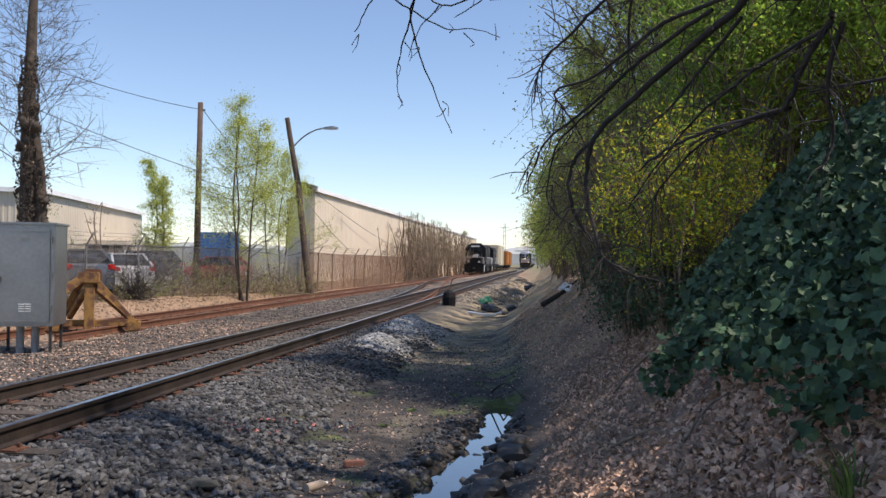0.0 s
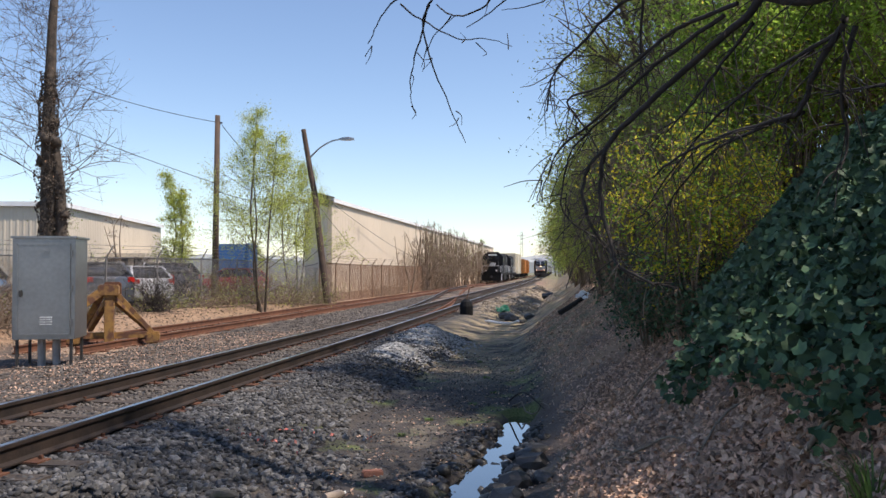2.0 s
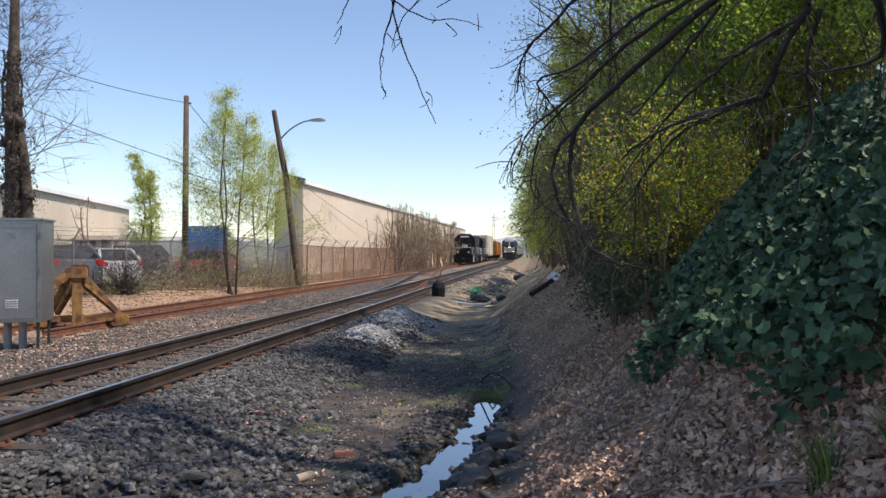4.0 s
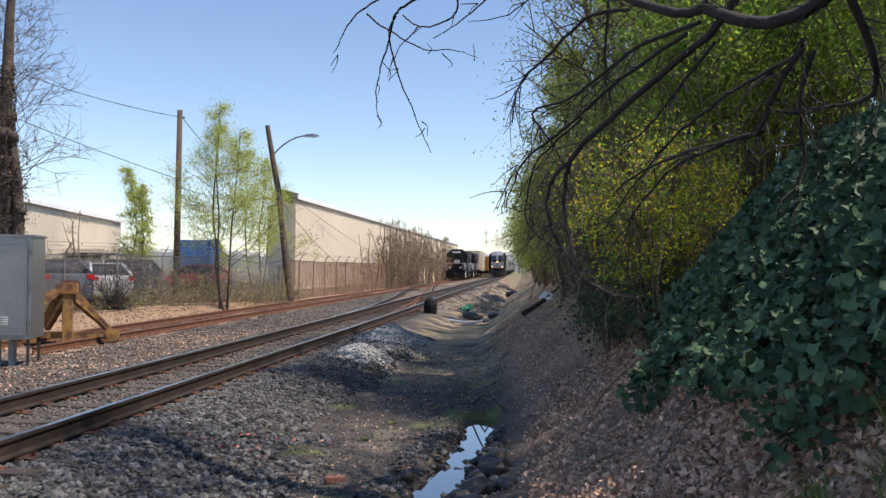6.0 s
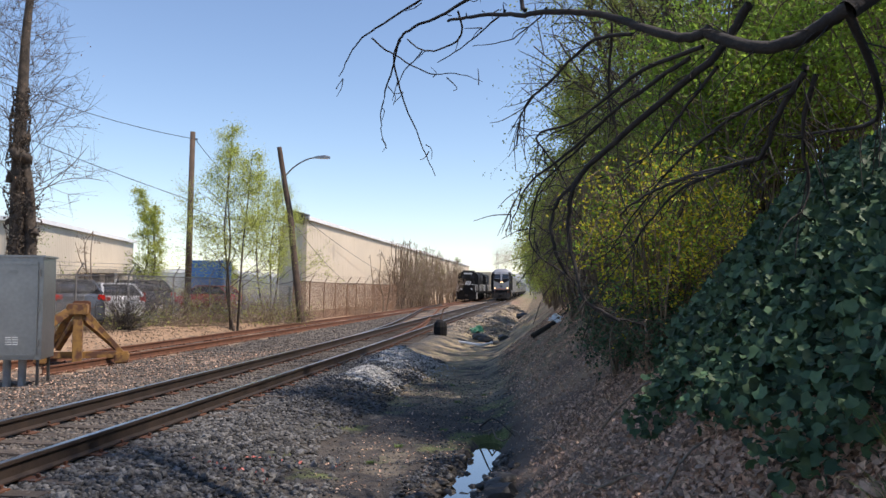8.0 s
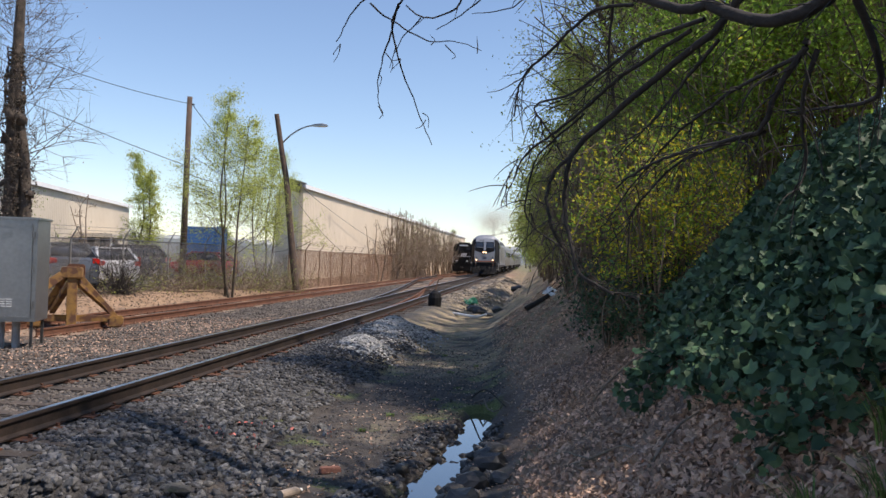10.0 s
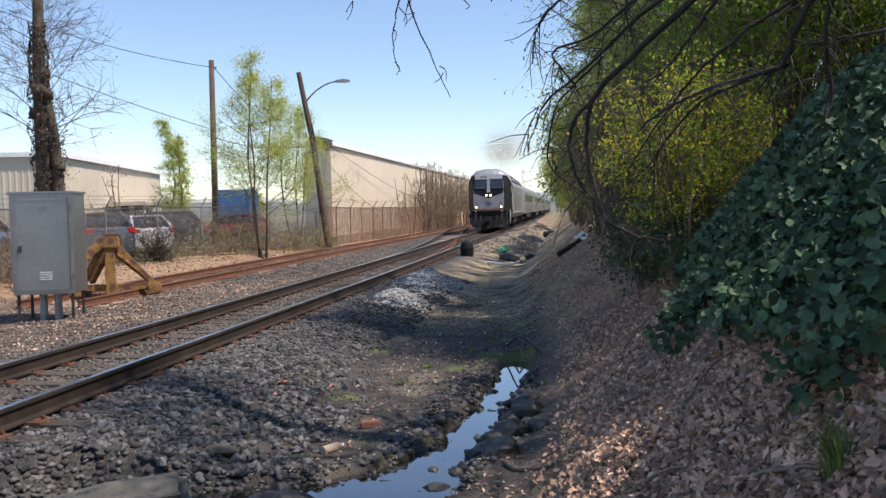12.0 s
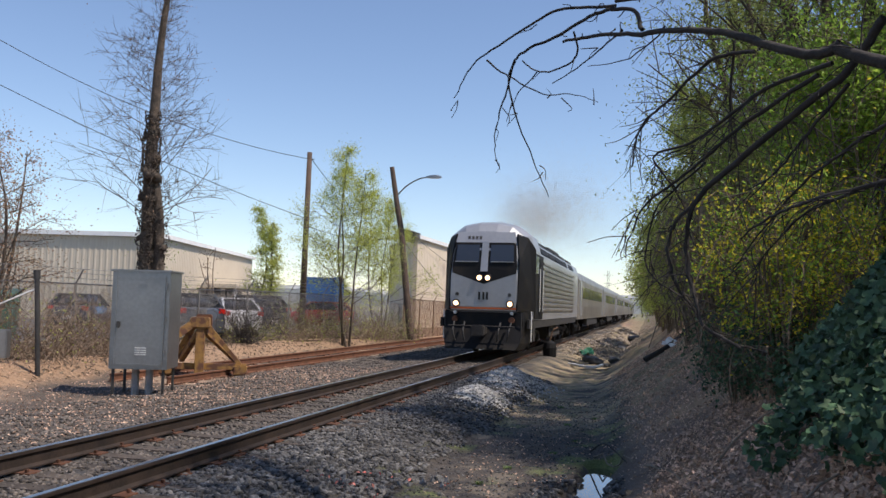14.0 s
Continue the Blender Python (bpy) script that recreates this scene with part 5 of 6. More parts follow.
def shrub(seed, m, label, h, r, leaf_mat, n, leaf, stems=26, bark=VINE, arch=0.6, name="shrub", group="shrubs on the bank", extra=None):
    """A many-stemmed bush: arching stems with side twigs, leaves along them."""
    rng = np.random.default_rng(seed)
    t = thing(name, m, label, "shrub", group)
    paths, tips = [], []
    for i in range(stems):
        a, k = rng.uniform(0, 2 * np.pi), r * np.sqrt(rng.uniform(0.02, 1))
        d = np.array([math.cos(a), math.sin(a), 0])
        top = h * rng.uniform(0.6, 1.05)
        pts = smoothed([d * 0.15 * rng.uniform(0, 1) + [0, 0, -0.2], d * k * 0.4 + [0, 0, top * 0.55], d * k * 0.8 + [0, 0, top], d * k * 1.15 + [0, 0, top * (1 - 0.35 * arch)]], 5)
        pts = pts + np.cumsum(rng.normal(size=pts.shape) * 0.02, axis=0)
        paths.append((pts, 0.016, 0.004))
        tips.extend(pts[5:])
        for j in range(7):
            q = pts[rng.integers(4, len(pts))]
            e = q + unit(rng.normal(size=3) + d * 0.5 + [0, 0, 0.3]) * rng.uniform(0.25, 0.7) * h * 0.45
            mid = (q + e) / 2 + rng.normal(size=3) * 0.06
            tw = smoothed([q, mid, e], 3)
            paths.append((tw, 0.006, 0.002))
            tips.extend(tw[2:])
    v, f = tubes(paths, 4)
    tagged(raw("stem_mass", v, f, bark, t), kind="stuff")
    tips = np.array(tips)
    for lm, cnt, nm in ((leaf_mat, n, "foliage"),) + (((extra[0], extra[1], "blossom"),) if extra else ()):
        if cnt:
            c = tips[rng.integers(0, len(tips), cnt)] + rng.normal(size=(cnt, 3)) * 0.09
            v, f = leaves(rng, c, leaf, up=(0, -0.2, 0.5))
            tagged(raw(nm, v, f, lm, t), kind="stuff")
    return t


def on(x, y, dz=-0.05, turn=0.0):
    return pose(x, y, float(land(x, y)) + dz, 0, 0, turn)


shrub(70, on(1.35, 10.2), "arching shrub full of yellow blossom and new green leaves", 2.2, 1.0, LEAF_GREEN, 6000, 0.05, 40, extra=(LEAF_YELLOW, 4200), name="blossom_shrub")
shrub(71, on(2.5, 11.5), "arching shrub with new green leaves and a few yellow blossoms", 2.9, 1.1, LEAF_GREEN, 9000, 0.055, 40, extra=(LEAF_YELLOW, 700), name="blossom_shrub")
S_GREEN = shrub(72, on(2.9, 11.5), "dense green shrub on the bank", 3.2, 1.4, LEAF_GREEN, 12000, 0.065, 40)
S_LIME = shrub(73, on(0.7, 18.5), "lime-green shrub overhanging the bank", 2.9, 1.3, LEAF_LIME, 11000, 0.07, 36)
S_BARE = shrub(74, on(0.95, 13.6), "tangle of bare grey-brown stems on the bank", 2.6, 1.1, LEAF_OLIVE, 900, 0.05, 60, arch=1.2)
S_OLIVE = shrub(75, on(2.4, 15.0), "olive-green shrub on the bank", 3.2, 1.5, LEAF_OLIVE, 11000, 0.065, 40)
S_DARK = shrub(76, on(1.05, 11.4, -0.1), "low dark bramble thicket on the bank", 0.9, 0.75, IVY, 3800, 0.06, 34, arch=1.3)
for i, (p, x, y, dz) in enumerate([(S_BARE, 1.3, 15.6, 0), (S_GREEN, 4.6, 10.6, 0), (S_GREEN, 2.4, 12.4, 0.3), (S_OLIVE, 1.8, 17.5, 0), (S_OLIVE, 4.2, 13.4, 0), (S_LIME, 0.6, 24, 0),
                                   (S_LIME, 0.35, 28, 0), (S_LIME, 0.2, 33, 0), (S_LIME, 0.1, 39, 0), (S_LIME, 0, 46, 0), (S_OLIVE, 0.0, 54, 0), (S_LIME, -0.1, 62, 0), (S_OLIVE, -0.1, 72, 0), (S_LIME, -0.2, 84, 0),
                                   (S_LIME, -0.3, 98, 0), (S_OLIVE, -0.4, 114, 0), (S_LIME, -0.6, 132, 0), (S_BARE, 1.0, 17.2, 0), (S_LIME, 0.9, 20.5, 0), (S_GREEN, 4.6, 6.6, 0),
                                   (S_GREEN, 2.6, 20, 0.5), (S_OLIVE, 2.2, 24, 0.5), (S_DARK, 1.3, 10.2, -0.1), (S_OLIVE, 5.2, 3.2, 0), (S_GREEN, 3.2, 13.2, 0), (S_OLIVE, 3.8, 11.6, 0.6), (S_GREEN, 3.5, 8.4, -0.3), (S_BARE, 1.5, 14.6, 0)]):
    copy_thing(p, on(x, y, dz - 0.05, 67 * i))

# ivy over the steep part


def bank_normal(x, y, d=0.05):
    gx_ = (land(x + d, y) - land(x - d, y)) / (2 * d)
    gy_ = (land(x, y + d) - land(x, y - d)) / (2 * d)
    return unit(np.stack([-gx_, -gy_, np.ones_like(gx_)], -1))


def lobed_leaf(s=1.0):
    """One ivy leaf of five lobes, gently folded."""
    ring = [(0, -0.45), (0.3, -0.38), (0.5, -0.05), (0.28, 0.08), (0.3, 0.32), (0, 0.6), (-0.3, 0.32), (-0.28, 0.08), (-0.5, -0.05), (-0.3, -0.38)]
    bm = bmesh.new()
    c = bm.verts.new((0, 0, 0.0))
    vs = [bm.verts.new((x * s, y * s, (0.14 * abs(x) - 0.1 * y * y) * s)) for x, y in ring]
    for i in range(10):
        bm.faces.new((c, vs[i], vs[(i + 1) % 10]))
    me = bpy.data.meshes.new("ivy_leaf")
    bm.to_mesh(me)
    bm.free()
    return me


def curled_leaf(s=1.0):
    """One dry lobed leaf, curled along its rib."""
    ring = [(0, -0.55), (0.14, -0.3), (0.36, -0.32), (0.26, -0.05), (0.42, 0.12), (0.2, 0.2), (0.14, 0.45), (0, 0.6), (-0.14, 0.45), (-0.2, 0.2), (-0.42, 0.12), (-0.26, -0.05), (-0.36, -0.32), (-0.14, -0.3)]
    bm = bmesh.new()
    c = bm.verts.new((0, 0, 0))
    vs = [bm.verts.new((x * s, y * s, (1.7 * x * x + 0.7 * y * y) * s)) for x, y in ring]
    for i in range(14):
        bm.faces.new((c, vs[i], vs[(i + 1) % 14]))
    me = bpy.data.meshes.new("dead_leaf")
    bm.to_mesh(me)
    bm.free()
    return me


def facing(normal, rng, tilt=0.4):
    n = unit(normal + rng.normal(size=3) * tilt)
    q = Vector(n).to_track_quat("Z", "Y").to_matrix()
    return q @ Matrix.Rotation(rng.uniform(0, 6.28), 3, "Z")


def scatter_singles(me, material, parent, rng, xs, ys, lift, size, tilt, lean=(0, 0, 0)):
    me.materials.append(material)
    nn = bank_normal(xs, ys)
    zz = land(xs, ys)
    for x, y, z, nrm in zip(xs, ys, zz, nn):
        o = new(me.name, me)
        o.parent = parent
        nrm = unit(nrm + np.array(lean))
        p = np.array([x, y, z]) + nrm * rng.uniform(*lift)
        o.matrix_basis = Matrix.Translation(p) @ facing(nrm, rng, tilt).to_4x4() @ Matrix.Scale(rng.uniform(*size), 4)


rng = np.random.default_rng(21)


def ivy_spots(n):
    """Places on the bank where ivy grows: a patch with a ragged lower edge."""
    out = np.zeros((0, 2))
    while len(out) < n:
        x, y = rng.uniform(0.5, 4.2, n), rng.uniform(2.6, 8.2, n)
        s = x - toe_x(y)
        edge = 1.5 + 0.3 * ripple(x * 1.3, y * 1.3, 1.0) + 0.35 * np.clip(4.5 - y, 0, 2) + 0.7 * rng.uniform(size=n) ** 2
        k = (s > edge) & (s < 4.2)
        out = np.vstack([out, np.stack([x, y], -1)[k]])
    return out[:n]


def ivy_leaves(rng, centres, size, up, spread):
    """Five-cornered ivy leaves folded on the rib: verts, faces."""
    n = len(centres)
    a = unit(rng.normal(size=(n, 3)) * spread + np.asarray(up))
    d = unit(np.cross(a, rng.normal(size=(n, 3))))
    w = np.cross(a, d)
    s = size * rng.uniform(0.5, 1.45, (n, 1))
    v = np.stack([centres + (d * p + w * q + a * h) * s for p, q, h in ((-0.4, 0, 0), (-0.3, 0.42, 0.1), (0.12, 0.5, 0.16), (0.22, 0.2, 0.05), (0.68, 0, -0.08), (0.22, -0.2, 0.05), (0.12, -0.5, 0.16), (-0.3, -0.42, 0.1))], 1)
    i = np.arange(n)[:, None] * 8
    f = np.concatenate([i + [k] for k in ([0, 1, 2], [0, 2, 3], [0, 3, 4], [0, 4, 5], [0, 5, 6], [0, 6, 7])], 1).reshape(-1, 3)
    return v.reshape(-1, 3), f


ivy = thing("ivy", None, "thick dark green ivy covering the steep bank", "ivy")
q = ivy_spots(34000)
nrm = bank_normal(q[:, 0], q[:, 1])
c = np.c_[q, land(q[:, 0], q[:, 1])] + nrm * rng.uniform(0.02, 0.3, (len(q), 1))
v, f = ivy_leaves(rng, c, 0.062, (-0.7, -0.9, 0.9), 0.95)
tagged(raw("ivy_mass", v, f, IVY, ivy), kind="stuff")
q = ivy_spots(2600)
q = q[(q[:, 1] < 7)][:290]
scatter_singles(lobed_leaf(), IVY_OBJ, ivy, rng, q[:, 0], q[:, 1], (0.18, 0.34), (0.055, 0.1), 0.6, (-0.4, -0.7, 0.2))

# fallen leaves
litter = thing("leaf_litter", None, "carpet of curled brown fallen leaves on the bank", "leaf litter")
x = np.r_[rng.uniform(-0.5, 2.6, 50000), rng.uniform(-0.6, 2.5, 20000), rng.uniform(-1.6, 1.5, 26000), rng.uniform(0.2, 3.0, 14000)]
y = np.r_[rng.uniform(2.2, 5.6, 50000), rng.uniform(5.0, 11.0, 20000), rng.uniform(9.5, 26.0, 26000), rng.uniform(-5.0, 2.3, 14000)]
s = x - toe_x(y)
keep = (s > 0.1 + 0.35 * rng.uniform(size=len(x)) + 0.1 * np.clip(y - 6, 0, 4)) & (s < 2.6)
x, y = x[keep], y[keep]
nrm = bank_normal(x, y)
c = np.c_[x, y, land(x, y)] + nrm * rng.uniform(0.0, 0.05, (len(x), 1))
sz = np.where(y < 9, 0.05, 0.045) * rng.uniform(0.6, 1.35, len(x))
v, f = leaves(rng, c, sz, up=(-0.4, -0.3, 1.0), spread=0.8, width=0.55, fold=0.25)
tagged(raw("fallen_leaves", v, f, LITTER, litter), kind="stuff")
x, y = rng.uniform(0.0, 2.2, 900), rng.uniform(2.4, 5.6, 900)
s = x - toe_x(y)
k = np.nonzero((s > 0.4) & (s < 1.9))[0][:290]
scatter_singles(curled_leaf(), LITTER_OBJ, litter, rng, x[k], y[k], (0.005, 0.05), (0.06, 0.11), 0.7)

# sticks lying on the bank
for i, (x0, y0, x1, y1, r, lift) in enumerate([(0.25, 6.8, 0.75, 5.4, 0.012, 0.06), (0.1, 7.6, 0.55, 5.9, 0.01, 0.05), (0.5, 8.6, 1.25, 7.0, 0.012, 0.15), (-0.15, 10.6, 0.35, 8.9, 0.012, 0.05),
                                               (0.95, 4.1, 1.5, 3.7, 0.014, 0.15), (0.2, 4.9, 0.8, 4.2, 0.012, 0.06), (1.3, 5.6, 1.75, 4.6, 0.01, 0.35), (-0.9, 12.6, -0.3, 11.4, 0.014, 0.08), (0.6, 5.0, 1.2, 5.4, 0.009, 0.08),
                                               (-0.1, 5.6, 0.5, 5.1, 0.02, 0.05), (0.7, 3.9, 1.05, 3.3, 0.012, 0.06)]):
    t = np.linspace(0, 1, 9)[:, None]
    p = np.hstack([x0 + (x1 - x0) * t, y0 + (y1 - y0) * t])
    p = np.c_[p + rng.normal(size=p.shape) * 0.015, land(p[:, 0], p[:, 1]).reshape(-1, 1) + lift * np.sin(t * 3.14)[:, 0].reshape(-1, 1) + 0.015]
    v, f = tubes([(p, r, r * 0.5)], 6)
    tagged(raw("stick", v, f, TWIG), "pale dry stick lying on the leaf-covered bank", "stick", "sticks on the bank")

stump = thing("broken_branch", on(0.52, 3.75), "short grey broken branch standing in the leaves", "branch")
v, f = tubes([(smoothed([(0, 0, -0.08), (0.01, 0, 0.1), (0.0, 0.01, 0.27)]), 0.035, 0.03)], 9)
raw("wood", v, f, DRIFT, stump)


def grass_tuft(m, n, h, seed):
    rg = np.random.default_rng(seed)
    t = thing("grass_tuft", m, "tuft of long green grass among dead leaves", "grass", "grass tufts")
    V, F, k = [], [], 0
    for i in range(n):
        a = rg.uniform(0, 6.28)
        d = np.array([math.cos(a), math.sin(a), 0])
        b = d * rg.uniform(0, 0.08)
        L = h * rg.uniform(0.6, 1.2)
        out = rg.uniform(0.15, 0.6) * L
        w = np.cross(d, [0, 0, 1]) * 0.006
        pts = [b + d * out * s * s + np.array([0, 0, L * (s - 0.35 * s * s)]) for s in (0, 0.35, 0.7, 1.0)]
        for j, q in enumerate(pts):
            ww = w * (1 - 0.3 * j)
            V += [q - ww, q + ww]
        for j in range(3):
            F.append((k + 2 * j, k + 2 * j + 1, k + 2 * j + 3, k + 2 * j + 2))
        k += 8
    tagged(raw("blades", np.array(V), F, GRASS, t), kind="stuff")
    return t


grass_tuft(on(1.05, 3.3), 90, 0.36, 1)
grass_tuft(on(1.35, 3.35), 70, 0.4, 2)
grass_tuft(on(1.2, 3.0), 60, 0.3, 3)
for i, (x, y) in enumerate([(-1.9, 11.2), (-1.5, 12.6), (-1.3, 14.0), (-1.6, 15.6), (-1.2, 16.8), (-2.0, 18.3), (-2.1, 10.2)]):
    grass_tuft(on(x, y, -0.01), 60, 0.07, 10 + i)

# ---------------------------------------------------------------- overhanging bare branches
overhang = thing("overhanging_tree", None, "dark bare drooping branches of a tree leaning over from the bank", "tree")
v, f = tubes([(smoothed([(2.9, 4.6, 1.6), (2.75, 4.5, 2.7), (2.3, 4.35, 3.4), (1.8, 4.2, 3.2), (1.42, 4.13, 2.92)]), 0.13, 0.052)], 10)
raw("trunk", v, f, BARK_DARK, overhang, smooth=True)
BOUGHS = []


def limb(pts, r0, r1):
    BOUGHS.append((smoothed(pts, 6), r0, r1))


limb([(1.42, 4.13, 2.92), (1.3, 4.25, 2.86), (1.1, 4.38, 2.84), (0.88, 4.6, 3.0)], 0.05, 0.04)
limb([(1.32, 4.44, 2.75), (1.29, 4.47, 2.67), (1.22, 4.63, 2.5), (1.2, 4.78, 2.33), (1.1, 4.91, 2.3), (0.82, 5.18, 2.24), (0.65, 5.42, 2.18), (0.52, 5.65, 2.07)], 0.026, 0.008)
limb([(1.15, 4.88, 3.21), (1.08, 5.05, 3.08), (0.96, 5.21, 2.95), (0.74, 5.5, 2.79), (0.44, 5.79, 2.54), (0.22, 5.94, 2.34), (0.19, 6.07, 2.12), (0.2, 6.08, 1.91), (0.27, 5.99, 1.64), (0.36, 5.89, 1.49), (0.55, 5.77, 1.39)], 0.036, 0.012)
limb([(0.22, 5.94, 2.34), (0.09, 6.06, 2.2), (0.06, 6.08, 2.01), (0.12, 6.09, 1.8), (0.25, 6.1, 1.62), (0.39, 5.99, 1.45), (0.71, 5.86, 1.36)], 0.02, 0.008)
limb([(0.88, 4.6, 3.0), (0.76, 4.67, 2.97), (0.59, 4.84, 3.09), (0.46, 4.99, 3.21), (0.25, 5.15, 3.31), (-0.01, 5.31, 3.38), (-0.22, 5.46, 3.42), (-0.45, 5.61, 3.46), (-0.67, 5.76, 3.48)], 0.04, 0.012)
limb([(0.95, 4.76, 3.46), (0.4, 5.09, 3.54), (0.02, 5.38, 3.58), (-0.3, 5.63, 3.63)], 0.03, 0.017)
limb([(-0.12, 5.5, 3.42), (-0.19, 5.59, 3.58), (-0.34, 5.62, 3.61), (-0.45, 5.66, 3.59), (-0.68, 5.71, 3.48), (-0.88, 5.75, 3.42), (-0.99, 5.8, 3.33), (-1.04, 5.87, 3.19), (-1.0, 5.98, 2.97), (-0.9, 6.08, 2.74), (-0.77, 6.18, 2.46)], 0.02, 0.004)
limb([(-0.3, 5.63, 3.63), (-0.65, 5.69, 3.64), (-0.89, 5.77, 3.56), (-1.22, 5.85, 3.38), (-1.36, 5.94, 3.26), (-1.48, 6.03, 3.1)], 0.015, 0.004)
limb([(-1.23, 5.88, 3.38), (-1.08, 5.97, 3.26), (-0.84, 6.05, 3.14), (-0.64, 6.07, 3.13), (-0.44, 6.1, 3.07)], 0.009, 0.003)
limb([(-1.0, 5.84, 3.35), (-1.09, 5.95, 3.13), (-1.17, 6.04, 2.91), (-1.2, 6.12, 2.75), (-1.17, 6.2, 2.62)], 0.01, 0.003)
limb([(-0.59, 5.7, 3.5), (-0.59, 5.83, 3.36), (-0.7, 5.87, 3.29), (-0.86, 5.88, 3.28), (-0.97, 5.84, 3.36)], 0.01, 0.006)
limb([(-0.86, 5.89, 3.28), (-1.01, 5.96, 3.15), (-1.1, 6.03, 3.04)], 0.007, 0.003)
limb([(-0.25, 5.5, 3.43), (-0.3, 5.69, 3.46), (-0.5, 5.82, 3.36), (-0.74, 5.93, 3.23)], 0.011, 0.004)
limb([(0.02, 5.4, 3.4), (-0.01, 5.7, 3.45), (-0.23, 5.84, 3.34), (-0.47, 5.93, 3.32)], 0.01, 0.003)
limb([(0.56, 5.5, 3.24), (0.31, 5.72, 3.27), (0.07, 5.99, 3.09), (-0.09, 6.12, 2.98), (-0.17, 6.15, 2.85), (-0.21, 6.29, 2.68)], 0.018, 0.006)
limb([(0.95, 5.18, 3.06), (0.64, 5.56, 3.02), (0.44, 5.72, 2.88), (0.22, 5.97, 2.75), (-0.03, 6.08, 2.69), (0.03, 6.11, 2.56), (0.13, 6.13, 2.42)], 0.02, 0.006)
limb([(0.89, 5.31, 3.03), (0.51, 5.72, 2.84), (0.29, 5.98, 2.69), (0.05, 6.11, 2.54), (-0.14, 6.24, 2.38), (-0.24, 6.26, 2.15), (-0.26, 6.28, 2.02)], 0.02, 0.005)
limb([(0.29, 5.99, 2.63), (0.11, 6.13, 2.46), (-0.01, 6.15, 2.32), (-0.06, 6.17, 2.08), (-0.04, 6.19, 1.89), (0.12, 6.2, 1.73), (0.25, 6.1, 1.62)], 0.011, 0.006)
limb([(0.44, 5.58, 3.35), (0.44, 5.8, 2.97), (0.45, 5.83, 2.85), (0.51, 5.86, 2.65)], 0.014, 0.006)
limb([(1.32, 4.56, 2.69), (1.07, 4.97, 2.57), (0.84, 5.46, 2.4), (0.64, 5.83, 2.13), (0.47, 6.07, 1.84)], 0.016, 0.005)
limb([(1.2, 4.78, 2.33), (1.04, 5.13, 2.31), (0.81, 5.5, 2.2), (0.64, 5.85, 1.98), (0.61, 5.96, 1.8)], 0.016, 0.005)
limb([(1.0, 5.01, 2.89), (0.8, 5.42, 2.64), (0.66, 5.68, 2.45), (0.53, 5.81, 2.39)], 0.016, 0.005)
limb([(1.36, 4.44, 2.69), (1.35, 4.61, 2.45), (1.42, 4.74, 2.17), (1.37, 4.78, 1.97)], 0.02, 0.006)
limb([(1.42, 4.13, 2.92), (1.7, 4.5, 2.6), (1.8, 5.0, 2.55), (1.55, 5.6, 2.6)], 0.03, 0.008)
rough = np.random.default_rng(77)
for p, r0, r1 in BOUGHS:
    v, f = tubes([(p + np.cumsum(rough.normal(size=p.shape) * 0.004, axis=0), r0 * 0.76, r1 * 0.8)], 7)
    raw("branch", v, f, BARK_DARK, overhang, smooth=True)
rng = np.random.default_rng(31)
shoots = []
for p, r0, r1 in BOUGHS:
    L = np.linalg.norm(np.diff(p, axis=0), axis=1).sum()
    dense = 17 if p[:, 0].min() > -0.3 else 4
    for k in range(int(L * dense)):
        i = rng.integers(2, len(p) - 1)
        d = unit(p[min(i + 1, len(p) - 1)] - p[i - 1])
        e = unit(d * 0.7 + rng.normal(size=3) * 0.6 + [-0.1, 0, -0.25])
        n = rng.uniform(0.05, 0.42 if dense > 5 else 0.16)
        shoots.append((smoothed([p[i], p[i] + e * n * 0.5 + rng.normal(size=3) * 0.02, p[i] + e * n + [0, 0, -0.12 * n]], 3), 0.0045, 0.002))
v, f = tubes(shoots, 4)
tagged(raw("shoot_mass", v, f, BARK_DARK, overhang), kind="stuff")

# ---------------------------------------------------------------- ballast stones


def gravel(name, n, x0, x1, y0, y1, size, material, test=None, seed=0, parent=None, singles=0):
    rg = np.random.default_rng(seed)
    x = rg.uniform(x0, x1, n)
    y = y0 + (y1 - y0) * rg.uniform(0, 1, n) ** 1.35
    if test is not None:
        k = test(x, y)
        x, y = x[k], y[k]
    z = land(x, y) + rg.uniform(-0.25, 0.5, len(x)) * size
    v, f = stones(rg, np.c_[x, y, z], size)
    ob = raw(name, v, f, material, parent)
    return tagged(ob, kind="stuff")


bed = thing("ballast_bed", None, "loose grey crushed-stone ballast along the tracks", "ballast", kind="structure")


def off_rail(x, y):
    u = np.abs(np.abs(x - track_x(y)) - 0.752)
    return u > 0.08


gravel("shoulder_stones", 19000, -4.75, -2.2, 4.6, 24, 0.033, STONE, lambda x, y: (ditch_distance(x, y) > 0.35) & ((x < -2.85 + 0.12 * ripple(x, y, 1.5)) | ((y < 9.0) & (np.sin(x * 37 + y * 23) > 0.0))), 1, bed)
gravel("bed_stones", 8000, -6.3, -4.9, 4.5, 28, 0.03, YARD, off_rail, 2, bed)
gravel("yard_stones", 14000, -10.6, -6.5, 6.5, 32, 0.03, YARD, off_rail, 3, bed)
gravel("far_yard_stones", 9000, -10.6, -6.6, 30, 62, 0.05, YARD, lambda x, y: np.abs(x - cross_x(y)) > 0.9, 23, bed)
gravel("path_pebbles", 5000, -2.9, -0.5, 5.5, 20, 0.015, STONE, lambda x, y: ditch_distance(x, y) > 0.3, 4, bed)
gravel("wet_stones", 420, -3.2, -0.4, 5.4, 11, 0.07, ROCK_WET, lambda x, y: ditch_distance(x, y) < 0.34, 15, bed)
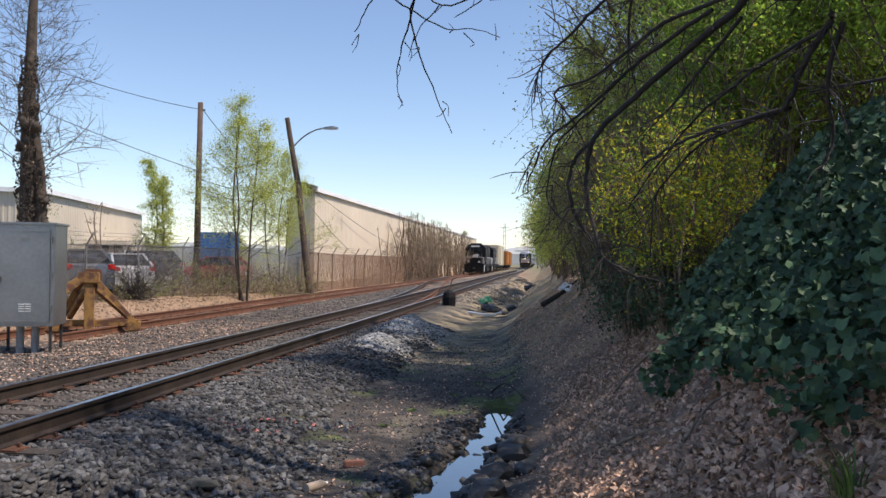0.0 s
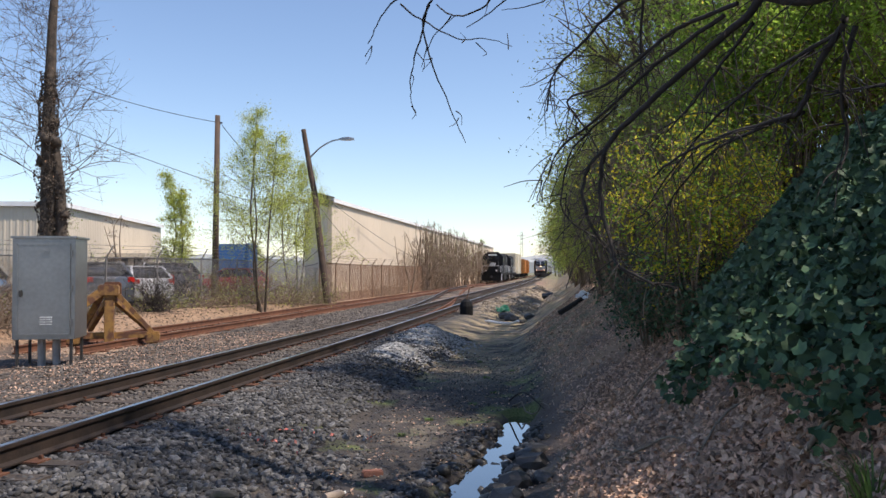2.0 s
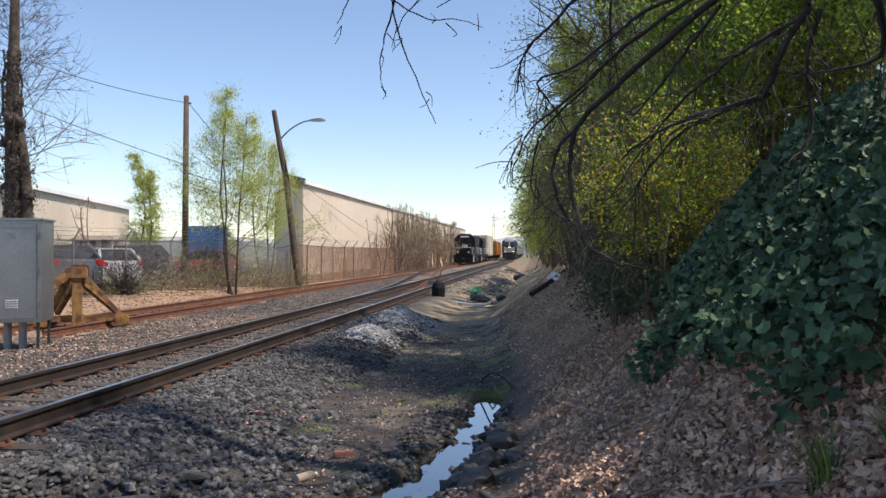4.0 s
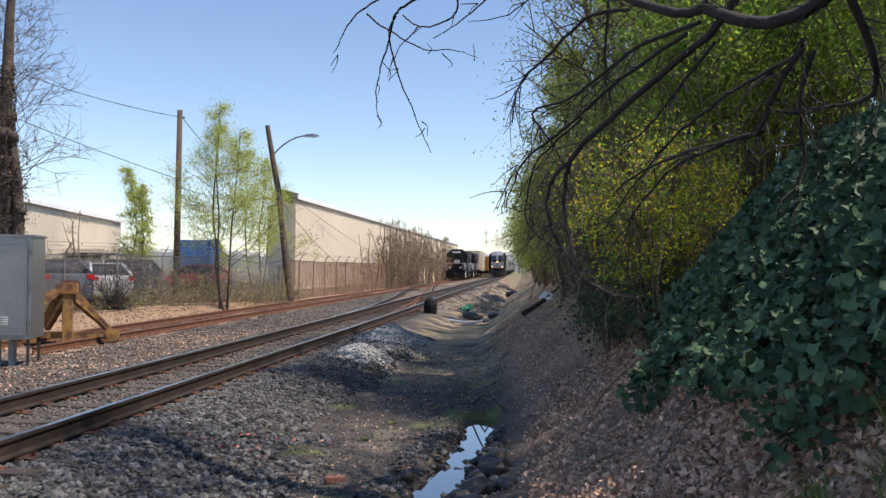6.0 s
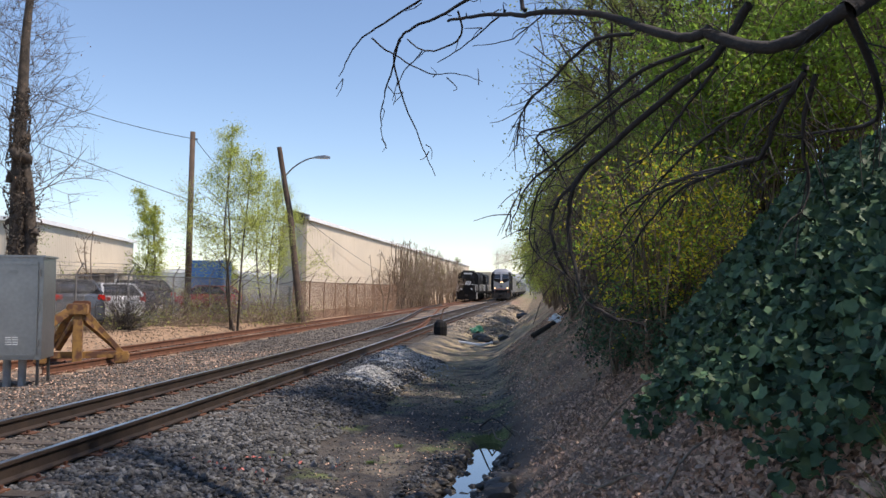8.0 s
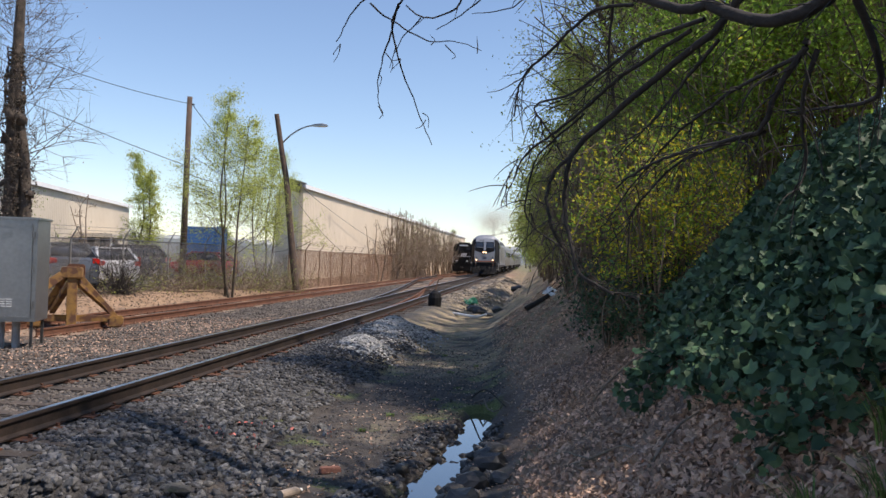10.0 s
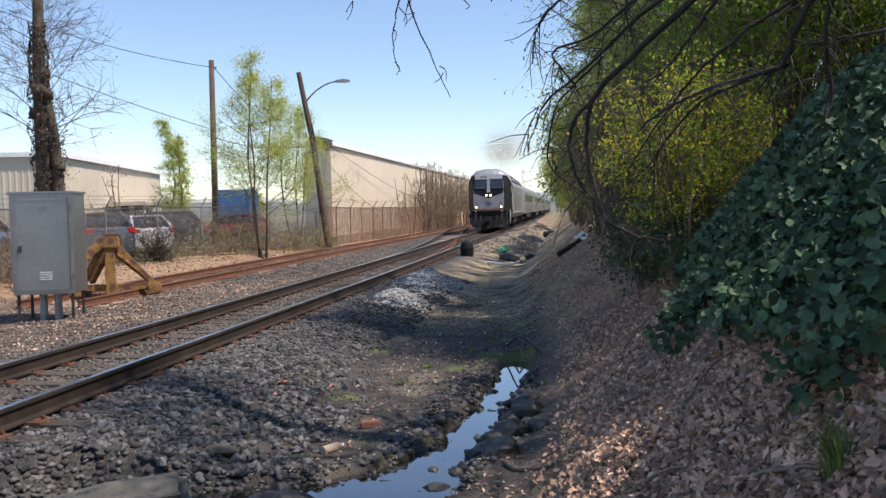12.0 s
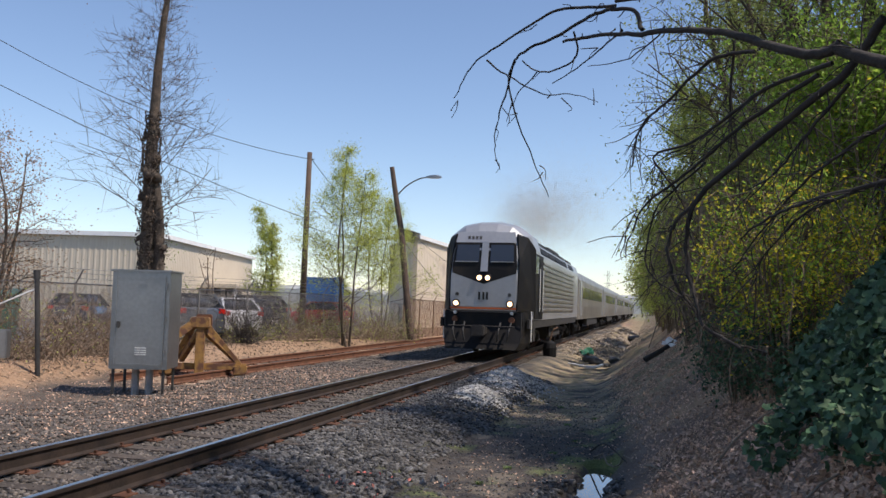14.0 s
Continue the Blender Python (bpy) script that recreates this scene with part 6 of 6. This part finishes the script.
gravel("ditch_stones", 5000, -2.9, -0.4, 5.4, 11, 0.03, STONE, lambda x, y: (ditch_distance(x, y) > 0.1 + 0.2 * (np.sin(x * 9) * np.sin(y * 7) > 0)) & (ditch_distance(x, y) < 0.6), 5, bed)
rg = np.random.default_rng(6)
me_list = []
for i in range(6):
    v, f = stones(rg, np.zeros((1, 3)), 1.0, 0.75)
    me = bpy.data.meshes.new("stone")
    me.from_pydata(v.tolist(), [], f.tolist())
    me.materials.append(mat("single_stone", (0.2, 0.193, 0.182), (0.1, 0.098, 0.095), 0.85, scale=1.5, obj=0.55) if i == 0 else me_list[0].materials[0])
    me_list.append(me)
for i in range(260):
    x, y = rg.uniform(-4.1, -2.3), 4.9 + 5.5 * rg.uniform() ** 1.3
    if ditch_distance(np.array(x), np.array(y)) < 0.3:
        continue
    o = new("stone", me_list[i % 6])
    o.parent = bed
    o.matrix_basis = pose(x, y, float(land(x, y)) + 0.012, rg.uniform(0, 360), rg.uniform(0, 360), rg.uniform(0, 360)) @ Matrix.Scale(rg.uniform(0.035, 0.06), 4)

for hx, hy, rx, ry, hh in HEAPS[:2]:
    rg = np.random.default_rng(int(hy))
    n = 9500 if hh > 0.3 else 5000
    x, y = hx + rg.normal(size=n) * rx * 0.46, hy + rg.normal(size=n) * ry * 0.46
    k = (x > -4.55)
    x, y = x[k], y[k]
    v, f = stones(rg, np.c_[x, y, land(x, y) + 0.005], 0.028)
    t = thing("gravel_heap", None, "small heap of pale crushed stone beside the track", "gravel heap", "gravel heaps")
    tagged(raw("stone_mass", v, f, STONE_PALE, t), kind="stuff")
for hx, hy, rx, ry, hh in HEAPS[2:]:
    rg = np.random.default_rng(int(hy))
    n = 3000
    x, y = hx + rg.normal(size=n) * rx * 0.6, hy + rg.normal(size=n) * ry * 0.6
    v, f = stones(rg, np.c_[x, y, land(x, y)], 0.05)
    t = thing("gravel_heap", None, "long low mound of brown-grey gravel beside the track", "gravel heap", "gravel heaps")
    tagged(raw("stone_mass", v, f, MOUND, t), kind="stuff")

# ---------------------------------------------------------------- ditch water, rocks, rubble
wx, wy = np.meshgrid(np.linspace(-3.6, 0.0, 30), np.linspace(5.0, 12.2, 50))
wv = np.stack([wx, wy, np.full_like(wx, -0.585)], -1).reshape(-1, 3)
wi = (np.arange(49)[:, None] * 30 + np.arange(29)[None]).ravel()
tagged(raw("water", wv, np.stack([wi, wi + 1, wi + 31, wi + 30], -1), WATER, smooth=True), "still ditch water mirroring the bright sky", "water", kind="structure")
for x0, x1, y0, y1 in ((-2.45, -1.35, 41.5, 46.5), (-2.4, -1.7, 51, 56)):
    pv = [(x0, y0, -0.49), (x1, y0 + 1, -0.49), (x1, y1, -0.49), (x0, y1 - 1, -0.49)]
    tagged(raw("puddle", pv, [(0, 1, 2, 3)], WATER), "puddle mirroring the sky beside the gravel mounds", "water", kind="structure")


def rock(m, s, seed, material=ROCK, label="wet dark rock at the edge of the ditch", sub=2, group="rocks along the ditch", name="rock"):
    bm = bmesh.new()
    bmesh.ops.create_icosphere(bm, subdivisions=sub, radius=1)
    off = Vector((seed * 7.3, seed * 1.7, seed * 3.1))
    for v_ in bm.verts:
        k = 1 + 0.35 * noise.noise(v_.co * 1.2 + off) + 0.15 * noise.noise(v_.co * 3.1 + off)
        v_.co = Vector((v_.co.x * s[0], v_.co.y * s[1], v_.co.z * s[2])) * k
    ob = part(name, bm, material)
    ob.matrix_world = m
    return tagged(ob, label, "rock", group)


rg = random.Random(12)
for i, (x, y, s) in enumerate([(-0.42, 9.3, 0.13), (-0.5, 9.0, 0.16), (-0.42, 8.6, 0.2), (-0.6, 8.35, 0.12), (-0.55, 8.0, 0.17), (-0.7, 7.7, 0.1), (-0.75, 7.35, 0.14), (-0.95, 7.0, 0.1), (-0.6, 7.2, 0.2), (-1.05, 6.6, 0.12),
                               (-1.15, 7.2, 0.06), (-1.5, 7.0, 0.08), (-1.7, 6.55, 0.07), (-2.3, 6.5, 0.09), (-0.35, 9.9, 0.09), (-0.55, 10.4, 0.1), (-1.25, 8.1, 0.06), (-0.3, 8.0, 0.12)]):
    rock(pose(x, y, float(land(x, y)) + s * 0.2, 0, 0, rg.uniform(0, 360)), (s, s * 0.8, s * 0.6), i + 1)
rock(pose(-1.9, 5.3, -0.47, 0, 0, 20), (0.36, 0.26, 0.26), 41, CHARRED, label="large black broken rock in the water", sub=3)
rock(pose(-3.0, 6.9, float(land(-3.0, 6.9)) + 0.02, 0, 0, 0), (0.16, 0.1, 0.05), 44, CONCRETE, "flat grey stone on the gravel")
head_wall = thing("headwall", pose(-3.0, 4.75, -0.62, 4, -6, 28), "chunk of old mossy concrete headwall beside the ditch", "concrete block")
bm = B(((0, 0, 0.2), (1.5, 0.55, 0.62)), bevel=0.05)
bmesh.ops.subdivide_edges(bm, edges=bm.edges[:], cuts=2, use_grid_fill=True)
for v_ in bm.verts:
    v_.co += Vector((1, 1, 1)) * 0.05 * noise.noise(v_.co * 3.0)
part("concrete", bm, CONCRETE, head_wall)
for i, (a, b, r) in enumerate([((-0.95, 5.75), (-0.35, 5.05), 0.045), ((-0.8, 5.5), (-0.25, 4.95), 0.055), ((-1.05, 5.5), (-0.6, 4.9), 0.04), ((-0.55, 6.9), (-0.1, 6.5), 0.025)]):
    p = np.array([(a[0] * (1 - t) + b[0] * t, a[1] * (1 - t) + b[1] * t) for t in np.linspace(0, 1, 7)])
    z = land(p[:, 0], p[:, 1]) + r
    v, f = tubes([(np.c_[p, np.maximum(z, -0.5)] + np.random.default_rng(i).normal(size=(7, 3)) * 0.012, r, r * 0.6)], 8)
    tagged(raw("driftwood", v, f, DRIFT), "grey rotten branch lying at the ditch's edge", "branch", "driftwood")
br_ = thing("brick", on(-1.95, 8.1, 0.03, 25), "worn red brick lying on the gravel", "brick")
part("clay", B(((0, 0, 0), (0.2, 0.095, 0.06)), bevel=0.01), BRICK, br_)
bt = thing("bottle", on(-2.1, 7.25, 0.035, 60), "dirty plastic bottle lying on the gravel", "bottle")
part("body", C(((-0.1, 0, 0), (0.08, 0, 0), 0.04), ((0.08, 0, 0), (0.13, 0, 0), 0.04, 0.015), n=14), BOTTLE, bt)
part("cap", C(((0.13, 0, 0), (0.15, 0, 0), 0.016), n=10), WHITE, bt)
rg = np.random.default_rng(9)
for cx_, cy_, n in ((-3.35, 5.6, 40), (-3.3, 8.8, 16), (-2.9, 9.6, 10)):
    x, y = cx_ + rg.normal(size=n) * 0.28, cy_ + rg.normal(size=n) * 0.12
    v, f = leaves(rg, np.c_[x, y, land(x, y) + 0.04], 0.05, up=(0, 0, 1), width=0.6)
    tagged(raw("plastic_scraps", v, f, PINK), "scattered faded red plastic scraps on the ballast", "litter", "plastic scraps", "stuff")

# switch stand, drum, sheet and debris further on
sw = thing("switch_stand", pose(-4.15, 33.2, -0.5), "black railway switch stand with a short rusty lever", "switch stand")
part("base", B(((0, 0, 0.12), (0.7, 0.5, 0.16))), TIE, sw)
bm = loft([[(r_ * math.cos(a_), r_ * math.sin(a_), z_) for a_ in np.linspace(0, 6.283, 14)[:-1]] for z_, r_ in ((0.1, 0.2), (0.2, 0.25), (0.6, 0.27), (0.78, 0.22), (0.88, 0.09))])
part("housing", bm, BLACK, sw)
part("lever", C(((0, 0, 0.85), (0.12, 0, 1.3), 0.025), ((0.12, 0, 1.3), (0.3, 0, 1.38), 0.03)), FENCE_RUST, sw)
tarp = thing("plastic_sheet", pose(-2.95, 36.6, -0.38, 25, 15, 20), "crumpled green plastic sheet on a gravel mound", "sheet")
bm = bmesh.new()
bmesh.ops.create_grid(bm, x_segments=14, y_segments=10, size=0.5)
for v_ in bm.verts:
    v_.co = Vector((v_.co.x * 0.75, v_.co.y * 0.6, 0.22 + 0.2 * noise.noise(v_.co * 3.3) - 0.5 * v_.co.x * v_.co.x))
bmesh.ops.solidify(bm, geom=bm.faces[:], thickness=0.01)
part("sheet", bm, GREENTARP, tarp)
v, f = tubes([(smoothed([(-3.3, 32.2, -0.42), (-2.9, 31.0, -0.38), (-2.3, 30.4, -0.4), (-2.0, 31.2, -0.36)]), 0.05, 0.05)], 8)
tagged(raw("hose", v, f, WHITE), "white plastic pipe lying curved in the dirt", "pipe")
for i, (x, y, s) in enumerate([(-2.4, 33.5, 0.3), (-2.0, 32.5, 0.2), (-2.7, 34.4, 0.35), (-1.7, 34.0, 0.25), (-1.9, 44, 0.3), (-1.6, 56, 0.4)]):
    rock(pose(x, y, float(land(x, y)) + s * 0.2), (s, s, s * 0.6), 60 + i, label="dark clod of rubble by the gravel mounds", group="rubble")
sheet = thing("plastic_sheet", pose(0.35, 21.2, float(land(0.35, 21.2)) + 0.02, 6, -26, 30), "white plastic sheet draped on the bank", "sheet")
bm = bmesh.new()
bmesh.ops.create_grid(bm, x_segments=10, y_segments=6, size=0.5)
for v_ in bm.verts:
    v_.co = Vector((v_.co.x * 0.3, v_.co.y * 0.8, 0.12 * noise.noise(v_.co * 5)))
bmesh.ops.solidify(bm, geom=bm.faces[:], thickness=0.01)
part("sheet", bm, BEACON, sheet)
v, f = tubes([(smoothed([(-0.35, 21.0, float(land(-0.35, 21.0)) + 0.2), (0.1, 21.2, float(land(0.1, 21.2)) + 0.12), (0.6, 21.4, float(land(0.6, 21.4)) + 0.02)]), 0.07, 0.045)], 9)
tagged(raw("log", v, f, BARK_DARK), "dark fallen log jutting from the bank", "log")
v, f = tubes([(smoothed([(-0.95, 12.6, -0.42), (-0.7, 11.9, -0.2), (-0.4, 11.5, -0.36)]), 0.014, 0.008)], 6)
tagged(raw("root", v, f, BARK_DARK), "thin dark root arching out of the path", "root")

# ---------------------------------------------------------------- brush along the fence
rng = np.random.default_rng(44)


def brush(m, h, r, n, seed, material=VINE, label="tangle of dry vines on the fence", leafy=0):
    rg = np.random.default_rng(seed)
    t = thing("fence_vine", m, label, "vine", "vines on the fence")
    paths, tips = [], []
    for i in range(n):
        b = np.array([rg.normal() * r * 0.5, rg.normal() * r * 0.5, -0.05])
        pts = [b]
        d = unit(rg.normal(size=3) * [0.5, 0.5, 0.2] + [0, 0, 1])
        for j in range(6):
            d = unit(d + rg.normal(size=3) * 0.45)
            if pts[-1][2] > h * 0.8:
                d[2] = -abs(d[2]) * 0.5
            pts.append(pts[-1] + d * h / 5 * rg.uniform(0.6, 1.2))
        p = smoothed(pts, 2)
        p[:, 2] = np.maximum(p[:, 2], 0.0)
        paths.append((p, rg.uniform(0.006, 0.014), 0.003))
        tips.extend(p[3:])
    v, f = tubes(paths, 4)
    tagged(raw("stem_mass", v, f, material, t), kind="stuff")
    if leafy:
        tips = np.array(tips)
        c = tips[rg.integers(0, len(tips), leafy)] + rg.normal(size=(leafy, 3)) * 0.06
        v, f = leaves(rg, c, 0.07, up=(0, 0, 0.4))
        tagged(raw("leaves", v, f, LEAF_LIME if seed % 2 else LEAF_OLIVE, t), kind="stuff")
    return t


fl = [(-15.9, 26.0), (-13.6, 44.5)]
for i in range(20):
    k = (i + rng.uniform(-0.3, 0.3)) / 19
    x, y = fl[0][0] + (fl[1][0] - fl[0][0]) * k + 0.25, fl[0][1] + (fl[1][1] - fl[0][1]) * k
    brush(pose(x, y, float(land(x, y))), rng.uniform(1.4, 2.3) * (0.5 if i < 6 else 1), 0.9, 30 if i < 6 else 55, 100 + i, leafy=160 + (450 if i in (4, 6, 9, 13, 16, 18) else 0))
brush(pose(-14.6, 28.2, float(land(-14.6, 28.2))), 2.3, 0.35, 150, 140, BARK_DARK, "dense dark dead vine column on a fence post")
for i, (x, y) in enumerate([(-15.8, 14.5), (-16.0, 16.5), (-15.6, 18.5), (-15.4, 20.5), (-15.6, 23.0), (-14.6, 17.5), (-14.4, 19.5), (-17.0, 15.5)]):
    brush(pose(x, y, float(land(x, y))), rng.uniform(1.2, 2.2), 1.0, 110, 150 + i, leafy=150)
for i, (x, y) in enumerate([(-13.3, 58.5), (-13.2, 62), (-13.1, 74), (-13.2, 78), (-13.2, 83), (-13.3, 88)]):
    brush(pose(x, y, float(land(x, y))), rng.uniform(1.8, 3.0), 1.0, 50, 170 + i)
# leaf scraps and dirt on the path
x, y = rng.uniform(-2.6, 0.1, 2600), 5.5 + 18 * rng.uniform(size=2600) ** 1.3
k = ditch_distance(x, y) > 0.25
x, y = x[k], y[k]
v, f = leaves(rng, np.c_[x, y, land(x, y) + 0.012], 0.045, up=(0, 0, 1), spread=0.35, width=0.5)
tagged(raw("path_scraps", v, f, LITTER), "dark leaf scraps and bark trodden into the path", "leaf litter", kind="stuff")
# leaves and bark blown over the cinders
x, y = rng.uniform(-14.5, -7.4, 9000), rng.uniform(8, 24, 9000)
c = np.c_[x, y, land(x, y) + 0.025]
v, f = leaves(rng, c, 0.052, up=(0, 0, 1), spread=0.4, width=0.5)
tagged(raw("blown_leaves", v, f, LITTER), "brown leaves and bark scraps blown over the cinders", "leaf litter", kind="stuff")
# dry grass and leaf scraps on the dirt strip
x, y = rng.uniform(-15.2, -13.0, 2600), rng.uniform(16, 50, 2600)
c = np.c_[x, y, land(x, y) + 0.03]
v, f = leaves(rng, c, 0.12, up=(0, 0, 0.6), width=0.25)
tagged(raw("dry_grass", v, f, TWIG), "scattered dry grass and scraps on the bare dirt strip", "dry grass", kind="stuff")
green_bin = thing("dumpster", pose(-20.5, 22.0, 0.0, 0, 0, 30), "green steel waste container in the yard", "dumpster")
part("body", loft([[(-1.0, -0.7, 0.2), (1.0, -0.7, 0.2), (1.0, 0.7, 0.2), (-1.0, 0.7, 0.2)], [(-1.1, -0.9, 1.5), (1.1, -0.9, 1.5), (1.1, 0.9, 1.7), (-1.1, 0.9, 1.7)]]), GREENTARP, green_bin)
part("lid", B(((0, 0, 1.66), (2.3, 1.9, 0.06), Matrix.Rotation(radians(6), 3, "X"))), GREENTARP, green_bin)
mast = thing("lattice_mast", pose(-18.0, 305, 0.0), "thin grey lattice mast in the distance", "mast")
for sx in (-0.5, 0.5):
    part("chord", C(((sx, 0, 0), (sx * 0.5, 0, 15.5), 0.07), n=6), FENCE, mast)
for i in range(10):
    part("brace", C(((-0.5, 0, i * 1.5), (0.45, 0, i * 1.5 + 1.5), 0.04), n=5), FENCE, mast)
part("crossbar", C(((-1.6, 0, 14), (1.6, 0, 14), 0.06), ((-1.3, 0, 11), (1.3, 0, 11), 0.06), n=6), FENCE, mast)


def motions():
    """The train's run towards the camera, every vehicle on the track's centre line, and its exhaust."""
    ts = [0, 1, 2, 3, 4, 5, 6.5, 8, 9.5, 10, 10.5, 11, 11.5, 12, 12.5, 13, 13.5, 14]
    ys = [227, 215, 203, 190.5, 178, 165, 145, 123.5, 101.6, 94, 86.3, 78.4, 70.2, 61.8, 53.3, 44.8, 36.2, 27.6]

    def on_track(y, length):
        a, b = float(track_x(y + 3)), float(track_x(y + length - 3))
        return pose(a - (b - a) * 3 / (length - 6), y, 0.0, 0, 0, -math.degrees(math.atan2(b - a, length - 6)))

    walk(engine, [(t, on_track(y, 19.8)) for t, y in zip(ts, ys)])
    for i, c in enumerate(coaches):
        walk(c, [(t, on_track(y + 20.6 + 26.3 * i, 25.7)) for t, y in zip(ts, ys)])
    for p, (back, up, side) in zip(puffs, ((9.5, 6.2, 0.2), (12.5, 6.9, 0.5), (18.0, 7.4, 0.9))):
        walk(p, [(t, pose(float(track_x(y + back)) + side, y + back, up - 0.5 * min(max(t - 12.5, 0), 1.5), 0, 0, 20 * math.sin(t + up))) for t, y in zip(ts, ys)])


motions()
